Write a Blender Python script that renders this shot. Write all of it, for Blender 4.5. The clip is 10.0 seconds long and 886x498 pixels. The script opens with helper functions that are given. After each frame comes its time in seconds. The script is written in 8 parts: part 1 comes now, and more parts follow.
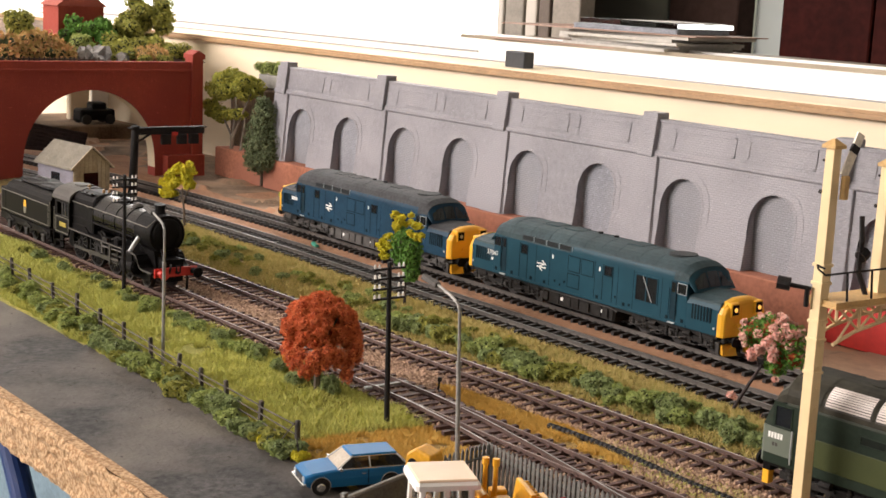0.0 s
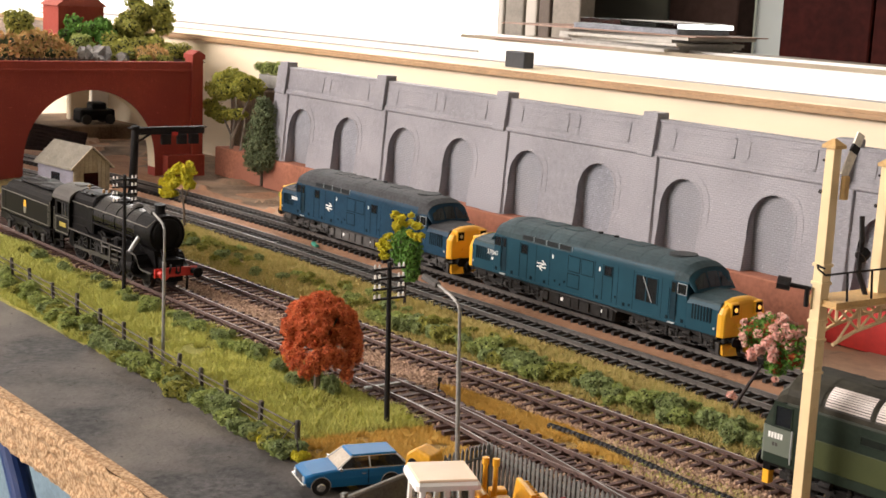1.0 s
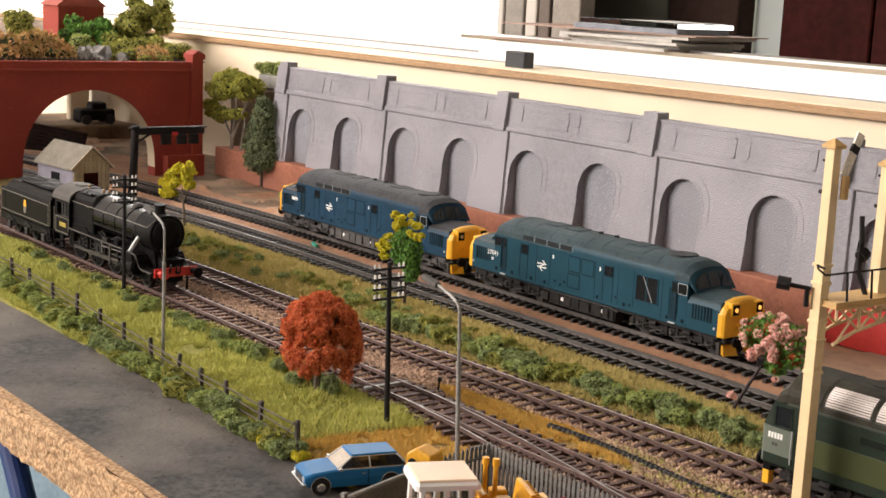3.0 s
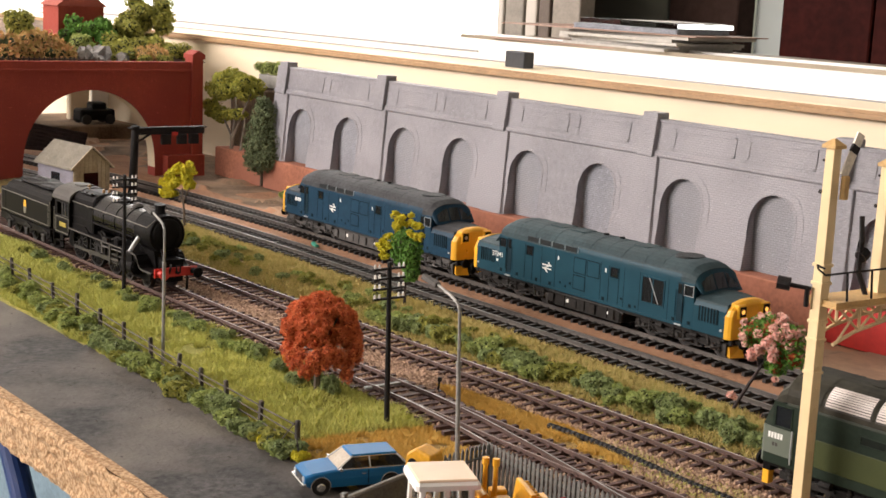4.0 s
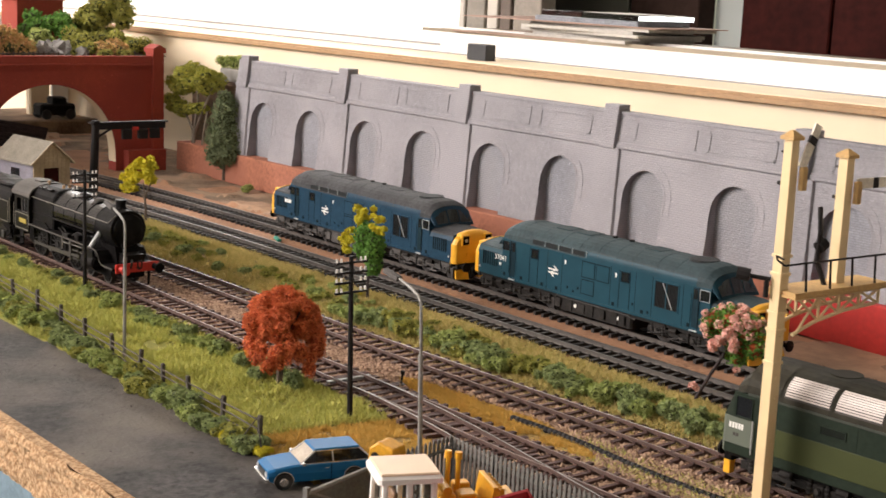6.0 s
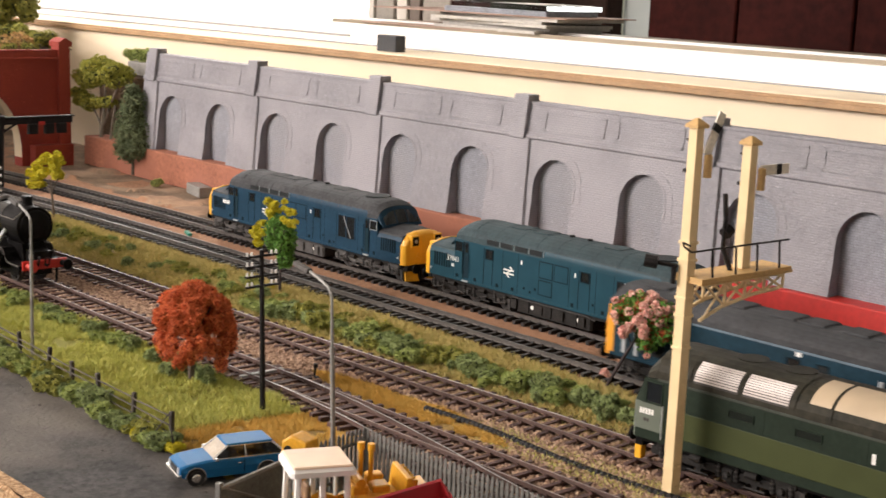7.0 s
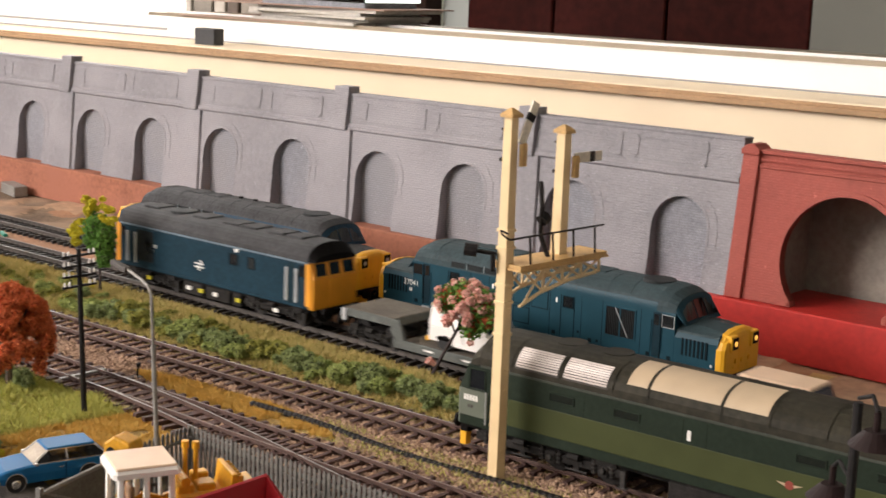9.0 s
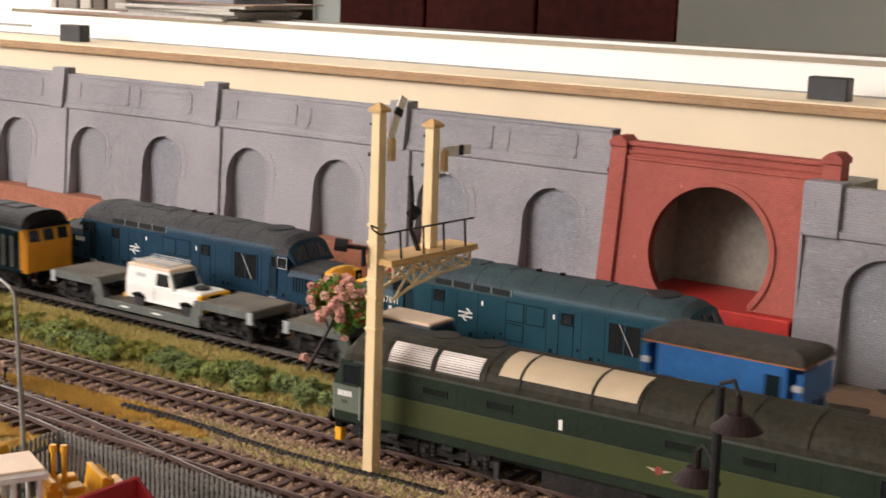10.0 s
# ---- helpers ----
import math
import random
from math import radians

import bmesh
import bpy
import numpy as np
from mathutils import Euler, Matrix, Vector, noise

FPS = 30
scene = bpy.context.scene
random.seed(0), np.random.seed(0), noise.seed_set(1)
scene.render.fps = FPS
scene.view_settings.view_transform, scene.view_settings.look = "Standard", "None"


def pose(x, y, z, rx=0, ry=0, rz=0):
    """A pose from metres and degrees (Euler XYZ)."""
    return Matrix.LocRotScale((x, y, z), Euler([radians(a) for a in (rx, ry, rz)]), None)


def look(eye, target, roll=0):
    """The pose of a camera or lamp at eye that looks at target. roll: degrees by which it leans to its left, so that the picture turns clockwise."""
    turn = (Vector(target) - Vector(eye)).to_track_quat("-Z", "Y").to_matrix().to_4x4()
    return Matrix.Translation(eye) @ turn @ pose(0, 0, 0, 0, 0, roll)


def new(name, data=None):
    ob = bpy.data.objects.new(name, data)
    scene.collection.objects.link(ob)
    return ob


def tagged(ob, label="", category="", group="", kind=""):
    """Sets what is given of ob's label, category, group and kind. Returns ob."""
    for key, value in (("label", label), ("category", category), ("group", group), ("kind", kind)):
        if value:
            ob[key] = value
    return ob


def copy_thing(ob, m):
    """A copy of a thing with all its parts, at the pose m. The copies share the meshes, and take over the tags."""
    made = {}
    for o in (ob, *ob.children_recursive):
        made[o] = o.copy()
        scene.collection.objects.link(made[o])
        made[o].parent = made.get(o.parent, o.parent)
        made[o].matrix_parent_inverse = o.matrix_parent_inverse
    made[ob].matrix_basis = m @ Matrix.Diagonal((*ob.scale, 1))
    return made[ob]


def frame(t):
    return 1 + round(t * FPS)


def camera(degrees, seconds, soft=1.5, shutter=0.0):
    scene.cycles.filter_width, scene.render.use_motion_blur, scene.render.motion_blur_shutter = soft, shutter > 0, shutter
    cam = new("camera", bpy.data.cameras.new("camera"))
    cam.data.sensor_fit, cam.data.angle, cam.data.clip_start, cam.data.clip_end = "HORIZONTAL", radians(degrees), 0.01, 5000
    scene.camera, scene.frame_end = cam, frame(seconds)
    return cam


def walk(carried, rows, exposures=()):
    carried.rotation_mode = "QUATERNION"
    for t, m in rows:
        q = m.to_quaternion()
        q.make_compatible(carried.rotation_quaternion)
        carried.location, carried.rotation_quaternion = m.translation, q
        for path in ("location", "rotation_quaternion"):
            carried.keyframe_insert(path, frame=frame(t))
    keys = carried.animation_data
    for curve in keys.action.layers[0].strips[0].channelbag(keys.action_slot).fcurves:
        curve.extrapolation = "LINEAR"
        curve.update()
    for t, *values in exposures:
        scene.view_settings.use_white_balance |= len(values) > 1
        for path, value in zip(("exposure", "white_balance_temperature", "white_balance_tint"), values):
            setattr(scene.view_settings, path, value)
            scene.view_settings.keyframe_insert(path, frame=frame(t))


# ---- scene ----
cam = camera(33.98, 10.0, soft=1.6, shutter=0.4)
walk(cam, [(t, pose(x, y, z, 90 + pitch, roll, yaw)) for t, x, y, z, yaw, pitch, roll in (
    (0.0, .6328, -.6170, .1977, 52.728, -10.385, -2.72),
    (2.5, .6328, -.6170, .1977, 52.728, -10.385, -2.72),
    (4.0, .6328, -.6170, .1977, 52.728, -10.385, -2.72),
    (5.0, .6328, -.6170, .1977, 52.720, -10.400, -2.72),
    (5.3, .6329, -.6168, .1977, 52.620, -10.420, -2.70),
    (6.3, .6339, -.6156, .1981, 50.480, -10.690, -2.47),
    (6.5, .6341, -.6154, .1981, 49.915, -10.735, -2.41),
    (7.0, .6351, -.6146, .1982, 47.826, -10.809, -2.31),
    (7.5, .6359, -.6146, .1985, 45.985, -10.848, -2.20),
    (8.0, .6368, -.6145, .1987, 44.653, -10.864, -2.15),
    (8.5, .6376, -.6143, .1989, 43.169, -10.875, -2.10),
    (9.0, .6388, -.6139, .1990, 40.896, -10.895, -2.03),
    (9.5, .6403, -.6135, .1992, 38.554, -10.927, -1.92),
    (10.0, .6416, -.6123, .1993, 35.981, -10.946, -1.85))],
    exposures=((0.0, -0.02), (7.5, -0.03), (9.0, -0.13), (10.0, -0.24)))

# ---- light ----
world = bpy.data.worlds.new("sky")
scene.world = world
world.use_nodes = True
wn = world.node_tree.nodes
sky = wn.new("ShaderNodeTexSky")
sky.sky_type, sky.sun_disc = "NISHITA", False
sky.sun_elevation, sky.sun_rotation = radians(38), radians(235)
world.node_tree.links.new(sky.outputs[0], wn["Background"].inputs[0])
wn["Background"].inputs[1].default_value = 0.12


def window_light(name, eye, target, sx, sy, watts, colour):
    lamp = bpy.data.lights.new(name, "AREA")
    lamp.shape, lamp.size, lamp.size_y, lamp.energy, lamp.color = "RECTANGLE", sx, sy, watts, colour
    ob = new(name, lamp)
    ob.matrix_world = look(eye, target)
    return ob


# daylight in the openings of the room's two windows
window_light("daylight_side_window", (-1.50, -2.34, 1.10), (-0.2, -0.2, 0.0), 1.9, 1.05, 139, (1.0, 0.885, 0.825))
window_light("daylight_back_window", (-1.05, 0.62, 0.62), (-0.3, -0.2, 0.0), 1.3, 0.8, 8, (1.0, 0.96, 0.90))

# ---- materials ----
MATS = {}


def mat(name, col, rough=0.6, metal=0.0, var=0.14, scale=90.0, bump=0.0, bscale=700.0, col2=None, island=0.0, spec=0.5, dust=0.0):
    """A painted or natural surface: two scales of variation, optional second colour, relief and dust."""
    if name in MATS:
        return MATS[name]
    m = bpy.data.materials.new(name)
    m.use_nodes = True
    nt = m.node_tree
    bs = nt.nodes["Principled BSDF"]
    bs.inputs["Roughness"].default_value = rough
    bs.inputs["Metallic"].default_value = metal
    bs.inputs["Specular IOR Level"].default_value = spec
    tc = nt.nodes.new("ShaderNodeTexCoord")

    def noise_tex(sc, detail=4.0):
        n = nt.nodes.new("ShaderNodeTexNoise")
        n.inputs["Scale"].default_value, n.inputs["Detail"].default_value = sc, detail
        nt.links.new(tc.outputs["Object"], n.inputs["Vector"])
        return n.outputs["Fac"]

    def mix(fac, a, b):
        n = nt.nodes.new("ShaderNodeMix")
        n.data_type = "RGBA"
        nt.links.new(fac, n.inputs[0]) if hasattr(fac, "links") else None
        for sock, val in ((n.inputs[6], a), (n.inputs[7], b)):
            if hasattr(val, "links"):
                nt.links.new(val, sock)
            else:
                sock.default_value = (*val, 1)
        return n.outputs[2]

    def ramp(fac, lo, hi):
        n = nt.nodes.new("ShaderNodeMapRange")
        n.inputs["From Min"].default_value, n.inputs["From Max"].default_value = lo, hi
        nt.links.new(fac, n.inputs["Value"])
        return n.outputs["Result"]

    dark = tuple(c * (1 - var) for c in col)
    light = tuple(min(1, c * (1 + var)) for c in col)
    out = mix(ramp(noise_tex(scale), 0.3, 0.7), dark, light)
    fine = ramp(noise_tex(scale * 9, 2.0), 0.25, 0.75)
    n2 = nt.nodes.new("ShaderNodeMix")
    n2.data_type, n2.blend_type = "RGBA", "MULTIPLY"
    n2.inputs[0].default_value = min(1.0, var * 2)
    nt.links.new(out, n2.inputs[6])
    nt.links.new(fine, n2.inputs[7])
    out = n2.outputs[2] if var > 0.1 else out
    if col2:
        if island:
            g = nt.nodes.new("ShaderNodeNewGeometry")
            out = mix(ramp(g.outputs["Random Per Island"], 0.0, 1.0), out, col2)
        else:
            out = mix(ramp(noise_tex(scale * 0.45, 6.0), 0.42, 0.62), out, col2)
    if dust:
        d = ramp(noise_tex(scale * 2.3, 8.0), 0.5, 0.5 + 0.3 / dust)
        out = mix(d, out, (0.3, 0.24, 0.17))
    nt.links.new(out, bs.inputs["Base Color"])
    if bump:
        b = nt.nodes.new("ShaderNodeBump")
        b.inputs["Strength"].default_value, b.inputs["Distance"].default_value = bump, 0.0006
        nt.links.new(noise_tex(bscale, 6.0), b.inputs["Height"])
        nt.links.new(b.outputs[0], bs.inputs["Normal"])
    MATS[name] = m
    return m


def brick_mat(name, col, joint, rough, relief, stain):
    """Moulded brickwork on upright faces: courses of about 1.1 mm."""
    m = mat(name, col, rough, 0, 0.12, 30, 0.0, col2=stain)
    nt = m.node_tree
    bs = nt.nodes["Principled BSDF"]
    tc = nt.nodes.new("ShaderNodeTexCoord")
    sep = nt.nodes.new("ShaderNodeSeparateXYZ")
    com = nt.nodes.new("ShaderNodeCombineXYZ")
    add = nt.nodes.new("ShaderNodeMath")
    add.operation = "ADD"
    nt.links.new(tc.outputs["Object"], sep.inputs[0])
    nt.links.new(sep.outputs[0], add.inputs[0])
    nt.links.new(sep.outputs[1], add.inputs[1])
    nt.links.new(add.outputs[0], com.inputs[0])
    nt.links.new(sep.outputs[2], com.inputs[1])
    br = nt.nodes.new("ShaderNodeTexBrick")
    br.inputs["Scale"].default_value = 100.0
    br.inputs["Mortar Size"].default_value = 0.026
    br.inputs["Brick Width"].default_value, br.inputs["Row Height"].default_value = 0.38, 0.15
    nt.links.new(com.outputs[0], br.inputs["Vector"])
    nz = nt.nodes.new("ShaderNodeTexNoise")
    nz.inputs["Scale"].default_value, nz.inputs["Detail"].default_value = 500.0, 6.0
    nt.links.new(tc.outputs["Object"], nz.inputs["Vector"])
    ad = nt.nodes.new("ShaderNodeMath")
    ad.operation = "SUBTRACT"
    nt.links.new(nz.outputs["Fac"], ad.inputs[0])
    nt.links.new(br.outputs["Fac"], ad.inputs[1])
    b = nt.nodes.new("ShaderNodeBump")
    b.inputs["Strength"].default_value, b.inputs["Distance"].default_value = relief, 0.0011
    nt.links.new(ad.outputs[0], b.inputs["Height"])
    nt.links.new(b.outputs[0], bs.inputs["Normal"])
    was = bs.inputs["Base Color"].links[0].from_socket
    # chipped and chalky specks
    sp = nt.nodes.new("ShaderNodeTexNoise")
    sp.inputs["Scale"].default_value, sp.inputs["Detail"].default_value = 420.0, 3.0
    nt.links.new(tc.outputs["Object"], sp.inputs["Vector"])
    sr = nt.nodes.new("ShaderNodeMapRange")
    sr.inputs["From Min"].default_value, sr.inputs["From Max"].default_value, sr.inputs["To Max"].default_value = 0.66, 0.74, 0.55
    nt.links.new(sp.outputs["Fac"], sr.inputs["Value"])
    sm = nt.nodes.new("ShaderNodeMix")
    sm.data_type = "RGBA"
    nt.links.new(sr.outputs["Result"], sm.inputs[0])
    nt.links.new(was, sm.inputs[6])
    sm.inputs[7].default_value = (*[min(0.7, c * 1.6 + 0.03) for c in col], 1)
    was = sm.outputs[2]
    jn = nt.nodes.new("ShaderNodeMix")
    jn.data_type = "RGBA"
    sc = nt.nodes.new("ShaderNodeMath")
    sc.operation = "MULTIPLY"
    sc.inputs[1].default_value = 0.45
    nt.links.new(br.outputs["Fac"], sc.inputs[0])
    nt.links.new(sc.outputs[0], jn.inputs[0])
    nt.links.new(was, jn.inputs[6])
    jn.inputs[7].default_value = (*joint, 1)
    nt.links.new(jn.outputs[2], bs.inputs["Base Color"])
    return m


def glow(name, col, strength):
    m = bpy.data.materials.new(name)
    m.use_nodes = True
    bs = m.node_tree.nodes["Principled BSDF"]
    bs.inputs["Base Color"].default_value = (*col, 1)
    bs.inputs["Emission Color"].default_value = (*col, 1)
    bs.inputs["Emission Strength"].default_value = strength
    return m


def glass(name, col=(0.8, 0.85, 0.85), rough=0.05):
    m = bpy.data.materials.new(name)
    m.use_nodes = True
    bs = m.node_tree.nodes["Principled BSDF"]
    bs.inputs["Base Color"].default_value = (*col, 1)
    bs.inputs["Roughness"].default_value = rough
    bs.inputs["Transmission Weight"].default_value = 1.0
    bs.inputs["IOR"].default_value = 1.2
    return m


BLUE = mat("rail_blue_paint", (0.0125, 0.050, 0.072), 0.42, 0, 0.10, 60, 0.05, spec=0.14)
BLUE_B = mat("faded_rail_blue_paint", (0.0135, 0.046, 0.082), 0.45, 0, 0.12, 60, 0.05, spec=0.14)
BLUE_C = mat("dusty_rail_blue_paint", (0.012, 0.040, 0.062), 0.5, 0, 0.18, 45, 0.05, spec=0.14)
ROOF_A = mat("blue_grey_roof_paint", (0.038, 0.062, 0.070), 0.6, 0, 0.16, 60, 0.08, spec=0.14)
ROOF_B = mat("weathered_grey_roof_paint", (0.058, 0.060, 0.064), 0.65, 0, 0.2, 60, 0.1, spec=0.14)
YELLOW = mat("warning_yellow_paint", (0.78, 0.40, 0.02), 0.45, 0, 0.10, 70, 0.04)
ORANGE_Y = mat("deep_yellow_paint", (0.72, 0.30, 0.015), 0.5, 0, 0.10, 70, 0.04)
BLACK = mat("sooty_black_paint", (0.011, 0.010, 0.010), 0.5, 0, 0.3, 150, 0.2, spec=0.07)
UNDER = mat("dirty_black_underframe", (0.030, 0.028, 0.026), 0.6, 0, 0.35, 200, 0.3, spec=0.14)
UNDER_G = mat("worn_black_underframe", (0.050, 0.047, 0.044), 0.6, 0, 0.35, 200, 0.3, spec=0.3)
UNDER_B = mat("dirty_grey_underframe", (0.085, 0.08, 0.075), 0.65, 0, 0.35, 200, 0.3)
DARKGLASS = mat("dark_cab_glass", (0.012, 0.014, 0.016), 0.08, 0, 0.05, 20)
WHITE = mat("white_print", (0.78, 0.78, 0.74), 0.6, 0, 0.05, 50)
SILVER = mat("pale_grey_frame", (0.42, 0.44, 0.45), 0.4, 0.2, 0.1, 90)
GRILLE = mat("dark_grille_mesh", (0.016, 0.020, 0.022), 0.6, 0, 0.25, 500, 0.3, spec=0.2)
GRILLE_G = mat("dark_green_grille", (0.012, 0.016, 0.012), 0.7, 0, 0.25, 500, 0.3, spec=0.1)
CRESTRED = mat("dull_crest_red", (0.26, 0.045, 0.03), 0.6, 0, 0.12, 90)
SEAM = mat("panel_line_wash", (0.004, 0.011, 0.015), 0.7, 0, 0.1, 60, spec=0.1)
# body blue darkened: the shade of the door recess is in the colour
DOORBLUE = mat("shaded_blue_door_paint", (0.007, 0.026, 0.038), 0.5, 0, 0.15, 60, spec=0.14)
RED = mat("buffer_beam_red", (0.55, 0.03, 0.02), 0.5, 0, 0.12, 90)
BRASS = mat("worn_copper_pipe", (0.5, 0.3, 0.15), 0.4, 0.6, 0.2, 90)
LAMP_ON = glow("warm_headlight_glow", (1.0, 0.50, 0.10), 1.1)
LAMP_OFF = mat("headlight_lens", (0.35, 0.33, 0.3), 0.2, 0, 0.1, 90)
GREEN_D = mat("dark_green_loco_paint", (0.020, 0.031, 0.021), 0.45, 0, 0.14, 50, 0.06, spec=0.14)
GREEN_L = mat("olive_lime_stripe_paint", (0.052, 0.062, 0.024), 0.48, 0, 0.10, 50, 0.06, spec=0.14)
ROOF_47 = mat("brown_grey_roof_paint", (0.036, 0.033, 0.022), 0.6, 0, 0.25, 40, 0.1, spec=0.14)
CREAM_ROOF = mat("translucent_cream_panel", (0.46, 0.36, 0.24), 0.45, 0, 0.1, 50, 0.05)
LOUVRE = mat("white_louvre_slat", (0.62, 0.56, 0.52), 0.45, 0, 0.1, 80)
BOILER = mat("weathered_black_boiler", (0.010, 0.009, 0.0095), 0.24, 0.0, 0.3, 60, 0.08, spec=0.26)
TENDER = mat("lined_black_tender_paint", (0.010, 0.0095, 0.0095), 0.4, 0, 0.2, 60, 0.08, spec=0.05)
RODS = mat("grimy_rod_steel", (0.075, 0.068, 0.06), 0.45, 0.3, 0.25, 120, 0.1)
GREY_CAB = mat("dusty_grey_cab_roof", (0.062, 0.054, 0.046), 0.7, 0, 0.2, 60, 0.1)
LINING = mat("pale_grey_lining", (0.13, 0.12, 0.10), 0.5, 0, 0.1, 50)
RAIL_S = mat("bright_rail_steel", (0.21, 0.195, 0.18), 0.34, 0.75, 0.12, 60)
RAIL_R = mat("rusty_rail_side", (0.095, 0.052, 0.040), 0.7, 0.0, 0.2, 120, 0.1)
RAIL_D = mat("dull_rail_top", (0.14, 0.095, 0.075), 0.4, 0.5, 0.2, 120)
SLEEPER_B = mat("black_plastic_sleeper", (0.030, 0.024, 0.021), 0.6, 0, 0.3, 200, 0.15)
SLEEPER_R = mat("rust_brown_sleeper", (0.105, 0.048, 0.038), 0.75, 0, 0.3, 150, 0.3)
CORK = mat("cork_sheet", (0.40, 0.215, 0.120), 0.9, 0, 0.25, 40, 0.5, 1500, col2=(0.34, 0.18, 0.10))
EARTH = mat("dry_brown_earth", (0.20, 0.135, 0.085), 0.95, 0, 0.3, 45, 0.8, 600, col2=(0.30, 0.21, 0.14))
PLASTER = mat("torn_tan_plaster", (0.46, 0.29, 0.18), 0.9, 0, 0.2, 18, 0.6, 500, col2=(0.22, 0.14, 0.09))
VERGE = mat("olive_brown_verge", (0.29, 0.21, 0.075), 0.95, 0, 0.35, 60, 0.8, 900, col2=(0.19, 0.17, 0.05))
LAWN = mat("bright_grass_mat", (0.40, 0.36, 0.075), 0.95, 0, 0.3, 35, 0.8, 900, col2=(0.21, 0.21, 0.045))
STRAW = mat("ochre_straw_mat", (0.42, 0.27, 0.075), 0.95, 0, 0.3, 50, 0.8, 900)
BALLAST = mat("brown_ballast_bed", (0.22, 0.128, 0.085), 0.95, 0, 0.35, 200, 1.0, 900, col2=(0.36, 0.24, 0.155))
STONE = mat("ballast_chip", (0.66, 0.46, 0.32), 0.9, 0, 0.2, 300, 0.2, col2=(0.15, 0.085, 0.058), island=1)
TARMAC = mat("worn_tarmac", (0.052, 0.048, 0.046), 0.85, 0, 0.45, 30, 1.0, 420, col2=(0.112, 0.097, 0.082))
CHIP = mat("sawn_chipboard_edge", (0.44, 0.24, 0.105), 0.9, 0, 0.32, 1300, 1.0, 1600, col2=(0.60, 0.40, 0.22), dust=0.5)
BLADE_V = mat("olive_grass_fibre", (0.60, 0.45, 0.18), 0.9, 0, 0.1, 60, col2=(0.34, 0.32, 0.09), island=1)
BLADE_L = mat("spring_grass_fibre", (0.64, 0.60, 0.17), 0.9, 0, 0.1, 60, col2=(0.34, 0.38, 0.09), island=1)
BLADE_S = mat("ochre_grass_fibre", (0.74, 0.46, 0.11), 0.9, 0, 0.1, 60, col2=(0.50, 0.34, 0.08), island=1)
LEAF_M = mat("mid_green_foam_leaf", (0.52, 0.60, 0.19), 0.9, 0, 0.2, 200, col2=(0.27, 0.33, 0.10), island=1)
LEAF_D = mat("dark_green_foam_leaf", (0.41, 0.49, 0.19), 0.9, 0, 0.2, 200, col2=(0.19, 0.245, 0.095), island=1)
LEAF_O = mat("olive_foam_leaf", (0.473, 0.455, 0.088), 0.9, 0, 0.2, 200, col2=(0.280, 0.289, 0.070), island=1)
LEAF_T = mat("yellow_olive_leaf", (0.50, 0.47, 0.07), 0.9, 0, 0.2, 200, col2=(0.26, 0.28, 0.05), island=1)
LEAF_Y = mat("acid_yellow_leaf", (0.80, 0.66, 0.03), 0.9, 0, 0.2, 200, col2=(0.50, 0.48, 0.03), island=1)
LEAF_G = mat("bright_green_leaf", (0.17, 0.36, 0.05), 0.9, 0, 0.2, 200, col2=(0.09, 0.21, 0.035), island=1)
LEAF_R = mat("rust_red_leaf", (0.95, 0.26, 0.085), 0.9, 0, 0.2, 200, col2=(0.56, 0.105, 0.034), island=1)
LEAF_C = mat("conifer_green_leaf", (0.193, 0.231, 0.108), 0.9, 0, 0.2, 200, col2=(0.108, 0.139, 0.069), island=1)
LEAF_B = mat("autumn_hedge_leaf", (0.706, 0.370, 0.168), 0.9, 0, 0.2, 200, col2=(0.437, 0.336, 0.109), island=1)
PINK = mat("pink_blossom", (0.95, 0.64, 0.54), 0.8, 0, 0.15, 200, col2=(0.82, 0.40, 0.34), island=1)
BARK = mat("grey_brown_bark", (0.14, 0.105, 0.075), 0.9, 0, 0.3, 200, 0.6)
BARK_P = mat("pale_bark", (0.26, 0.22, 0.17), 0.9, 0, 0.25, 200, 0.5)
BARK_D = mat("dark_branch", (0.045, 0.03, 0.03), 0.8, 0, 0.25, 200, 0.5)
GREYWALL = brick_mat("grey_moulded_brick", (0.272, 0.266, 0.290), (0.21, 0.20, 0.22), 0.55, 0.75, (0.32, 0.31, 0.333))
GREYBACK = brick_mat("blue_grey_infill_brick", (0.31, 0.322, 0.36), (0.17, 0.17, 0.195), 0.8, 1.0, (0.31, 0.31, 0.33))
REDBRICK = brick_mat("red_painted_brick", (0.38, 0.085, 0.060), (0.27, 0.05, 0.035), 0.7, 0.45, (0.29, 0.055, 0.040))
BRIDGEBRICK = brick_mat("deep_red_bridge_brick", (0.36, 0.050, 0.026), (0.26, 0.035, 0.018), 0.75, 0.35, (0.26, 0.032, 0.020))
TERRA = mat("terracotta_plinth", (0.38, 0.145, 0.085), 0.85, 0, 0.2, 40, 0.4, col2=(0.31, 0.12, 0.075))
REDPLINTH = mat("scarlet_painted_plinth", (0.50, 0.028, 0.022), 0.5, 0, 0.12, 30, 0.1)
CREAM = mat("cream_enamel", (0.74, 0.57, 0.32), 0.55, 0, 0.08, 60, 0.1)
CREAM_D = mat("ochre_deck_paint", (0.62, 0.39, 0.15), 0.6, 0, 0.12, 60, 0.1)
IRON = mat("black_iron", (0.022, 0.02, 0.02), 0.55, 0, 0.2, 100, 0.1, spec=0.14)
PORCELAIN = mat("white_insulator", (0.75, 0.72, 0.68), 0.3, 0, 0.05, 50)
GALV = mat("galvanised_grey", (0.30, 0.29, 0.27), 0.55, 0.3, 0.15, 100, 0.1)
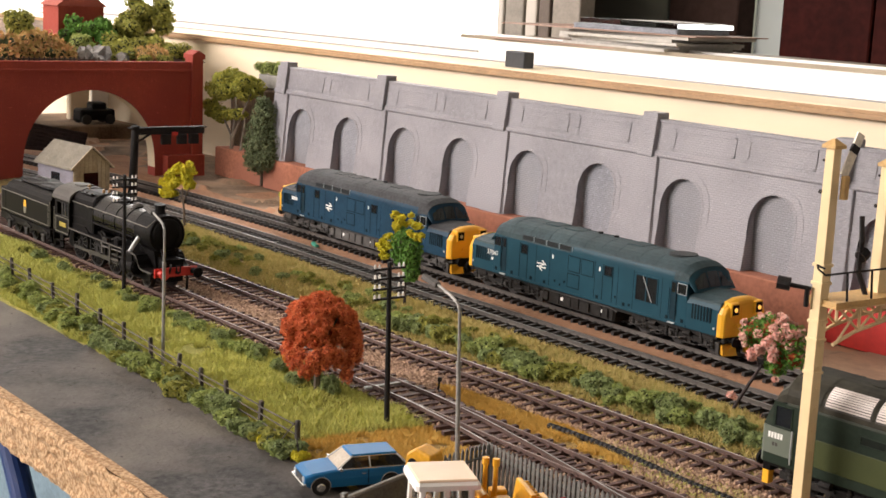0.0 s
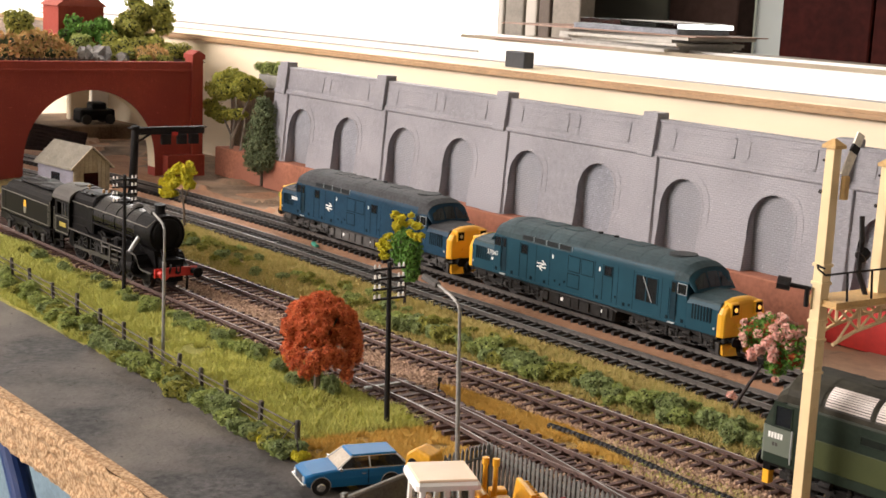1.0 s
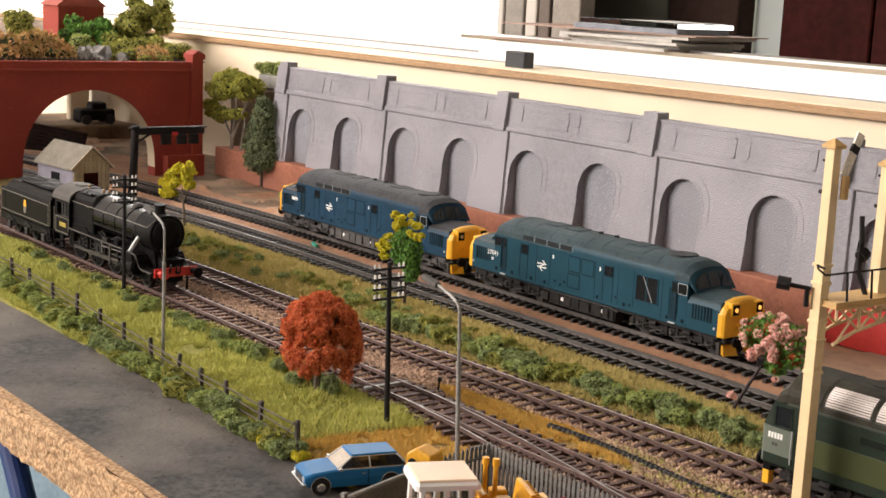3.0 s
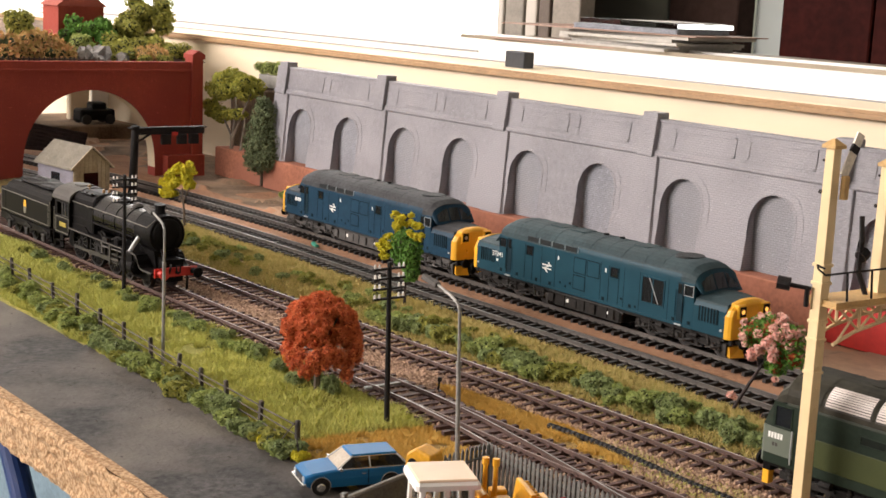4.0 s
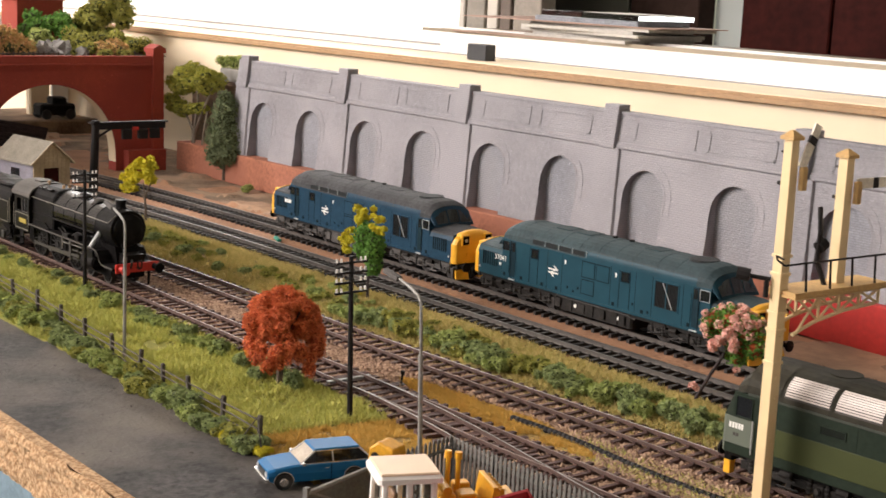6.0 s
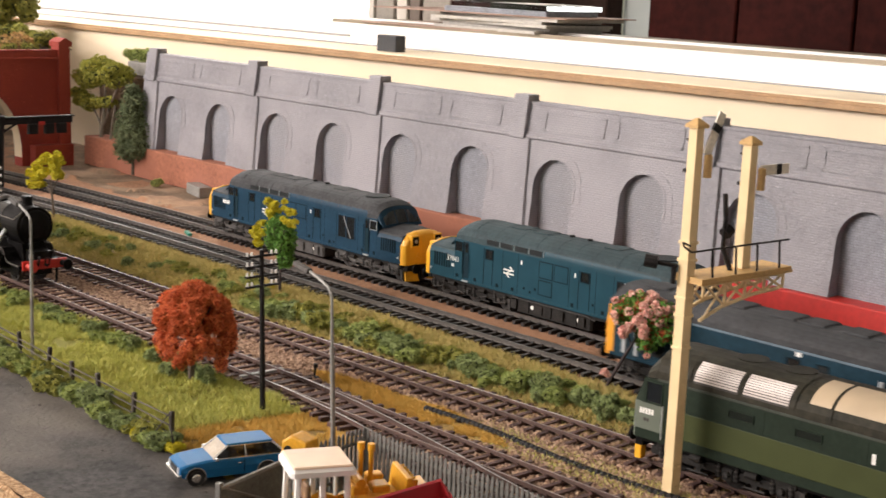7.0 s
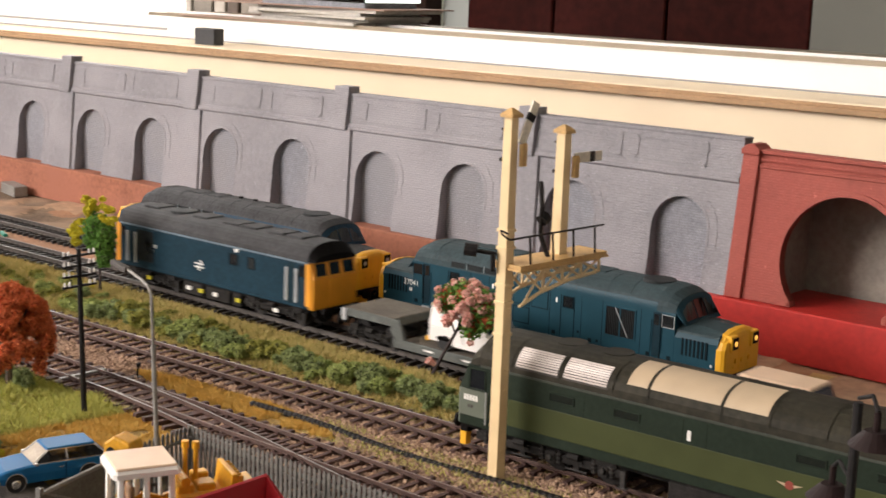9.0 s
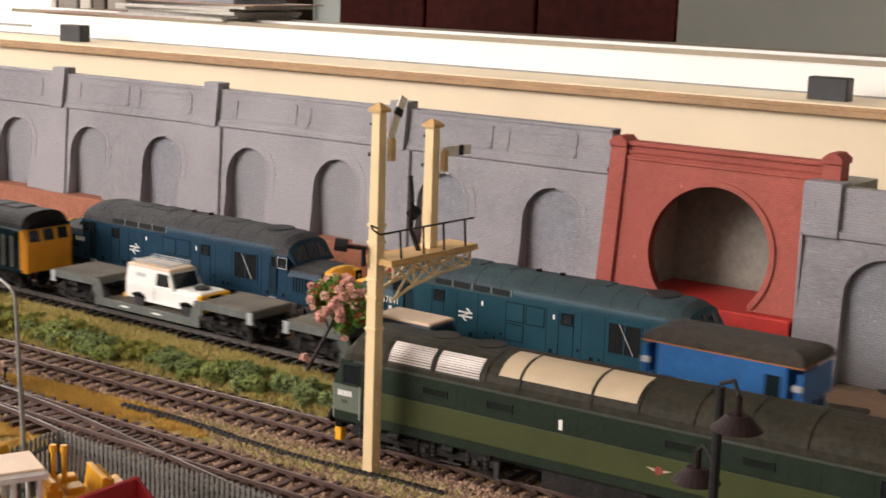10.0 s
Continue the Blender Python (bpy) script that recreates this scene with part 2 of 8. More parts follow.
FENCE = mat("weathered_fence_wood", (0.10, 0.085, 0.07), 0.9, 0, 0.3, 120, 0.5)
PALIS = mat("dull_grey_palisade", (0.17, 0.165, 0.15), 0.7, 0, 0.2, 100, 0.2)
CARBLUE = mat("bright_blue_car_paint", (0.014, 0.125, 0.30), 0.42, 0, 0.06, 60, spec=0.14)
CHROME = mat("chrome", (0.75, 0.74, 0.72), 0.2, 0.9, 0.05, 60)
RUBBER = mat("black_rubber", (0.02, 0.02, 0.02), 0.7, 0, 0.2, 120)
JCB = mat("digger_yellow", (0.72, 0.36, 0.015), 0.45, 0, 0.12, 70)
SKIPRED = mat("deep_red_skip_paint", (0.36, 0.012, 0.018), 0.4, 0, 0.1, 60)
OFFWHITE = mat("off_white_plastic", (0.82, 0.80, 0.77), 0.4, 0, 0.06, 60)
TAN_ROOF = mat("pale_tan_roof", (0.72, 0.54, 0.38), 0.5, 0, 0.08, 60)
INTERIOR = mat("brown_seat", (0.22, 0.12, 0.06), 0.7, 0, 0.2, 90)
WAGON = mat("olive_grey_wagon", (0.115, 0.13, 0.12), 0.6, 0, 0.2, 70, 0.15)
DECK = mat("worn_wagon_deck", (0.165, 0.145, 0.115), 0.85, 0, 0.25, 70, 0.4)
NAVY = mat("navy_paint", (0.02, 0.028, 0.05), 0.45, 0, 0.1, 60)
BOXBLUE = mat("mainline_blue", (0.015, 0.125, 0.36), 0.45, 0, 0.12, 50)
LOAD = mat("dark_spoil_load", (0.055, 0.045, 0.035), 0.95, 0, 0.3, 250, 1.0)
CREAMWALL = mat("cream_painted_board", (0.80, 0.68, 0.49), 0.6, 0, 0.05, 12, 0.05)
SILLWHITE = mat("white_gloss_frame", (0.84, 0.83, 0.80), 0.35, 0, 0.03, 12)
WOODLIP = mat("tan_wood_lip", (0.42, 0.26, 0.13), 0.6, 0, 0.12, 40)
TRACKMETAL = mat("bronze_window_track", (0.26, 0.22, 0.16), 0.4, 0.4, 0.1, 40)
FRAMEBEIGE = mat("beige_window_frame", (0.50, 0.46, 0.40), 0.5, 0, 0.08, 20)
DARKWOOD = mat("dark_mahogany", (0.040, 0.008, 0.006), 0.6, 0, 0.25, 8, 0.05, spec=0.05)
BROWNWOOD = mat("dull_brown_door", (0.05, 0.028, 0.022), 0.6, 0, 0.2, 8, spec=0.05)
PALEWALL = mat("pale_green_grey_plaster", (0.46, 0.49, 0.46), 0.8, 0, 0.05, 4)
ROOMWALL = mat("warm_white_plaster", (0.80, 0.75, 0.69), 0.85, 0, 0.05, 3, 0.05)
CARPET = mat("pale_blue_floor", (0.20, 0.28, 0.33), 0.9, 0, 0.12, 15, 0.2)
CLOTH = mat("grey_white_cloth", (0.52, 0.50, 0.50), 0.95, 0, 0.15, 60, 0.6)
TUBEBLUE = mat("navy_blue_tube", (0.01, 0.03, 0.12), 0.35, 0, 0.08, 40)
CARD = mat("brown_card", (0.36, 0.24, 0.19), 0.7, 0, 0.12, 60)
PAPER = mat("grey_white_paper", (0.52, 0.50, 0.46), 0.7, 0, 0.12, 200)
CLEAR = glass("clear_plastic_case")
SPARK = mat("pale_plastic", (0.30, 0.32, 0.36), 0.2, 0, 0.2, 60)
BLACKBLOCK = mat("dark_grey_rubber_block", (0.026, 0.028, 0.032), 0.5, 0, 0.15, 40)
HUTROOF = mat("dusty_slate_roof", (0.21, 0.19, 0.15), 0.85, 0, 0.2, 80, 0.4)
HUTSIDE = mat("lilac_grey_boards", (0.20, 0.19, 0.23), 0.8, 0, 0.15, 80, 0.3)
HUTGABLE = mat("cream_boards", (0.46, 0.38, 0.27), 0.8, 0, 0.15, 80, 0.3)
ROCK = mat("grey_rock", (0.30, 0.29, 0.28), 0.9, 0, 0.25, 60, 0.8, col2=(0.2, 0.19, 0.17))
# crown cores: the shade deep in the foliage is put into these colours
BUSHCORE = mat("foliage_shade_core", (0.07, 0.085, 0.03), 0.95, 0, 0.3, 150)
REDCORE = mat("red_foliage_shade_core", (0.42, 0.075, 0.022), 0.95, 0, 0.3, 150)

# ---- mesh helpers, in millimetres ----
S = 0.001


class MB:
    """Collects the faces of one mesh."""

    def __init__(self):
        self.v, self.f = [], []

    def add(self, vs, fs):
        n = len(self.v)
        self.v += [tuple(p) for p in vs]
        self.f += [tuple(i + n for i in q) for q in fs]
        return self

    def box(self, x0, x1, y0, y1, z0, z1):
        return self.add([(x, y, z) for x in (x0, x1) for y in (y0, y1) for z in (z0, z1)],
                        [(0, 1, 3, 2), (4, 6, 7, 5), (0, 4, 5, 1), (2, 3, 7, 6), (0, 2, 6, 4), (1, 5, 7, 3)])

    def cbox(self, x0, x1, y0, y1, z0, z1, c):
        """A box with its upright and top edges cut by c."""
        ring = lambda d, z: [(x0 + d, y0, z), (x1 - d, y0, z), (x1, y0 + d, z), (x1, y1 - d, z), (x1 - d, y1, z), (x0 + d, y1, z), (x0, y1 - d, z), (x0, y0 + d, z)]
        top = [(x0 + c * 1.4, y0 + c, z1), (x1 - c * 1.4, y0 + c, z1), (x1 - c, y0 + c * 1.4, z1), (x1 - c, y1 - c * 1.4, z1), (x1 - c * 1.4, y1 - c, z1), (x0 + c * 1.4, y1 - c, z1), (x0 + c, y1 - c * 1.4, z1), (x0 + c, y0 + c * 1.4, z1)]
        return self.loft([ring(c, z0), ring(c, z1 - c), top])

    def loft(self, rings, cap=True):
        k = len(rings[0])
        fs = [(i * k + j, i * k + (j + 1) % k, (i + 1) * k + (j + 1) % k, (i + 1) * k + j) for i in range(len(rings) - 1) for j in range(k)]
        if cap:
            fs += [tuple(reversed(range(k))), tuple((len(rings) - 1) * k + j for j in range(k))]
        return self.add([p for r in rings for p in r], fs)

    def prism(self, prof, a, b, axis="x"):
        put = {"x": lambda t, u, v: (t, u, v), "y": lambda t, u, v: (u, t, v), "z": lambda t, u, v: (u, v, t)}[axis]
        return self.loft([[put(a, u, v) for u, v in prof], [put(b, u, v) for u, v in prof]])

    def cyl(self, p, q, r, r2=None, n=10):
        p, q = Vector(p), Vector(q)
        d = (q - p).normalized()
        u = d.orthogonal().normalized()
        w = d.cross(u)
        rings = []
        for c, rr in ((p, r), (q, r if r2 is None else r2)):
            rings.append([c + (u * math.cos(6.28318 * i / n) + w * math.sin(6.28318 * i / n)) * rr for i in range(n)])
        return self.loft(rings)

    def tube(self, pts, r, n=7):
        for p, q in zip(pts, pts[1:]):
            self.cyl(p, q, r, n=n)
        return self

    def lump(self, c, r, rough=0.18, seed=0, seg=8, rings=5, zmin=None):
        rs = []
        for i in range(rings + 1):
            a = math.pi * (0.04 + 0.92 * i / rings)
            ring = []
            for j in range(seg):
                b = 2 * math.pi * j / seg
                d = Vector((math.sin(a) * math.cos(b), math.sin(a) * math.sin(b), -math.cos(a)))
                k = 1 + rough * noise.noise(d * 2.1 + Vector((seed * 7.3, seed * 1.7, 0))) * 2
                p = Vector(c) + Vector((d.x * r[0], d.y * r[1], d.z * r[2])) * k
                if zmin is not None:
                    p.z = max(p.z, zmin)
                ring.append(p)
            rs.append(ring)
        return self.loft(rs)

    def moved(self, m, start=0):
        self.v[start:] = [tuple(m @ Vector(p)) for p in self.v[start:]]
        return self

    def mesh(self, name, smooth=False):
        me = bpy.data.meshes.new(name)
        me.from_pydata([(x * S, y * S, z * S) for x, y, z in self.v], [], self.f)
        bm = bmesh.new()
        bm.from_mesh(me)
        bmesh.ops.recalc_face_normals(bm, faces=bm.faces)
        bm.to_mesh(me)
        bm.free()
        if smooth:
            me.polygons.foreach_set("use_smooth", [True] * len(me.polygons))
        return me


def part(name, mb, material, parent=None, label="", smooth=False, bevel=0.0, at=None):
    me = mb if isinstance(mb, bpy.types.Mesh) else mb.mesh(name, smooth)
    if not me.materials:
        me.materials.append(material)
    ob = new(name, me)
    if parent:
        ob.parent = parent
    if at is not None:
        ob.matrix_basis = at
    if label:
        tagged(ob, label)
    if bevel:
        md = ob.modifiers.new("edge", "BEVEL")
        md.width, md.segments, md.limit_method, md.angle_limit = bevel * S, 2, "ANGLE", radians(40)
    return ob


def mm(x, y, z, rz=0, rx=0, ry=0):
    return pose(x * S, y * S, z * S, rx, ry, rz)


def thing(name, label, category, m=None, group="", kind=""):
    ob = new(name)
    ob.empty_display_size = 0.01
    if m is not None:
        ob.matrix_basis = m
    return tagged(ob, label, category, group, kind)


def item(name, mb, material, label, category, at=None, group="", kind="", bevel=0.0):
    """A thing of one mesh."""
    return tagged(part(name, mb, material, None, "", False, bevel, at), label, category, group, kind)


def struct(name, mb, material, label="", category="", smooth=False, bevel=0.0):
    ob = part(name, mb, material, None, "", smooth, bevel)
    return tagged(ob, label, category, "", "structure")

# ---- the setting ----
def fbm(x, y, s):
    return noise.noise(Vector((x / s, y / s, 0.3))) + 0.5 * noise.noise(Vector((x * 2 / s, y * 2 / s, 4.7)))


def region(x, y):
    """Which surface lies at a place on the baseboard: 0 cork, 1 earth, 2 plaster, 3 verge, 4 ballast, 5 lawn, 6 tarmac, 7 straw."""
    w = fbm(x, y, 40) * 5
    if y + w * 0.6 < -301:
        return 6
    if y + w < -221:
        return 5 if x < 116 + 4 * w else (7 if x < 170 + 2 * w else (4 if y > -250 else 6))
    lim3 = -140 + 0.045 * x
    if y + w < lim3:
        if 66 < x < 215 and abs(y + 180 + (x - 130) * 0.03) < 13.5 * math.sin((x - 66) / 149 * math.pi) ** .6 + w * 0.4:
            return 7
        return 4
    if y + w * 0.4 < track2_y(x) - 16:
        return 3
    if y > 20 - min(0, (x + 350)) * 0.05 + w:
        return 2 if (fbm(x, y, 70) > (0.05 if x > -420 else 0.35)) else (0 if fbm(x + 90, y, 50) > 0.25 else 1)
    return 0


def track1_y(x):
    return 0.0 if x > -300 else -0.00016 * (x + 300) ** 2


def track2_y(x):
    return -52.0 if x > -250 else -52.0 - 0.00016 * (x + 250) ** 2


def track3_y(x):
    return float(np.interp(x, (-900, -200, 0, 125, 245, 450, 2000), (-178, -158, -154, -149.5, -144, -134, -60)))


def track4_y(x):
    return -206.5 if x < 120 else -206.5 + 0.00002 * (x - 120) ** 2


def branch_y(x):
    return float(np.interp(x, (40, 75, 100, 131, 156, 179, 209, 240, 275, 330, 420, 2000), (-206.5, -206.7, -207.4, -209.9, -213, -216.4, -221.4, -226.8, -232.5, -238.5, -241, -241)))


def height(x, y):
    r = region(x, y)
    z = -5.0
    if r == 3:
        z += 4.2 * max(0, math.sin((y + 140) / 66 * math.pi)) + 0.8 * fbm(x, y, 18)
    elif r == 5:
        z += 1.2 + 1.6 * fbm(x, y, 25)
    elif r == 7:
        z += 0.6 + 0.8 * fbm(x, y, 18)
    elif r == 2:
        z += 1.5 + 2.2 * abs(fbm(x, y, 60)) + (3 if x < -400 else 0) * abs(fbm(x, y, 33))
    elif r == 1:
        z += 0.9 * abs(fbm(x, y, 33))
    elif r == 4:
        z += 1.5 + 0.35 * fbm(x, y, 9)
    elif r == 6:
        z += 0.7 * fbm(x, y, 60)
    return z


def build_ground():
    me = bpy.data.meshes.new("ground")
    xs = list(np.arange(-1160, 620, 4.0)) + list(np.arange(620, 2301, 60.0))
    ys = np.arange(-369, 205, 4.0)
    vs = [(x * S, y * S, height(x, y) * S) for x in xs for y in ys]
    n = len(ys)
    fs, ids = [], []
    for i in range(len(xs) - 1):
        for j in range(n - 1):
            fs.append((i * n + j, (i + 1) * n + j, (i + 1) * n + j + 1, i * n + j + 1))
            ids.append(region(xs[i] + 2, ys[j] + 2))
    me.from_pydata(vs, [], fs)
    for m in (CORK, EARTH, PLASTER, VERGE, BALLAST, LAWN, TARMAC, STRAW):
        me.materials.append(m)
    me.polygons.foreach_set("material_index", ids)
    me.polygons.foreach_set("use_smooth", [True] * len(fs))
    return tagged(new("ground", me), "landscaped baseboard top of cork, ballast, grass and tarmac", "ground", "", "structure")


build_ground()


def build_edge():
    """The sawn edge: a ragged front face on the board's core."""
    m = MB().box(-1160, 2300, -369.2, 205, -27, -9)
    xs, zs = list(np.arange(-440, 260, 2.4)), (-27, -24, -21, -18, -15, -12, -9.5, -7.4, -5.6, -4.3)
    n = len(zs)
    front = [(x, -376.4 - 1.5 * fbm(x, z * 5, 13) - .8 * fbm(x * 3, z * 9, 11) + (1.6 if k == n - 1 else 0), z + (.7 * fbm(x, 7, 9) if k >= n - 2 else 0)) for x in xs for k, z in enumerate(zs)]
    m.add(front, [(i * n + j, (i + 1) * n + j, (i + 1) * n + j + 1, i * n + j + 1) for i in range(len(xs) - 1) for j in range(n - 1)])
    top = [(x, y, -4.3 + .7 * fbm(x, 7, 9)) if y < -372 else (x, y, -4.5) for x in xs for y in (-374.8, -368.6)]
    m.add(top, [(2 * i, 2 * i + 2, 2 * i + 3, 2 * i + 1) for i in range(len(xs) - 1)])
    m.box(-1160, -440, -377, -369.2, -27, -4.6).box(257.5, 2300, -377, -369.2, -27, -4.6)
    return struct("baseboard_edge", m, CHIP, "rough sawn chipboard edge of the baseboard", "baseboard")


build_edge()


def rail_bm(fy, x0, x1, side, step, z0=-2.6, z1=0.0, k=1.0):
    """One flat-bottomed rail along a line; k narrows it."""
    prof = [(-1.0, z0), (1.0, z0), (1.0, z0 + 0.4), (0.35, z0 + 0.6), (0.35, z1 - 0.8), (0.65, z1 - 0.7), (0.65, z1), (-0.65, z1), (-0.65, z1 - 0.7), (-0.35, z1 - 0.8), (-0.35, z0 + 0.6), (-1.0, z0 + 0.4)]
    rings, x = [], x0
    while x <= x1 + 0.01:
        rings.append([(x, fy(x) + side * 8.6 + u * k, v) for u, v in prof])
        x += step
    return MB().loft(rings)


def build_track(label, fy, x0, x1, s0, s1, rail_m, sleeper_m, pitch, length=33.0, z=-2.6, group="running lines"):
    """Two rails and the sleepers between s0 and s1 as pieces; the rest of the sleepers joined."""
    tr = thing("railway_track", label, "railway track", group=group)
    fine = rail_m is RAIL_R
    z = -1.75 if fine else z
    for sd in (1, -1):
        part("rail", rail_bm(fy, x0, x1, sd, 10 if fine else 20, z, 0.0, .62 if fine else 1.0), rail_m, tr, smooth=False)
    # worn heads; track 3's far one is brighter steel to paint its highlight
    if rail_m is RAIL_R:
        for sd in (-1, 1):
            part("worn_rail_head", MB().loft([[(x, fy(x) + sd * 8.6 + u, v) for u, v in ((-.36, -.02), (.36, -.02), (.3, .08), (-.3, .08))] for x in np.arange(x0, x1, 10.0)]), RAIL_S if fy is branch_y or sd > 0 and fy is track3_y else RAIL_D, tr)
    chair = MB().cbox(-1.3, 1.3, -length / 2, length / 2, z - 2.2, z, 0.25)
    for sd in (-8.6, 8.6):
        for o in (-2.2, 1.2):
            chair.box(-0.8, 0.8, sd + o, sd + o + 1.0, z, z + 0.8)
    me = chair.mesh("sleeper")
    me.materials.append(sleeper_m)
    rest = MB()
    x = x0 + 4
    while x < x1:
        a = math.degrees(math.atan2(fy(x + 1) - fy(x - 1), 2)) + random.uniform(-0.6, 0.6)
        if s0 <= x <= s1:
            part("sleeper", me, sleeper_m, tr, at=mm(x + random.uniform(-0.25, 0.25), fy(x), 0, a))
        else:
            k = len(rest.v)
            rest.box(-1.3, 1.3, -length / 2, length / 2, z - 2.2, z)
            rest.moved(Matrix.Translation((x, fy(x), 0)) @ Matrix.Rotation(radians(a), 4, "Z"), k)
        x += pitch
    if rest.v:
        tagged(part("sleeper_remainder", rest, sleeper_m, tr), kind="stuff")
    return tr


# ---- retaining wall ----
PIL = (-557, -395, -231, -71, 92)


def wall_y(z):
    return 108 + (z - 112) * 0.13


def arch_pts(cx, z0, spring, r, n=16):
    pts = [(cx - r, z0)]
    pts += [(cx - r * math.cos(math.pi * i / n), spring + r * math.sin(math.pi * i / n)) for i in range(n + 1)]
    return pts + [(cx + r, z0)]


def pierced(mb, x0, x1, z0, z1, pts, face_y, depth):
    """A wall cell x0..x1, z0..z1 with an opening along pts (open at the foot), its reveal going back by depth."""
    n = len(pts)
    out = []
    for i, (px_, pz) in enumerate(pts):
        f = i / (n - 1)
        if f < 0.3:
            q = (x0, z0 + (z1 - z0) * f / 0.3)
        elif f > 0.7:
            q = (x1, z1 - (z1 - z0) * (f - 0.7) / 0.3)
        else:
            q = (x0 + (x1 - x0) * (f - 0.3) / 0.4, z1)
        out.append(q)
    out[0], out[-1] = (x0, z0), (x1, z0)
    i3, i7 = min(range(n), key=lambda i: abs(i / (n - 1) - 0.3)), min(range(n), key=lambda i: abs(i / (n - 1) - 0.7))
    out[i3], out[i7] = (x0, z1), (x1, z1)
    vs = [(x, face_y(z), z) for x, z in out] + [(x, face_y(z), z) for x, z in pts] + [(x, face_y(z) + depth, z) for x, z in pts]
    fs = [(i, i + 1, n + i + 1, n + i) for i in range(n - 1)] + [(n + i, n + i + 1, 2 * n + i + 1, 2 * n + i) for i in range(n - 1)]
    mb.add(vs, fs)


def build_wall():
    """Leaning face with upright blind arches, so their jambs deepen towards the foot."""
    w = thing("retaining_wall", "grey moulded plastic brick retaining wall with blind arches and piers", "wall", kind="structure")
    edges = (-574,) + PIL[1:] + (241,)
    foot, spring, r, top = 24.6, 57.5, 18.6, 112
    for k in range(5):
        a, b = edges[k], edges[k + 1]
        body = MB()
        mid = (PIL[k] + (PIL[k + 1] if k < 4 else 255)) / 2 - 6
        cs = (mid - 39, mid + 39)
        cells = (a, (cs[0] + cs[1]) / 2, b)
        for i in range(2):
            pierced(body, cells[i], cells[i + 1], foot, 88, arch_pts(cs[i], foot, spring, r), wall_y, 11)
        body.prism([(wall_y(88), 88), (wall_y(top), top), (wall_y(top) + 9, top), (wall_y(88) + 9, 88)], a, b, "x")
        body.prism([(wall_y(88) - 1.1, 88.4), (wall_y(90) - 1.1, 90.6), (wall_y(92), 92.2), (wall_y(87), 87.2)], a, b, "x")
        body.box(a, b, wall_y(88) + 8.5, wall_y(88) + 9.5, foot, top)
        part("wall_panel", body, GREYWALL, w)
        for i in range(2):
            part("blind_arch", MB().prism(arch_pts(cs[i], foot, spring, r + 1), 106.6, 113, "y"), GREYBACK, w)
            for ro, lift in ((r + 6.5, .3), (r + 1.4, .6)):
                ring = MB()
                o, q = arch_pts(cs[i], spring - 9, spring, ro), arch_pts(cs[i], spring - 9, spring, r)
                n = len(o)
                ring.add([(x, wall_y(z) - lift, z) for x, z in o] + [(x, wall_y(z) - lift, z) for x, z in q] + [(x, wall_y(z) + 1, z) for x, z in o] + [(x, wall_y(z) + 1, z) for x, z in q],
                         [f for j in range(n - 1) for f in ((j, j + 1, n + j + 1, n + j), (j, j + 1, 2 * n + j + 1, 2 * n + j), (n + j, n + j + 1, 3 * n + j + 1, 3 * n + j))])
                part("arch_ring", ring, GREYWALL, w)
        x0, x1 = a + 20, b - 22
        half = (x0 + x1) / 2
        for s0, s1 in ((x0, half - 5), (half + 5, x1)):
            fr = MB()
            for bx in ((s0, s1, 106.5, 108), (s0, s1, 94.5, 96), (s0, s0 + 1.8, 94.5, 108), (s1 - 1.8, s1, 94.5, 108)):
                fr.prism([(wall_y(bx[2]) - .5, bx[2]), (wall_y(bx[3]) - .5, bx[3]), (wall_y(bx[3]) + 1, bx[3]), (wall_y(bx[2]) + 1, bx[2])], bx[0], bx[1], "x")
            part("parapet_panel", fr, GREYWALL, w)
        part("coping", MB().prism([(wall_y(112) - 0.5, 110.6), (wall_y(112) - 0.5, 113), (wall_y(112) + 10, 113), (wall_y(112) + 10, 111)], a, b, "x"), GREYWALL, w, bevel=0.5)
    for c in PIL:
        p = MB()
        p.prism([(wall_y(88) - 3.4, 87.5), (wall_y(117) - 3.4, 117.4), (wall_y(112) + 8, 117.4), (wall_y(112) + 8, 111), (wall_y(88) + 2, 87.5)], c - 9, c + 5, "x")
        p.add([(c - 11, wall_y(foot) - 2, foot), (c + 14, wall_y(foot) - 2, foot), (c + 9, wall_y(88) - 2, 88), (c - 11, wall_y(88) - 2, 88), (c - 12, wall_y(foot) + 1, foot), (c + 16, wall_y(foot) + 1, foot), (c + 10, wall_y(88) + 1, 88), (c - 12, wall_y(88) + 1, 88)],
              [(0, 1, 2, 3), (4, 0, 3, 7), (1, 5, 6, 2), (3, 2, 6, 7)])
        part("pier", p, GREYWALL, w, bevel=0.5)
    return w


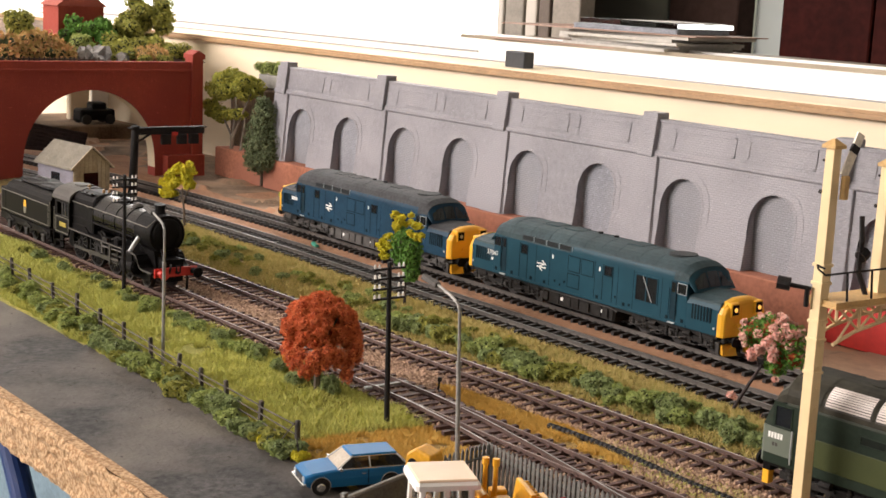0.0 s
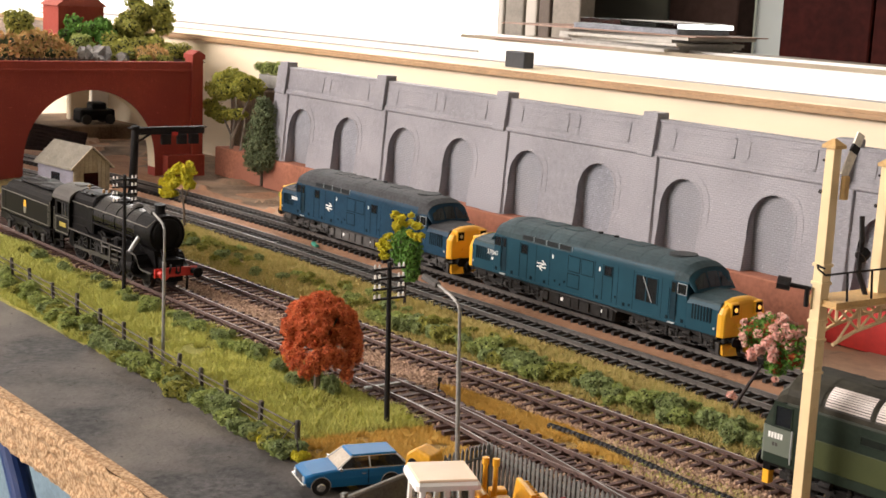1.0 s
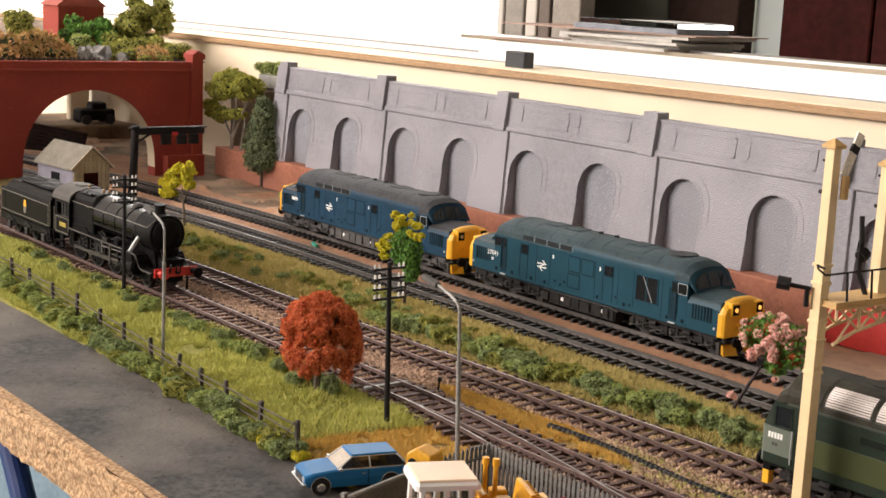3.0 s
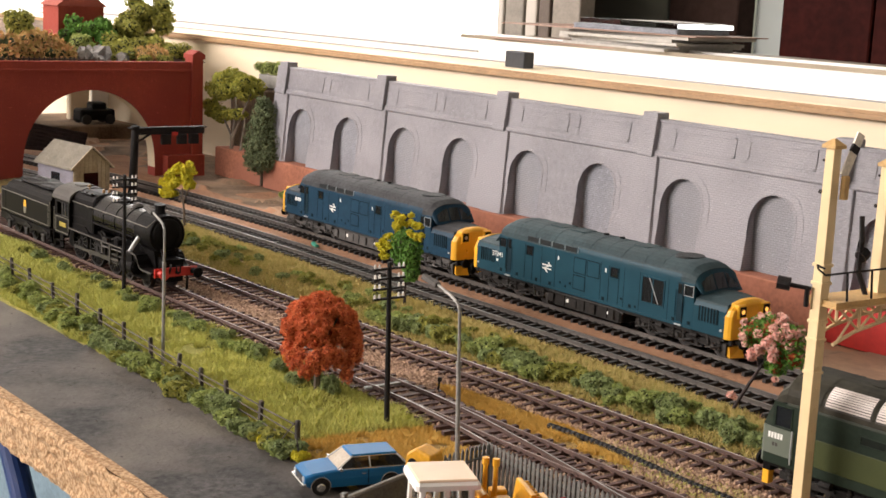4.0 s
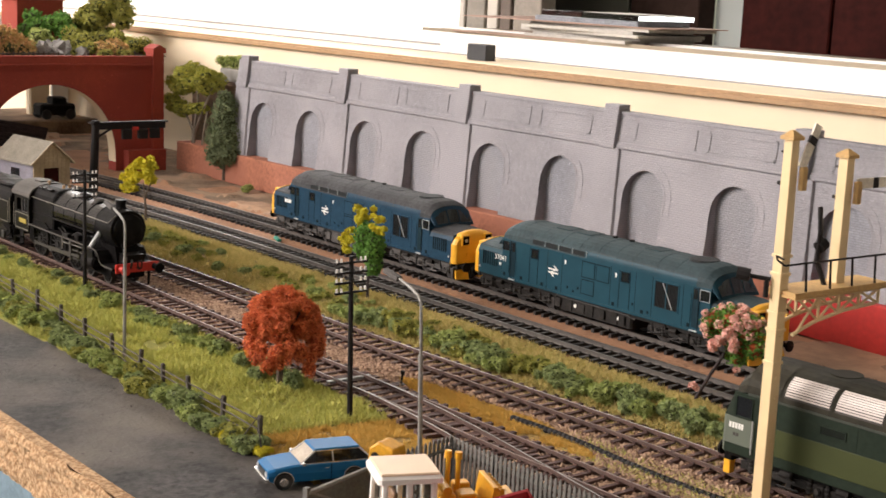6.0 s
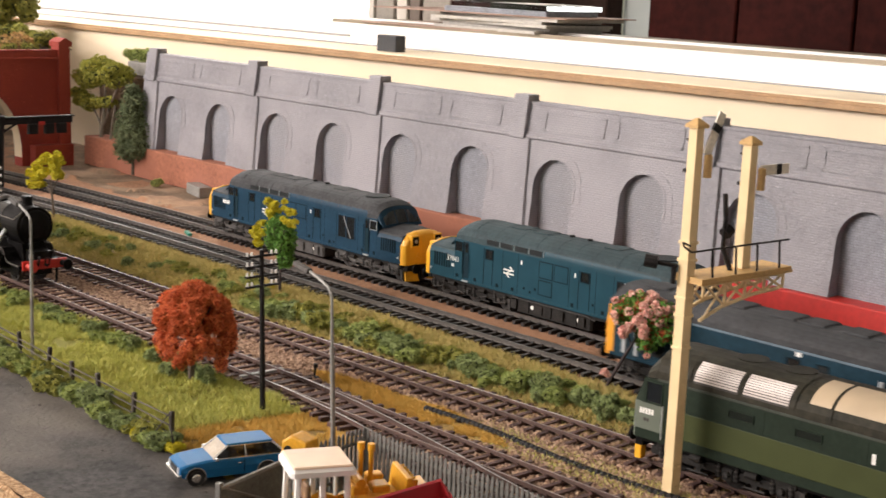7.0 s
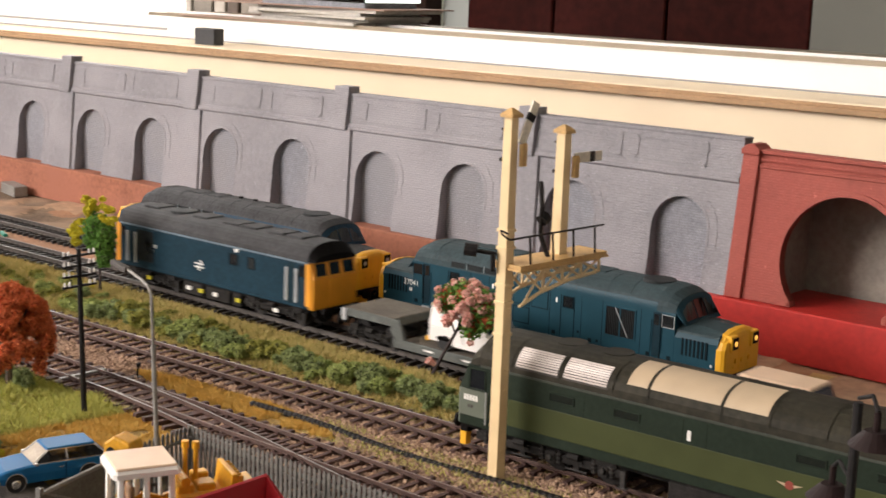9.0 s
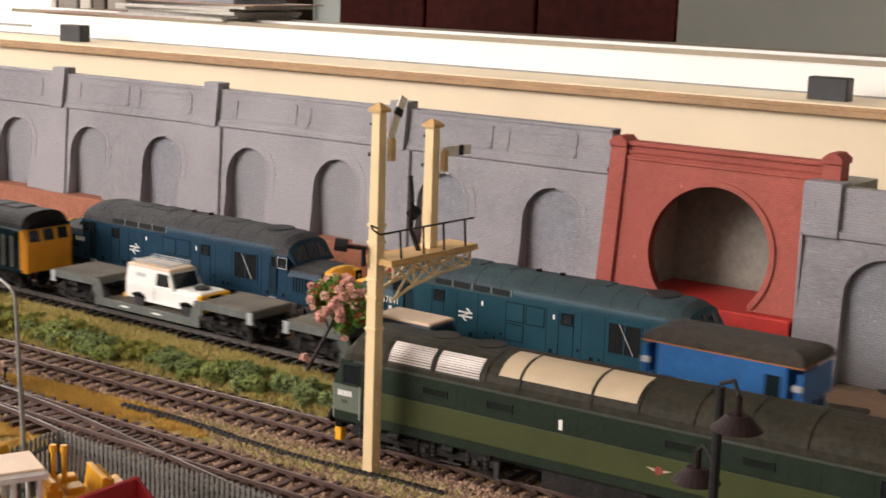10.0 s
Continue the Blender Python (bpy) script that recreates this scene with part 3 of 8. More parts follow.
def build_portal():
    t = thing("tunnel_portal", "red painted brick tunnel portal with horseshoe mouth", "tunnel portal", kind="structure")
    body = MB()
    n = 32
    turn = [-0.74 + (math.pi + 1.48) * i / n for i in range(n + 1)]
    pts = [(307.5 - 35.7 * math.cos(a), 52 + 36 * math.sin(a)) for a in turn]
    fy = lambda z: wall_y(z) + 1
    pierced(body, 241.5, 372, pts[0][1], 98, pts, fy, 5)
    part("portal_face", body, REDBRICK, t)
    foot = 24.8
    part("portal_foot", MB().prism([(fy(foot), foot), (fy(pts[0][1]), pts[0][1]), (fy(foot) + 6, pts[0][1]), (fy(foot) + 6, foot)], 241.5, pts[0][0], "x").prism([(fy(foot), foot), (fy(pts[0][1]), pts[0][1]), (fy(foot) + 6, pts[0][1]), (fy(foot) + 6, foot)], pts[-1][0], 372, "x"), REDBRICK, t)
    part("parapet", MB().box(241.5, 376, 108.2, 118, 98, 107), REDBRICK, t)
    part("string_course", MB().box(241.5, 376, 106.4, 118, 97.4, 99.6), REDBRICK, t, bevel=0.4)
    part("string_course", MB().box(241.5, 376, 107.3, 118, 101.2, 102.4), REDBRICK, t, bevel=0.3)
    part("coping", MB().box(241.5, 376, 106.4, 118, 105.4, 107.6), REDBRICK, t, bevel=0.4)
    o = [(307.5 - 38.8 * math.cos(a), 52 + 39 * math.sin(a)) for a in turn]
    k = n + 1
    part("arch_ring", MB().add([(x, fy(z) - 1.3, z) for x, z in o] + [(x, fy(z) - 1.3, z) for x, z in pts] + [(x, fy(z) + 1, z) for x, z in o] + [(x, fy(z) + 5, z) for x, z in pts],
                               [f for j in range(n) for f in ((j, j + 1, k + j + 1, k + j), (j, j + 1, 2 * k + j + 1, 2 * k + j), (k + j, k + j + 1, 3 * k + j + 1, 3 * k + j))]), REDBRICK, t)
    for x, z1 in ((246.5, 107.5), (371.5, 110)):
        part("pier", MB().prism([(fy(foot) - 2.4, foot), (fy(z1) - 2.4, z1 - 3), (117, z1 - 3), (117, foot)], x - 5, x + 5, "x"), REDBRICK, t, bevel=0.4)
        part("pier_cap", MB().prism([(x - 5.6, z1 - 3), (x + 5.6, z1 - 3), (x + 5.6, z1), (x + 2, z1 + 2.8), (x - 2, z1 + 2.8), (x - 5.6, z1)], 104.5, 119, "y"), REDBRICK, t, bevel=0.4)
    lining = mat("grey_tunnel_lining", (0.36, 0.345, 0.30), 0.9, 0, 0.15, 30, 0.3)
    for bx in ((225, 380, 150, 152), (262, 264, 112, 150), (378, 380, 112, 150)):
        part("tunnel_lining", MB().box(*bx, 0, 95), lining, t)
    part("tunnel_roof", MB().box(262, 380, 112, 152, 95, 96), lining, t)
    return t


build_wall()
build_portal()
struct("plinth_1", MB().cbox(-668, 96, 92.5, 118, -4, 24.4, 0.8), TERRA, "terracotta brick plinth under the retaining wall", "plinth")
struct("plinth_2", MB().cbox(96.3, 361, 91.5, 153, -4, 24.4, 0.8), REDPLINTH, "scarlet painted plinth under the tunnel portal", "plinth")


def build_side_wall():
    w = thing("retaining_wall", "lower grey brick retaining wall beside the red portal", "wall", kind="structure")
    body = MB()
    fy = lambda z: 91.5 + z * 0.05
    x = 362
    for k in range(3):
        pierced(body, x, x + 82, -4.5, 75, arch_pts(x + 46, -4.5, 42, 21), fy, 8)
        x += 82
    body.prism([(fy(75), 75), (fy(97), 97), (fy(97) + 9, 97), (fy(75) + 9, 75)], 362, x, "x")
    body.box(362, 363.5, 93, 120, -4.5, 97)
    part("wall_panel", body, GREYWALL, w)
    for k in range(3):
        part("blind_arch", MB().prism(arch_pts(362 + 82 * k + 46, -4.5, 42, 22), 98.5, 105, "y"), GREYBACK, w)
    part("string_course", MB().prism([(fy(73) - 1.8, 71.5), (fy(73) - 1.8, 74.5), (fy(74) + 1, 76), (fy(71) + 1, 70)], 375, x, "x"), GREYWALL, w)
    part("pier", MB().prism([(fy(72) - 3, 71), (fy(99) - 3, 99), (fy(99) + 12, 99), (fy(72) + 2, 71)], 362, 382, "x"), GREYWALL, w, bevel=0.5)
    return w


build_side_wall()

# ---- the room ----
LEDGE = pose(0.008, 0.031, 0.0034, 0, 0, 2.58)      # the window stands slightly askew to the baseboard
# grey strips that paint the shade in the window's narrow gaps
GAPSHADE = mat("grey_gap_shade", (.34, .34, .34), .7)
for ob in (struct("cream_board", MB().box(-1400, 2300, 172, 180, -9, 121), CREAMWALL, "cream painted board behind the layout", "board"),
           struct("wall_below_window", MB().box(-3000, 3000, 181, 240, -753, 109), CARPET, "pale blue wall below the window", "wall"),
           struct("window_ledge", MB().cbox(-1400, 2300, 169, 235, 121.3, 125, 1.0), CREAMWALL, "cream window ledge", "window sill"),
           struct("wood_lip", MB().cbox(-1400, 2300, 165.5, 171.8, 118.6, 122.2, 0.6).cbox(-1400, 2300, 167.5, 171.8, 122.3, 124.2, .4), WOODLIP, "tan wooden lip along the ledge", "trim"),
           struct("lower_window_frame", MB().cbox(-1400, 2300, 236, 262, 110, 144.5, 1.5), SILLWHITE, "white lower window frame", "window frame"),
           struct("frame_groove", MB().box(-1400, 2300, 234.9, 235.9, 125.1, 126.2), GAPSHADE, "thin grey joint between frame and ledge", "trim"),
           struct("pane_gap_shade", MB().box(-1400, -440, 234.6, 235.8, 132.0, 133.8), GAPSHADE, "grey strip painting the shadow gap under the bright pane", "trim"),
           struct("window_track", MB().box(-470, 2300, 240, 345, 144.6, 147.0).box(-470, 2300, 238.5, 240, 144.6, 147.8), TRACKMETAL, "bronze sliding window track", "window track"),
           struct("track_lip", MB().box(-470, 2300, 262, 264.5, 147.0, 149.2), SILLWHITE, "white lip behind the window track", "trim")):
    ob.matrix_basis = LEDGE
struct("floor", MB().box(-3000, 3000, -2500, 2600, -760, -750), CARPET, "pale blue-grey floor", "floor")
struct("ceiling", MB().box(-3000, 3000, -2500, 2600, 1700, 1720), ROOMWALL, "white ceiling", "ceiling")
struct("wall_west", MB().box(-3020, -3000, -2500, 2600, -750, 1700), ROOMWALL, "white plaster wall", "wall")
struct("wall_east", MB().box(3000, 3020, -2500, 2600, -750, 1700), ROOMWALL, "white plaster wall", "wall")
struct("wall_south", MB().box(-3000, -2550, -2520, -2500, -750, 1700).box(-550, 3000, -2520, -2500, -750, 1700).box(-2550, -550, -2520, -2500, -750, 250).box(-2550, -550, -2520, -2500, 1650, 1700), ROOMWALL, "white plaster wall with a wide window opening", "wall")
# beyond the sliding window: bright outdoors on one side, a dim room on the other
struct("bright_outdoors", MB().box(-2990, -892, 640, 645, -200, 1690), glow("overcast_daylight", (1.0, 1.0, 1.0), 1.7), "blank bright daylight behind the window", "backdrop")
struct("far_wall", MB().box(-790, 3000, 1040, 1060, -750, 1700), PALEWALL, "pale grey-green plaster wall of the next room", "wall")
# added, unseen: blocks the backdrop's glow so the next room stays dim
struct("glow_screen", MB().box(-2990, -892, 646, 670, -750, 1700).box(-1480, -1460, 670, 1040, -750, 1700), BROWNWOOD, "unseen dark screen added to keep the backdrop's glow out of the next room", "wall")

# ---- rolling stock: forward is +x, railhead at z = 0 ----
SPIN = []          # wheelsets that roll, with the line they run with and their radius


def wheelset(parent, x, r, line, gauge=8.2):
    w = MB()
    for s in (-1, 1):
        w.cyl((0, s * (gauge - 1.4), 0), (0, s * (gauge + 1.2), 0), r, n=20)
        w.cyl((0, s * (gauge - 2.0), 0), (0, s * (gauge - 1.2), 0), r + 0.8, n=20)
        for k in range(6):
            a = k * math.pi / 3
            w.cyl((0, s * (gauge + 1.3), 0), (r * 0.75 * math.cos(a), s * (gauge + 1.3), r * 0.75 * math.sin(a)), 0.35, n=4)
    w.cyl((0, -gauge, 0), (0, gauge, 0), 1.1, n=8)
    ob = part("wheelset", w, UNDER_G if line else UNDER, parent, at=mm(x, 0, r))
    if line:
        SPIN.append((ob, line, r, Vector((x * S, 0, r * S))))
    return ob


def bogie(parent, x, axles, r, half, material, line, w=14.5):
    """A bogie with side frames, springs, axle boxes, brake gear and its wheelsets."""
    b = MB()
    for s in (-1, 1):
        y = s * w
        b.cbox(-half, half, y - 0.8, y + 0.8, r - 1.2, r + 2.0, 0.3)
        b.cbox(-half * 0.92, -half * 0.6, y - 1.2, y + 1.2, r + 1.5, r + 4.5, 0.3)
        b.cbox(half * 0.6, half * 0.92, y - 1.2, y + 1.2, r + 1.5, r + 4.5, 0.3)
        for a in axles:
            b.cbox(a - 2.4, a + 2.4, y + s * 0.2 - 1.2, y + s * 0.2 + 1.2, r - 2.6, r + 2.4, 0.4)
            b.cyl((a, y, r), (a, y + s * 2.1, r), 1.5, n=10)
            for d in (-4.2, 4.2):
                b.cyl((a + d, y + s * 0.6, r - 2.2), (a + d, y + s * 0.6, r + 3.6), 1.05, n=8)
        for a, c in zip(axles, axles[1:]):
            m = (a + c) / 2
            b.box(m - 1.2, m + 1.2, y - 1, y + 1.3, r - 3.4, r + 3)
            b.cyl((m - 5, y + s, r - 3), (m + 5, y + s, r - 3), 0.5, n=5)
            b.cyl((m - 3, y + s * 1.2, r + 3), (m + 3, y + s * 1.2, r + 0.4), 0.4, n=5)
    b.box(-half, half, -w + 1, w - 1, r + 1.5, r + 3)
    ob = part("bogie", b, material, parent, at=mm(x, 0, 0))
    for s in (-1, 1):
        for a in axles:
            part("axle_cap", MB().cyl((a, s * (w + 2), r), (a, s * (w + 2.6), r), 1.1, n=10), UNDER_G, ob)
            for d in (-4.2, 4.2):
                part("coil_spring", MB().cyl((a + d, s * (w + .7), r - 1.8), (a + d, s * (w + .7), r - 1.2), 1.35, n=8).cyl((a + d, s * (w + .7), r), (a + d, s * (w + .7), r + .6), 1.35, n=8).cyl((a + d, s * (w + .7), r + 1.8), (a + d, s * (w + .7), r + 2.4), 1.35, n=8), UNDER_G, ob)
        for a, c in zip(axles, axles[1:]):
            m = (a + c) / 2
            part("brake_cylinder", MB().cyl((m - 3.6, s * (w + 1.6), r + 2.6), (m + 1.6, s * (w + 1.6), r + 2.6), 1.5, n=10), UNDER, ob)
        part("foot_step", MB().box(half * .97, half * 1.03, s * (w + .4) - .9, s * (w + .4) + .9, r - 5, r + 2).box(half * .93, half * 1.07, s * (w + .6) - 1, s * (w + .6) + 1, r - 5.2, r - 4.7), UNDER_G, ob)
    for a in axles:
        wheelset(ob, a, r, line)
    return ob


def arrow_symbol(parent, x, y, z, h, face=-1):
    """Two bars joined by slanting strokes."""
    m = MB()
    t = h * 0.16
    for q in (.2, -.2):
        m.box(-h * .8, h * .8, 0, .12, h * q - t / 2, h * q + t / 2)
    for (x0, z0, x1, z1) in ((.02, .62, .5, .2), (-.5, -.2, -.02, -.62), (.34, .2, -.62, -.2)):
        m.add([(h * x0, 0, h * z0), (h * (x0 + .28), 0, h * z0), (h * (x1 + .28), 0, h * z1), (h * x1, 0, h * z1)], [(0, 1, 2, 3)])
    return part("emblem", m, WHITE, parent, "white twin-bar emblem", at=mm(x, y, z))


def text_part(parent, body, x, y, z, size):
    cu = bpy.data.curves.new("lettering", "FONT")
    cu.body, cu.size, cu.align_x, cu.align_y, cu.extrude = body, size * S, "CENTER", "CENTER", 0.00003
    cu.materials.append(WHITE)
    ob = new("lettering", cu)
    ob.parent = parent
    ob.matrix_basis = mm(x, y, z, 0, 90)
    return tagged(ob, "white printed number")


def bars(parent, x, y, z, w, h, n, material=None):
    m = MB()
    step = w / n
    for i in range(n):
        m.box(x - w / 2 + i * step, x - w / 2 + (i + 0.72) * step, y, y + 0.1, z - h / 2, z + h / 2)
    return part("marking", m, material or WHITE, parent)


def inset(parent, name, x0, x1, z0, z1, y, material, frame_m=None, t=0.5, label=""):
    """A pane or panel just proud of a side, with a thin surround."""
    s = -1 if y < 0 else 1
    ob = part(name, MB().box(x0, x1, min(y, y + s * .12), max(y, y + s * .12), z0, z1), material, parent, label)
    if frame_m:
        f = MB()
        for a, b, c, d in ((x0 - t, x1 + t, z1, z1 + t), (x0 - t, x1 + t, z0 - t, z0), (x0 - t, x0, z0, z1), (x1, x1 + t, z0, z1)):
            f.box(a, b, min(y, y + s * .4), max(y, y + s * .4), c, d)
        part("surround", f, frame_m, ob)
    return ob


def side_profile(w, z0, z1):
    return [(-w, z0), (-w, z1), (w, z1), (w, z0)]


def roof_arc(w, z0, z1, n=14, flat=0.0):
    pts = []
    for i in range(n + 1):
        a = math.pi * i / n
        pts.append((-w * math.copysign(abs(math.cos(a)) ** 0.8, math.cos(a)), z0 + (z1 - z0) * math.sin(a) ** 0.9))
    return pts


def buffers(parent, xs, z=14.0):
    for sx in xs:
        s = 1 if sx > 0 else -1
        for y in (-11.4, 11.4):
            part("buffer", MB().cyl((sx - s * 4, y, z - 3), (sx, y, z - 3), 1.3).cyl((sx + s * 0.1, y, z - 3), (sx + s * 1.2, y, z - 3), 3.1, n=16), BLACK, parent, smooth=False)
        part("coupling_hook", MB().cyl((sx - s * 4, 0, z - 4), (sx + s * 2, 0, z - 4), 0.9).cyl((sx + s * 2, 0, z - 4), (sx + s * 2, 0, z - 8), 0.6).cyl((sx - s * 3, -4.5, z - 4), (sx - s * 1, -5.5, z - 10), 0.5).cyl((sx - s * 3, 4.5, z - 4), (sx - s * 1, 5.5, z - 10), 0.5), BLACK, parent)


def locomotive_37(label, blue, roof_m, under_m, lit, number):
    L = thing("diesel_locomotive", label, "locomotive", group="coupled blue diesels")
    w = 17.8
    part("body", MB().prism(side_profile(w, 13, 39), -86, 86), blue, L, bevel=0.5)
    part("roof", MB().prism(roof_arc(w, 38.6, 50.2), -75, 75), roof_m, L, smooth=False)
    for x in (-70, -52, -34, -18, -2, 12, 26, 44, 58):
        arc = roof_arc(w + .08, 38.8, 50.36)
        part("roof_rib", MB().prism(arc, x - 0.3, x + 0.3), roof_m, L)
    for lo, hi in ((0, 6), (50, 56)):
        arc = roof_arc(w + .06, 38.6, 50.26, 56)[lo:hi + 1]
        n = len(arc)
        part("cantrail", MB().add([(x, y, z) for x in (-12, 75) for y, z in arc], [(i, i + 1, n + i + 1, n + i) for i in range(n - 1)]), blue, L)
    # roof fittings: fan, exhausts, hatches
    fan = MB().cyl((64.5, 0, 49.4), (64.5, 0, 50.6), 9, 8.2, n=24)
    part("roof_fan", fan, GRILLE, L)
    for x in (-8, 6):
        part("exhaust_port", MB().cyl((x, 2.5, 49), (x, 2.5, 51.2), 1.6, n=12), BLACK, L)
    for x in (-44, -26, 30):
        part("roof_hatch", MB().cbox(x - 6, x + 6, -6, 6, 48, 50.42, 0.2), roof_m, L)
    # cantrail grilles and their pale dividers
    for x in (-58, -46, -34, -22):
        inset(L, "cantrail_grille", x, x + 9.5, 39.4, 42.4, -w + 0.15, GRILLE)
    for x in (-47.3, -35.3, -23.3, -11.3):
        part("divider", MB().box(x, x + 0.6, -w - 0.05, -w + 1.3, 39.4, 42.6), mat("dull_divider_grey", (.16, .19, .20), .5), L)
    for s in (-1, 1):
        nz = lambda x, ww, zt: [(s * x, y, z) for y, z in ((-ww, 13), (-ww, 27.5), (-ww + 1.6, 31), (-ww * .6, zt - 1.4), (0, zt), (ww * .6, zt - 1.4), (ww - 1.6, 31), (ww, 27.5), (ww, 13))]
        part("nose", MB().loft([nz(85.8, w - .02, 35.2), nz(98, w - .1, 35), nz(109.5, w - .6, 34)]), blue, L)
        nt = lambda x, ww, zt: [(s * x, y, z) for y, z in ((-ww + 1.0, 30.2), (-ww + 1.5, 31.2), (-ww * .6, zt - 1.2), (0, zt + .2), (ww * .6, zt - 1.2), (ww - 1.5, 31.2), (ww - 1.0, 30.2))]
        part("nose_top", MB().loft([nt(86, w, 35.2), nt(98, w - .1, 35), nt(109.2, w - .6, 34)]), roof_m, L)
        ny = lambda x, k, zt, zb: [(s * x, y, z) for y, z in ((-w * k, zb), (-w * k, 25.5), (-w * k + 1.6, 29), (-w * k + 5, zt - 2), (-w * .35 * k, zt - .3), (0, zt), (w * .35 * k, zt - .3), (w * k - 5, zt - 2), (w * k - 1.6, 29), (w * k, 25.5), (w * k, zb))]
        part("nose_end", MB().loft([ny(108.8, .985, 34.6, 12.4), ny(111.6, .965, 34.0, 12.4), ny(113.2, .92, 32.8, 12.5), ny(113.7, .86, 31.4, 12.7)]), YELLOW, L, "bright yellow warning panel", bevel=0.5)
        part("buffer_beam", MB().cbox(*sorted((s * 110, s * 113)), -14.5, 14.5, 9.5, 12.6, .5), UNDER, L)
        if s > 0:
            for y in (-9.5, 9.5):
                part("snowplough", MB().loft([[(110, y - 5, 2), (112.5, y - 5, 2), (111.5, y - 5, 8), (110, y - 5, 8)], [(110, y + 4, 2), (115, y + 4, 2), (112.5, y + 4, 8), (110, y + 4, 8)]]), YELLOW, L, "yellow snowplough blade")
        # cab roof drawn down to a windscreen that slopes back
        part("cab_roof", MB().loft([[(s * 74.9, y, z) for y, z in roof_arc(w, 38.6, 50.2, 14)], [(s * 80.5, y, z) for y, z in roof_arc(w - .1, 38.6, 49.4, 14)], [(s * 85.4, y, z) for y, z in roof_arc(w - .5, 38.6, 46.8, 14)]]), roof_m, L)
        arc = roof_arc(w - .6, 38.4, 46.6, 14)
        low = [(y * .97, 33.6 + 1.2 * (1 - abs(y) / w)) for y, z in arc]
        part("cab_front", MB().loft([[(s * 85.3, y, z) for y, z in arc], [(s * 91, y, z) for y, z in low]], cap=False), blue, L)
        for y0, y1 in ((-14.5, -5.2), (-4.2, 4.2), (5.2, 14.5)):
            q = MB()
            g = lambda f, y: (s * (85.75 + 5.7 * f), y, 34.4 + (1 - f) * 12.0 * (1 - .30 * (y / 13) ** 2))
            ym = (y0 + y1) / 2
            q.add([g(.86, y0), g(.86, ym), g(.86, y1), g(.16, y1), g(.16, ym), g(.16, y0)], [(0, 1, 4, 5), (1, 2, 3, 4)])
            part("windscreen", q, DARKGLASS, L)
            part("wiper", MB().cyl(g(.8, ym), g(.35, ym + 2), .18, n=4), BLACK, L)
        for y in (-9.6, 9.6):
            hb = MB().cbox(*sorted((s * 110.5, s * 114.9)), y - 3.4, y + 3.4, 24.5, 32, .5)
            box = part("headcode_box", hb, YELLOW, L)
            part("box_face", MB().box(*sorted((s * 114.9, s * 115.1)), y - 2.5, y + 2.5, 25.4, 31.1), BLACK, box)
            part("headlight", MB().cyl((s * 115, y, 28.2), (s * 115.5, y, 28.2), 1.25, n=12), LAMP_ON if (lit and s > 0) else LAMP_OFF, box)
        for y in (-6.5, -1, 6):
            part("connector", MB().cyl((s * 113.2, y, 19), (s * 114.6, y, 19), 1.3, n=8).cyl((s * 113.2, y - 2, 16), (s * 114.2, y - 2, 16), .7, n=6), YELLOW, L)
        part("nose_door", MB().box(*sorted((s * 113, s * 113.9)), -3.8, 3.8, 14, 30), YELLOW, L, bevel=0.2)
        for sd in (-1, 1):
            y = sd * w
            inset(L, "cab_window", *sorted((s * 78.6, s * 85.2)), 31.4, 37.2, y, DARKGLASS, SILVER if s > 0 else blue, .28)
            part("cab_door", MB().box(*sorted((s * 73.2, s * 77.2)), min(y, y + sd * .06), max(y, y + sd * .06), 15.5, 38), DOORBLUE, L, "cab door with its recess shade in the paint")
            inset(L, "door_window", *sorted((s * 73.8, s * 76.6)), 31.5, 37, y + sd * .05, DARKGLASS)
            part("handrail", MB().cyl((s * 78, y + sd * .7, 18), (s * 78, y + sd * .7, 32), .28, n=5).cyl((s * 72.6, y + sd * .7, 18), (s * 72.6, y + sd * .7, 34), .22, n=5), DOORBLUE, L)
            part("cab_step", MB().box(*sorted((s * 72.8, s * 78)), min(y, y + sd * 1), max(y, y + sd * 1), 13.4, 14.2), SILVER, L)
            lv = MB()
            for k in range(7):
                lv.box(*sorted((s * (90 + k * 2.2), s * (91.1 + k * 2.2))), min(y * .992, y * .992 + sd * .25), max(y * .992, y * .992 + sd * .25), 19.5, 28)
            part("nose_louvre", lv, SEAM, L)
            # black strip painting the dark edge of the door recess
            part("door_recess", MB().box(*sorted((s * 77.4, s * 78.0)), min(y, y + sd * .12), max(y, y + sd * .12), 15, 38), BLACK, L)
            part("tail_lamp", MB().cyl((s * 107, y * .98, 17), (s * 107, y * .98 + sd * .5, 17), .8, n=8), SILVER, L)
    # bodyside: radiator grille, doors, panels, windows
    for sd in (-1, 1):
        y = sd * w
        g = inset(L, "radiator_grille", 45.5, 62.5, 21.5, 36, y, GRILLE, blue, .8)
        bars_ = MB()
        for k in range(16):
            bars_.box(46 + k * 1.05, 46.4 + k * 1.05, min(y, y + sd * .3), max(y, y + sd * .3), 21.5, 36)
        part("grille_bar", bars_, BLACK, g)
        part("diagonal_rod", MB().cyl((51, y + sd * .5, 36), (59, y + sd * .5, 22), .3, n=5), SILVER, g)
        part("grille_post", MB().box(53.6, 54.4, min(y, y + sd * .5), max(y, y + sd * .5), 21.5, 36), blue, g)
        for x0, x1, z0, z1 in ((-14, -3, 27, 37), (-2, 9, 27, 37), (-14, -3, 17, 26)):
            inset(L, "side_panel", x0, x1, z0, z1, y, SEAM)
            inset(L, "panel_cover", x0 + .5, x1 - .5, z0 + .5, z1 - .5, y + sd * .06, blue)
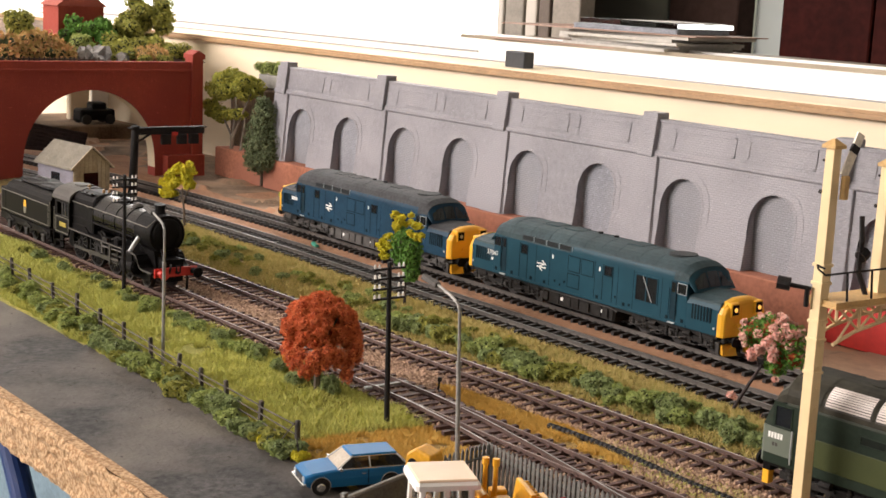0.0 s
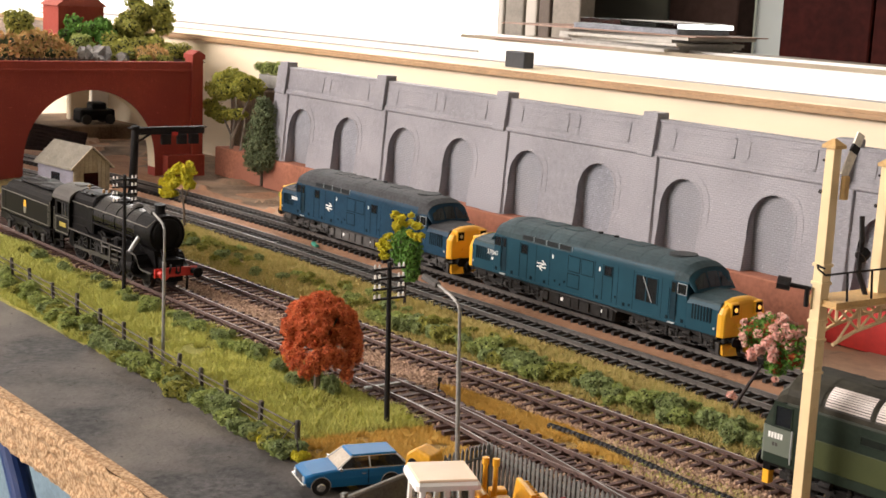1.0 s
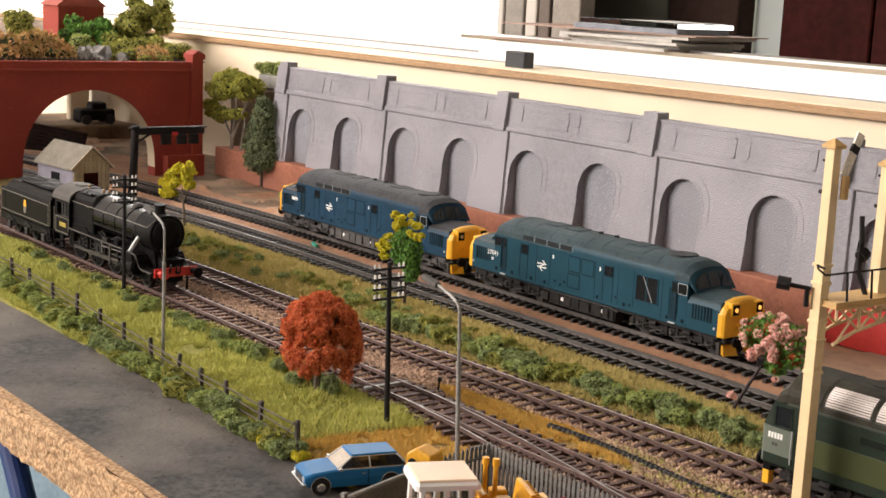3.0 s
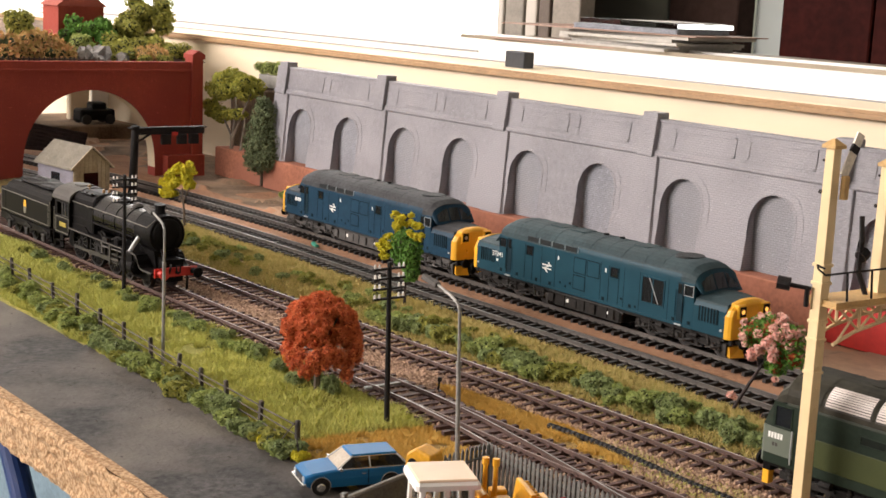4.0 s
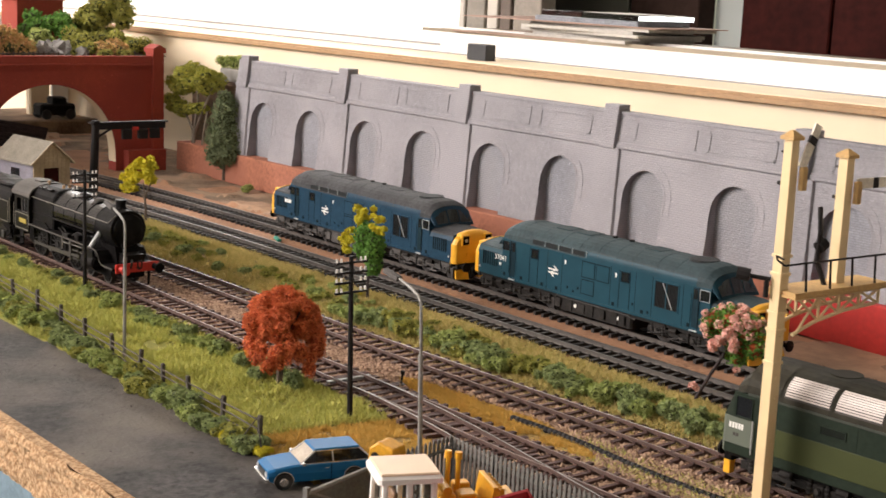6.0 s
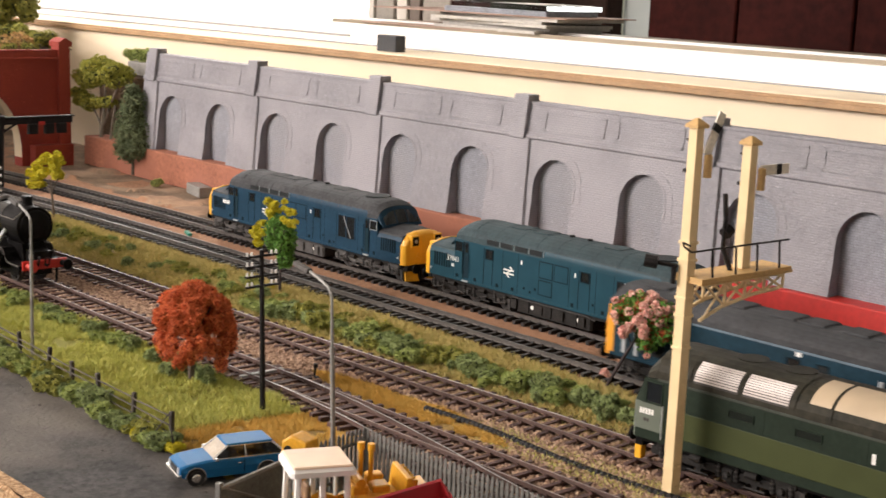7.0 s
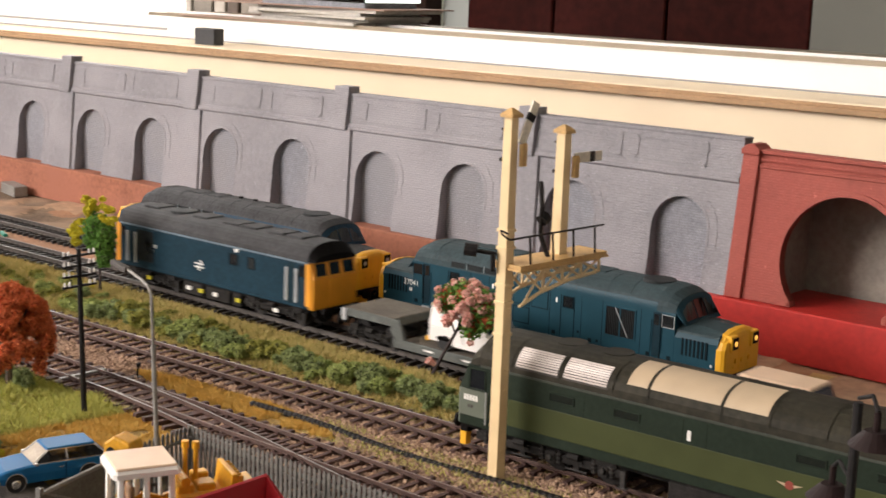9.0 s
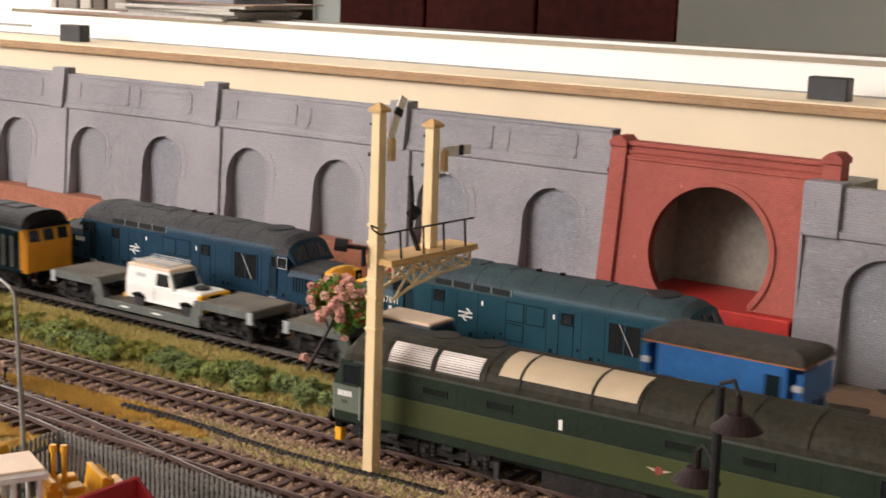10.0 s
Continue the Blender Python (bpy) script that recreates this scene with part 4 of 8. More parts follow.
        for x in (-58, 19):
            inset(L, "side_window", x, x + 5.4, 31, 36, y, DARKGLASS, SEAM, .6)
        for x in (-60, -52.5, 17, 25.5):
            part("door_seam", MB().box(x, x + .35, min(y, y + sd * .12), max(y, y + sd * .12), 15, 37), SEAM, L)
        for x, z in ((-28, 33.5), (14.5, 33.5)):
            bars(L, x, y + (0 if sd > 0 else -.1), z, 1.6, 2.4, 1)
        for x, z in ((-26, 18), (-21, 16.5), (28, 18.5), (40, 16), (-17, 19)):
            part("latch", MB().box(x, x + 1.2, min(y, y + sd * .25), max(y, y + sd * .25), z, z + 1.3), SEAM, L)
        for x in (-44, -31, 10, 30, 43, 66):
            part("panel_seam", MB().box(x, x + .25, min(y, y + sd * .07), max(y, y + sd * .07), 14.4, 38), SEAM, L)
        for x in (-84, -68, -49, -36, 12, 35, 70, 82):
            part("body_step", MB().cbox(x, x + 2.2, min(y, y + sd * .3), max(y, y + sd * .3), 15.2, 17.2, .15), SEAM, L)
        part("side_rail", MB().box(-86, 86, min(y, y + sd * .35), max(y, y + sd * .35), 13, 14.2), blue, L)
    arrow_symbol(L, -38.5, -w - .12, 26, 5.4)
    if number:
        text_part(L, number, -87, -w - .1, 25.6, 4.6)
        bars(L, -87, -w - .12, 21.8, 2.2, 1.8, 2)
    else:
        bars(L, -88, -w - .12, 25.6, 9, 2.6, 5)
    # underframe
    tank = part("fuel_tank", MB().cbox(-33, 27, -16, 16, 3.5, 12.8, 1.2), under_m, L)
    for x in (-26, -8, 12):
        part("tank_rib", MB().box(x - 4, x + 4, -16.6, 16.6, 4.5, 11), under_m, tank)
    for x in (-19, 17.5):
        part("gauge", MB().cyl((x, -16.2, 8), (x, -16.8, 8), 1.2, n=10), WHITE, tank)
    for sd in (-1, 1):
        for x, l in ((-34, 5), (-14, 7), (3, 6), (20, 5)):
            part("tank_box", MB().cbox(x - l / 2, x + l / 2, min(sd * 16.4, sd * 17.2), max(sd * 16.4, sd * 17.2), 5, 10.4, .3), under_m, tank)
        part("air_pipe", MB().tube([(-36, sd * 16.6, 12), (-30, sd * 17, 11.6), (24, sd * 17, 11.6), (30, sd * 16.4, 10)], .4, 5), UNDER_G, L)
        for x in (-96, -52, 52, 96):
            part("sand_pipe", MB().tube([(x, sd * 15.6, 12.5), (x + 2, sd * 16.6, 8), (x + 4, sd * 13, 3.4)], .4, 5), UNDER_G, L)
        for x in (-100, -80, -62, -45, 46, 63, 81, 101):
            part("brake_rod", MB().cyl((x - 5, sd * 17, 5.2), (x + 5, sd * 17, 7.4), .35, n=5), UNDER_G, L)
    part("solebar", MB().box(-108, 108, -15.5, 15.5, 10.5, 13), UNDER, L)
    for x in (-74, 74):
        bogie(L, x, (-27, 0, 27), 7.3, 35, under_m, "diesels")
    buffers(L, (117.5, -117.5))
    return L


def locomotive_25(label):
    L = thing("diesel_locomotive", label, "locomotive")
    w, h = 17.6, 88
    part("body", MB().prism(side_profile(w, 12.5, 39), -h + 2, h - 2), BLUE_C, L, bevel=.5)
    part("roof", MB().prism(roof_arc(w, 38.6, 48.6), -h + 4, h - 4), ROOF_B, L)
    part("roof_fan", MB().cyl((-42, 0, 47.6), (-42, 0, 49.2), 8.5, 8, n=24), GRILLE, L)
    for x in (-66, -20, 8, 24, 46, 62):
        part("roof_hatch", MB().cbox(x - 7, x + 7, -7, 7, 46.5, 49.2, .6), ROOF_B, L)
    for s in (-1, 1):
        ring = lambda x, k, zb, zt: [(s * x, y, z) for y, z in ((-w * k, zb), (-w * k, zt), (w * k, zt), (w * k, zb))]
        part("cab_end", MB().loft([ring(h - 2.2, 1.0, 12, 30), ring(h + .6, .95, 12, 29.6)]), ORANGE_Y, L, "deep yellow cab front", bevel=.5)
        part("cab_end_upper", MB().loft([ring(h - 2.2, 1.0, 29.6, 39), [(s * q, y, z) for q, y, z in ((h + .6, -w * .95, 29.7), (h - 1.6, -w * .9, 39), (h - 1.6, w * .9, 39), (h + .6, w * .95, 29.7))]]), ORANGE_Y, L)
        arc = roof_arc(w - .2, 38.8, 48.4, 12)
        part("cab_dome", MB().loft([[(s * (h - 4), y, z) for y, z in arc], [(s * (h + .2), y * .92, 38.6 + (z - 38.6) * .38) for y, z in arc]]), ROOF_B if s < 0 else BLACK, L)
        for y in (-10.6, 0, 10.6):
            g = lambda z, yy: (s * (h + .75 - 2.2 * (z - 29.7) / 9.3), yy, z)
            part("windscreen", MB().add([g(30.8, y - 4), g(30.8, y + 4), g(37.6, y + 3.8), g(37.6, y - 3.8)], [(0, 1, 2, 3)]), DARKGLASS, L)
        part("gangway_plate", MB().box(*sorted((s * (h + .4), s * (h + 1.1))), -4.6, 4.6, 14, 29), ORANGE_Y, L, bevel=.2)
        part("buffer_beam", MB().cbox(*sorted((s * (h - 2), s * (h + 1.2))), -15, 15, 8.5, 12.4, .5), BLACK, L)
        for sd in (-1, 1):
            y = sd * w
            part("yellow_wrap", MB().box(*sorted((s * (h - 5.2), s * (h - 1.4))), min(y, y + sd * .1), max(y, y + sd * .1), 12.5, 38), ORANGE_Y if s * sd < 0 or s > 0 else ORANGE_Y, L)
            part("cab_door", MB().box(*sorted((s * 69, s * 74)), min(y, y + sd * .1), max(y, y + sd * .1), 14, 38), DOORBLUE, L)
            part("handrail", MB().cbox(*sorted((s * 66.6, s * 68.8)), min(y, y + sd * .8), max(y, y + sd * .8), 15, 34, .3).cbox(*sorted((s * 74.4, s * 76.8)), min(y, y + sd * .8), max(y, y + sd * .8), 15, 34, .3), SILVER, L, "pale grey handrails")
            inset(L, "cab_window", *sorted((s * 77.6, s * 82)), 30, 36.5, y, DARKGLASS, BLUE_C)
    for sd in (-1, 1):
        y = sd * w
        inset(L, "radiator_grille", -66, -50, 17, 36, y, GRILLE, BLUE_C, .6)
        inset(L, "side_window", 20, 26, 28, 34, y, DARKGLASS, SEAM, .5)
        inset(L, "side_window", 36, 41, 28, 34, y, GRILLE, SEAM, .5)
        bars(L, 26, y + (0 if sd > 0 else -.1), 37, 4, 3, 1)
        # cantrail strip in pale blue: the highlight along the roof edge is painted on
        part("cantrail_strip", MB().box(-h + 4, h - 4, min(y, y + sd * .25), max(y, y + sd * .25), 37.6, 38.6), mat("pale_blue_painted_highlight", (0.13, 0.19, 0.24), .5), L)
        part("side_rail", MB().box(-h + 3, h - 3, min(y, y + sd * .4), max(y, y + sd * .4), 12.5, 14), BLUE_C, L)
    bars(L, -52, -w - .12, 27.6, 10, 2.2, 5)
    bars(L, -52, -w - .12, 24.2, 5, 2.0, 2)
    arrow_symbol(L, -7.5, -w - .12, 22.6, 5.2)
    part("solebar", MB().box(-h + 3, h - 3, -15, 15, 10, 12.5), BLACK, L)
    for x0, x1 in ((-24, -6), (-4, 18), (20, 28)):
        part("battery_box", MB().cbox(x0, x1, -16, 16, 3.5, 11, .8), UNDER, L)
    for x, c in ((-20, WHITE), (-9, LEAF_Y), (4, WHITE), (24, LEAF_Y), (-58, LEAF_Y), (56, WHITE)):
        part("data_plate", MB().box(x, x + 4, -16.9, -16.2, 6, 8.2), c, L)
    for x in (-55, 55):
        bogie(L, x, (-17, 17), 7.0, 25, UNDER, "train")
    buffers(L, (93, -93))
    return L


def locomotive_47(label):
    L = thing("diesel_locomotive", label, "locomotive")
    w, h = 17.8, 121
    part("body_side", MB().prism(side_profile(w, 12.2, 16.2), -h, h), GREEN_D, L)
    part("stripe_side", MB().prism(side_profile(w + .02, 16.2, 27.5), -h + 14, h), GREEN_L, L, "lighter olive green side band", bevel=.2)
    part("stripe_side_end", MB().prism(side_profile(w + .02, 16.2, 27.5), -h, -h + 14), mat("grey_green_cab_paint", (0.11, 0.13, 0.10), .5, 0, .1, 50), L)
    part("upper_side", MB().prism(side_profile(w, 27.5, 38.2), -h + 3.4, h - 3.4), GREEN_D, L)
    part("cantrail_strip", MB().prism(side_profile(w + .25, 38, 39), -h + 10, h - 10), mat("grey_green_cantrail", (0.060, 0.068, 0.056), .5, spec=.2), L)
    part("roof", MB().prism(roof_arc(w, 38.8, 51), -h + 9, h - 9), ROOF_47, L)

    def panel(name, x0, x1, a0, a1, m, lift):
        arc = roof_arc(w + lift, 38.8, 51 + lift, 40)
        arc = arc[int(a0 * 40):int(a1 * 40) + 1]
        n = len(arc)
        return part(name, MB().add([(x, y, z) for x in (x0, x1) for y, z in arc], [(i, i + 1, n + i + 1, n + i) for i in range(n - 1)]), m, L)

    for x0 in (-94, -71):
        panel("radiator_backing", x0, x0 + 21, .07, .30, GREY_CAB, .1)
        for k in range(9):
            a = .072 + k * .0255
            arc = [roof_arc(w + d, 38.8, 51 + d, 400)[int(q * 400)] for q, d in ((a, .25), (a + .017, .5), (a + .017, .1))]
            part("louvre_slat", MB().prism(arc, x0 + .4, x0 + 20.6), LOUVRE, L)
    for x0, x1 in ((-42, -33), (-31.6, -2), (-.6, 17)):
        panel("translucent_panel", x0, x1, .17, .52, CREAM_ROOF, .25)
    for x in (-96, -72.3, -48, -32.3, -1.3, 18, 40, 60, 82):
        panel("roof_rib", x - .4, x + .4, .05, .95, ROOF_47, .35)
    for x in (-80, -58):
        part("roof_fan", MB().cyl((x, 3, 50.2), (x, 3, 51.15), 6.5, n=24), ROOF_47, L)
    for s in (-1, 1):
        lo = lambda x, k, zb, zt: [(s * x, y, z) for y, z in ((-w * k, zb), (-w * k, zt), (w * k, zt), (w * k, zb))]
        part("cab_front", MB().loft([lo(h - .2, 1, 12, 27.5), lo(h + 1.8, .93, 12, 27.2)]), mat("grey_green_cab_paint", (0.11, 0.13, 0.10)), L, bevel=.4)
        arc = roof_arc(w - .1, 38.8, 50.8, 12)
        part("cab_brow", MB().loft([[(s * (h - 9), y, z) for y, z in arc], [(s * (h - 4), y * .95, 37.5 + (z - 38.8) * .6) for y, z in arc]]), ROOF_47, L)
        part("windscreen_frame", MB().loft([lo(h - 3.4, 1, 27.4, 38.4), [(s * q, y, z) for q, y, z in ((h + 1.6, -w * .93, 27.4), (h - 3, -w * .92, 38.4), (h - 3, w * .92, 38.4), (h + 1.6, w * .93, 27.4))]]), GREEN_D, L)
        for y0 in (-15, .8):
            g = lambda z, yy: (s * (h + 1.75 - 4.6 * (z - 27.4) / 11), yy, z)
            part("windscreen", MB().add([g(28.6, y0), g(28.6, y0 + 14.2), g(37.2, y0 + 13.8), g(37.2, y0 + .4)], [(0, 1, 2, 3)]), DARKGLASS, L)
        part("buffer_beam", MB().cbox(*sorted((s * (h - 2), s * (h + 2.2))), -14.5, 14.5, 7.5, 12, .5), BLACK, L)
        part("warning_strip", MB().cbox(*sorted((s * (h - 1), s * (h + 2.4))), -14, -10.5, 1.5, 8, .3), YELLOW, L)
        for sd in (-1, 1):
            y = sd * w
            inset(L, "cab_window", *sorted((s * (h - 12.5), s * (h - 5))), 28.5, 36.6, y, DARKGLASS, GREEN_D, .4)
            part("cab_door", MB().box(*sorted((s * (h - 20), s * (h - 14.6))), min(y, y + sd * .1), max(y, y + sd * .1), 13, 37), GREEN_D, L)
            part("handrail", MB().cyl((s * (h - 13.7), y + sd * .7, 14), (s * (h - 13.7), y + sd * .7, 28), .35, n=5).cyl((s * (h - 21), y + sd * .7, 14), (s * (h - 21), y + sd * .7, 28), .35, n=5), SILVER, L)
            part("lamp", MB().cyl((s * (h + 1), sd * 13, 24), (s * (h + 2.6), sd * 13, 24), 1.0, n=8), WHITE, L)
    for sd in (-1, 1):
        y = sd * w
        for x in (-76, -46, 30, 60):
            inset(L, "side_grille", x, x + 11, 31.4, 34.2, y, GRILLE_G, GREEN_D, .4)
        bars(L, -13, y + (0 if sd > 0 else -.1), 31, 2.2, 4, 1)
        for x in (-98, -60, -16, -6, 44, 88):
            part("door_seam", MB().box(x, x + .2, min(y, y + sd * .05), max(y, y + sd * .05), 28, 37), GRILLE_G, L)
    bars(L, -h + 5.6, -w - .12, 24, 7.4, 2.4, 5)
    bars(L, -h + 5.6, -w - .12, 20.4, 3, 1.4, 2, GREY_CAB)
    em = part("crest", MB().cyl((28, -w - .05, 22), (28, -w - .2, 22), 1.7, n=16), CRESTRED, L, "round red and cream crest")
    part("crest_wings", MB().prism([(22.8, 22.6), (26, 21.4), (30, 21.4), (33.2, 22.6), (30, 22.5), (26, 22.5)], -w - .12, -w - .02, "y"), CREAM_ROOF, em)
    part("solebar", MB().box(-h + 2, h - 2, -15, 15, 10, 12.3), BLACK, L)
    part("fuel_tank", MB().cbox(-22, 24, -16, 16, 3.5, 11.5, 1.2), UNDER, L)
    for x in (-78, 78):
        bogie(L, x, (-26, 2, 27), 7.3, 36, UNDER, None)
    buffers(L, (125.5, -125.5))
    return L


def steam_wheel(parent, x, s, r, spokes, name, rim_m, spoke_m):
    """A spoked wheel: tread with flange, boss, and each spoke a piece."""
    n = 32
    wb = MB()
    ring = lambda q, y: [(q * math.cos(6.2832 * i / n), y, q * math.sin(6.2832 * i / n)) for i in range(n)]
    rings = [ring(r + .7, s * 6.9), ring(r + .7, s * 7.5), ring(r, s * 7.6), ring(r, s * 9.6), ring(r - 1.0, s * 9.6), ring(r - 1.3, s * 8.0), ring(r - 1.0, s * 6.9), ring(r + .7, s * 6.9)]
    wb.loft(rings, cap=False)
    ob = part(name, wb, rim_m, parent, at=mm(x, 0, r))
    part("boss", MB().cyl((0, s * 7.2, 0), (0, s * 10.1, 0), r * .17, n=12), spoke_m, ob)
    sp = MB().loft([[(-.55, s * 8, r * .12), (.55, s * 8, r * .12), (.5, s * 9.3, r * .12), (-.5, s * 9.3, r * .12)], [(-.32, s * 8.1, r - 1), (.32, s * 8.1, r - 1), (.3, s * 9, r - 1), (-.3, s * 9, r - 1)]]).mesh("spoke")
    sp.materials.append(spoke_m)
    for i in range(spokes):
        part("spoke", sp, spoke_m, ob, at=Matrix.Rotation(6.2832 * i / spokes, 4, "Y"))
    return ob


def steam_engine(label):
    """Front buffer beam at x = 0; the engine runs back to the cab at x = -150, the tender behind it."""
    L = thing("steam_locomotive", label, "steam locomotive")
    circ = lambda x, zc, r, n=32: [(x, r * math.sin(6.2832 * i / n), zc + r * math.cos(6.2832 * i / n)) for i in range(n)]
    part("smokebox", MB().loft([circ(-11, 34.6, 11.6), circ(-11.4, 34.6, 12.1), circ(-33, 34.6, 12.1)]), BLACK, L, "sooty black smokebox")
    part("boiler", MB().loft([circ(-33, 34.6, 11.5), circ(-60, 34.7, 11.7), circ(-94, 35.0, 12.9)]), BOILER, L, smooth=False)
    # square-shouldered firebox
    fb = lambda x, w, zt, k: [(x, y, z) for y, z in ((-w, 22), (-w, zt - 9), (-w + .6, zt - 4.5), (-w + 2.6, zt - 1.6), (-w + 6, zt), (-4, zt + k), (4, zt + k), (w - 6, zt), (w - 2.6, zt - 1.6), (w - .6, zt - 4.5), (w, zt - 9), (w, 22))]
    part("firebox", MB().loft([fb(-93.6, 12.2, 46.6, .8), fb(-95, 13.0, 47.6, .8), fb(-126, 13.6, 47.2, .7)]), BLACK, L, bevel=.4)
    part("smokebox_door", MB().loft([circ(-11, 34.6, 10.3), circ(-10, 34.6, 9.8), circ(-8.6, 34.6, 7), circ(-8.0, 34.6, 3)]), BLACK, L)
    for z in (30.5, 38.7):
        part("hinge_strap", MB().box(-9.9, -9.3, -6.5, 6.5, z - .5, z + .5), BLACK, L)
    part("number_plate", MB().box(-9.4, -9.1, -3.2, 3.2, 40.0, 41.6), IRON, L)
    m = MB()
    for i in range(5):
        m.box(-9.1, -9.0, -2.7 + i * 1.15, -1.9 + i * 1.15, 40.3, 41.3)
    part("marking", m, WHITE, L)
    for x, r in ((-33, 12.25), (-48, 11.95), (-63, 12.15), (-79, 12.65), (-94, 13.2)):
        part("boiler_band", MB().cyl((x, 0, 34.8), (x - .9, 0, 34.8), r, n=32), BLACK if x == -33 else BOILER, L)
    part("chimney", MB().cyl((-21.5, 0, 45.6), (-21.5, 0, 47.4), 4.6, 3.3, n=18).cyl((-21.5, 0, 47.4), (-21.5, 0, 51.2), 3.2, 3.1, n=18).cyl((-21.5, 0, 51), (-21.5, 0, 52.2), 3.8, 3.6, n=18), BLACK, L)
    part("steam_dome", MB().lump((-72, 0, 46.4), (6, 4.8, 3.4), 0, 1, 16, 8), BOILER, L, smooth=True)
    part("top_feed", MB().lump((-52, 0, 46), (3.6, 4.6, 2.8), 0, 2, 14, 6).cyl((-52, -4, 46), (-52, -11.4, 39), .55, n=6).cyl((-52, 4, 46), (-52, 11.4, 39), .55, n=6), GREY_CAB, L, "dusty grey top feed with pipes")
    for y in (-2, 2):
        part("safety_valve", MB().cyl((-101, y, 47.6), (-101, y, 50.6), 1.2, .9, n=10), BRASS, L)
    part("whistle", MB().cyl((-122, -3, 47.6), (-122, -3, 51), .5, n=6).cyl((-122, -4.4, 50), (-122, -1.6, 50), .45, n=6), BRASS, L)
    part("washout_strip", MB().box(-120, -100, -11.6, -8.4, 46.9, 47.5), BLACK, L)
    for k in range(3):
        part("washout_plug", MB().cyl((-102 - k * 8, -9.8, 47.4), (-102 - k * 8, -10.2, 48.2), .9, n=8), GREY_CAB, L)
    for s in (-1, 1):
        hr = part("handrail", MB().tube([(-12, s * 8, 44.2), (-14, s * 12.6, 39.4), (-60, s * 13.0, 39.8), (-124, s * 14.6, 40.2)], .32, 5), LINING, L)
        for x, y in ((-24, 12.2), (-40, 12.1), (-58, 12.4), (-76, 13), (-100, 13.8)):
            part("rail_knob", MB().cyl((x, s * (y - 1.6), 38.6), (x, s * (y + .9), 39.7), .4, n=6), LINING, hr)
        edge_y = s * 16.4
        # running plate with its curved drop to the front
        prof = [(-126, 21.6), (-28, 21.6), (-22.5, 20.8), (-19.5, 18.2), (-18.2, 15.4), (-15.4, 13.6), (-11, 13.2), (0, 13.2)]
        lo = [(x, z - 1.0) for x, z in reversed(prof)]
        part("running_plate", MB().prism(prof + lo, min(s * 6, edge_y), max(s * 6, edge_y), "y"), BLACK, L)
        part("plate_edge", MB().prism([(x, z + .25) for x, z in prof] + [(x, z - .7) for x, z in reversed(prof)], edge_y - .2, edge_y + .2, "y"), GREY_CAB, L, "dusty edge of the running plate")
        part("splasher", MB().prism([(-126, 21.6), (-126, 24.6), (-118, 25.6), (-105, 25.4), (-98, 21.6)], s * 12.4 - 1.6, s * 12.4 + 1.6, "y"), BLACK, L)
        part("cylinder", MB().cyl((-24, s * 13.8, 12.6), (-41, s * 13.8, 11.8), 4.9, n=20).cyl((-23, s * 13.8, 12.7), (-24, s * 13.8, 12.6), 3.4, 4.4, n=16).box(-40, -25, min(s * 9, s * 17.6), max(s * 9, s * 17.6), 12, 20.6), BLACK, L, bevel=.3)
        part("valve_chest", MB().cyl((-22, s * 14, 18.6), (-42, s * 14, 18.2), 2.5, n=14), BLACK, L)
        part("steam_pipe", MB().cyl((-33, s * 15.0, 21.4), (-27, s * 11.4, 31.5), 1.5, n=10), SILVER, L, "bare pale steam pipe")
        part("slide_bar", MB().box(-62, -41, s * 13.8 - .6, s * 13.8 + .6, 14.1, 15).box(-62, -41, s * 13.8 - .6, s * 13.8 + .6, 9, 9.8).box(-63.5, -61.5, min(s * 9, s * 15.4), max(s * 9, s * 15.4), 8, 21), RODS, L)
        part("connecting_rod", MB().prism([(-95, 8.6), (-95, 11.2), (-50, 12.8), (-50, 11.2)], s * 14.6 - .45, s * 14.6 + .45, "y").cyl((-94, s * 14, 9.8), (-94, s * 15.2, 9.8), 1.9, n=12), RODS, L)
        part("coupling_rod", MB().box(-124, -60, s * 12.6 - .45, s * 12.6 + .45, 8.4, 10.2).cyl((-62, s * 12, 9.3), (-62, s * 13.2, 9.3), 1.6, n=12).cyl((-122, s * 12, 9.3), (-122, s * 13.2, 9.3), 1.6, n=12), RODS, L)
        part("expansion_link", MB().prism([(-78, 12), (-75.4, 13), (-74.6, 17.4), (-76, 21), (-78.2, 20.4), (-77.2, 16.5)], s * 14.2 - .4, s * 14.2 + .4, "y"), RODS, L)
        part("radius_rod", MB().cyl((-76, s * 14.4, 17.4), (-44, s * 14.4, 18.4), .5, n=5).cyl((-76, s * 15.2, 12.2), (-93, s * 15.2, 11.4), .45, n=5).cyl((-52, s * 14.6, 19), (-52, s * 14.8, 8), .5, n=5), RODS, L)
        part("ejector_pipe", MB().cyl((-34, s * 12.5, 30), (-125, s * 13.8, 30), .55, n=6) if s < 0 else MB().cyl((-60, 13, 27), (-125, 14, 27), .5, n=6), BLACK, L)
        part("sand_box", MB().cbox(-58, -52, min(s * 10.5, s * 14.5), max(s * 10.5, s * 14.5), 21.6, 25, .4), BLACK, L)
        part("mud_door", MB().cbox(-74, -66, min(s * 12.6, s * 15.6), max(s * 12.6, s * 15.6), 21.6, 24, .3), UNDER, L)
        # cab side with cut-out windows, curved lower front edge
        cs_ = MB()
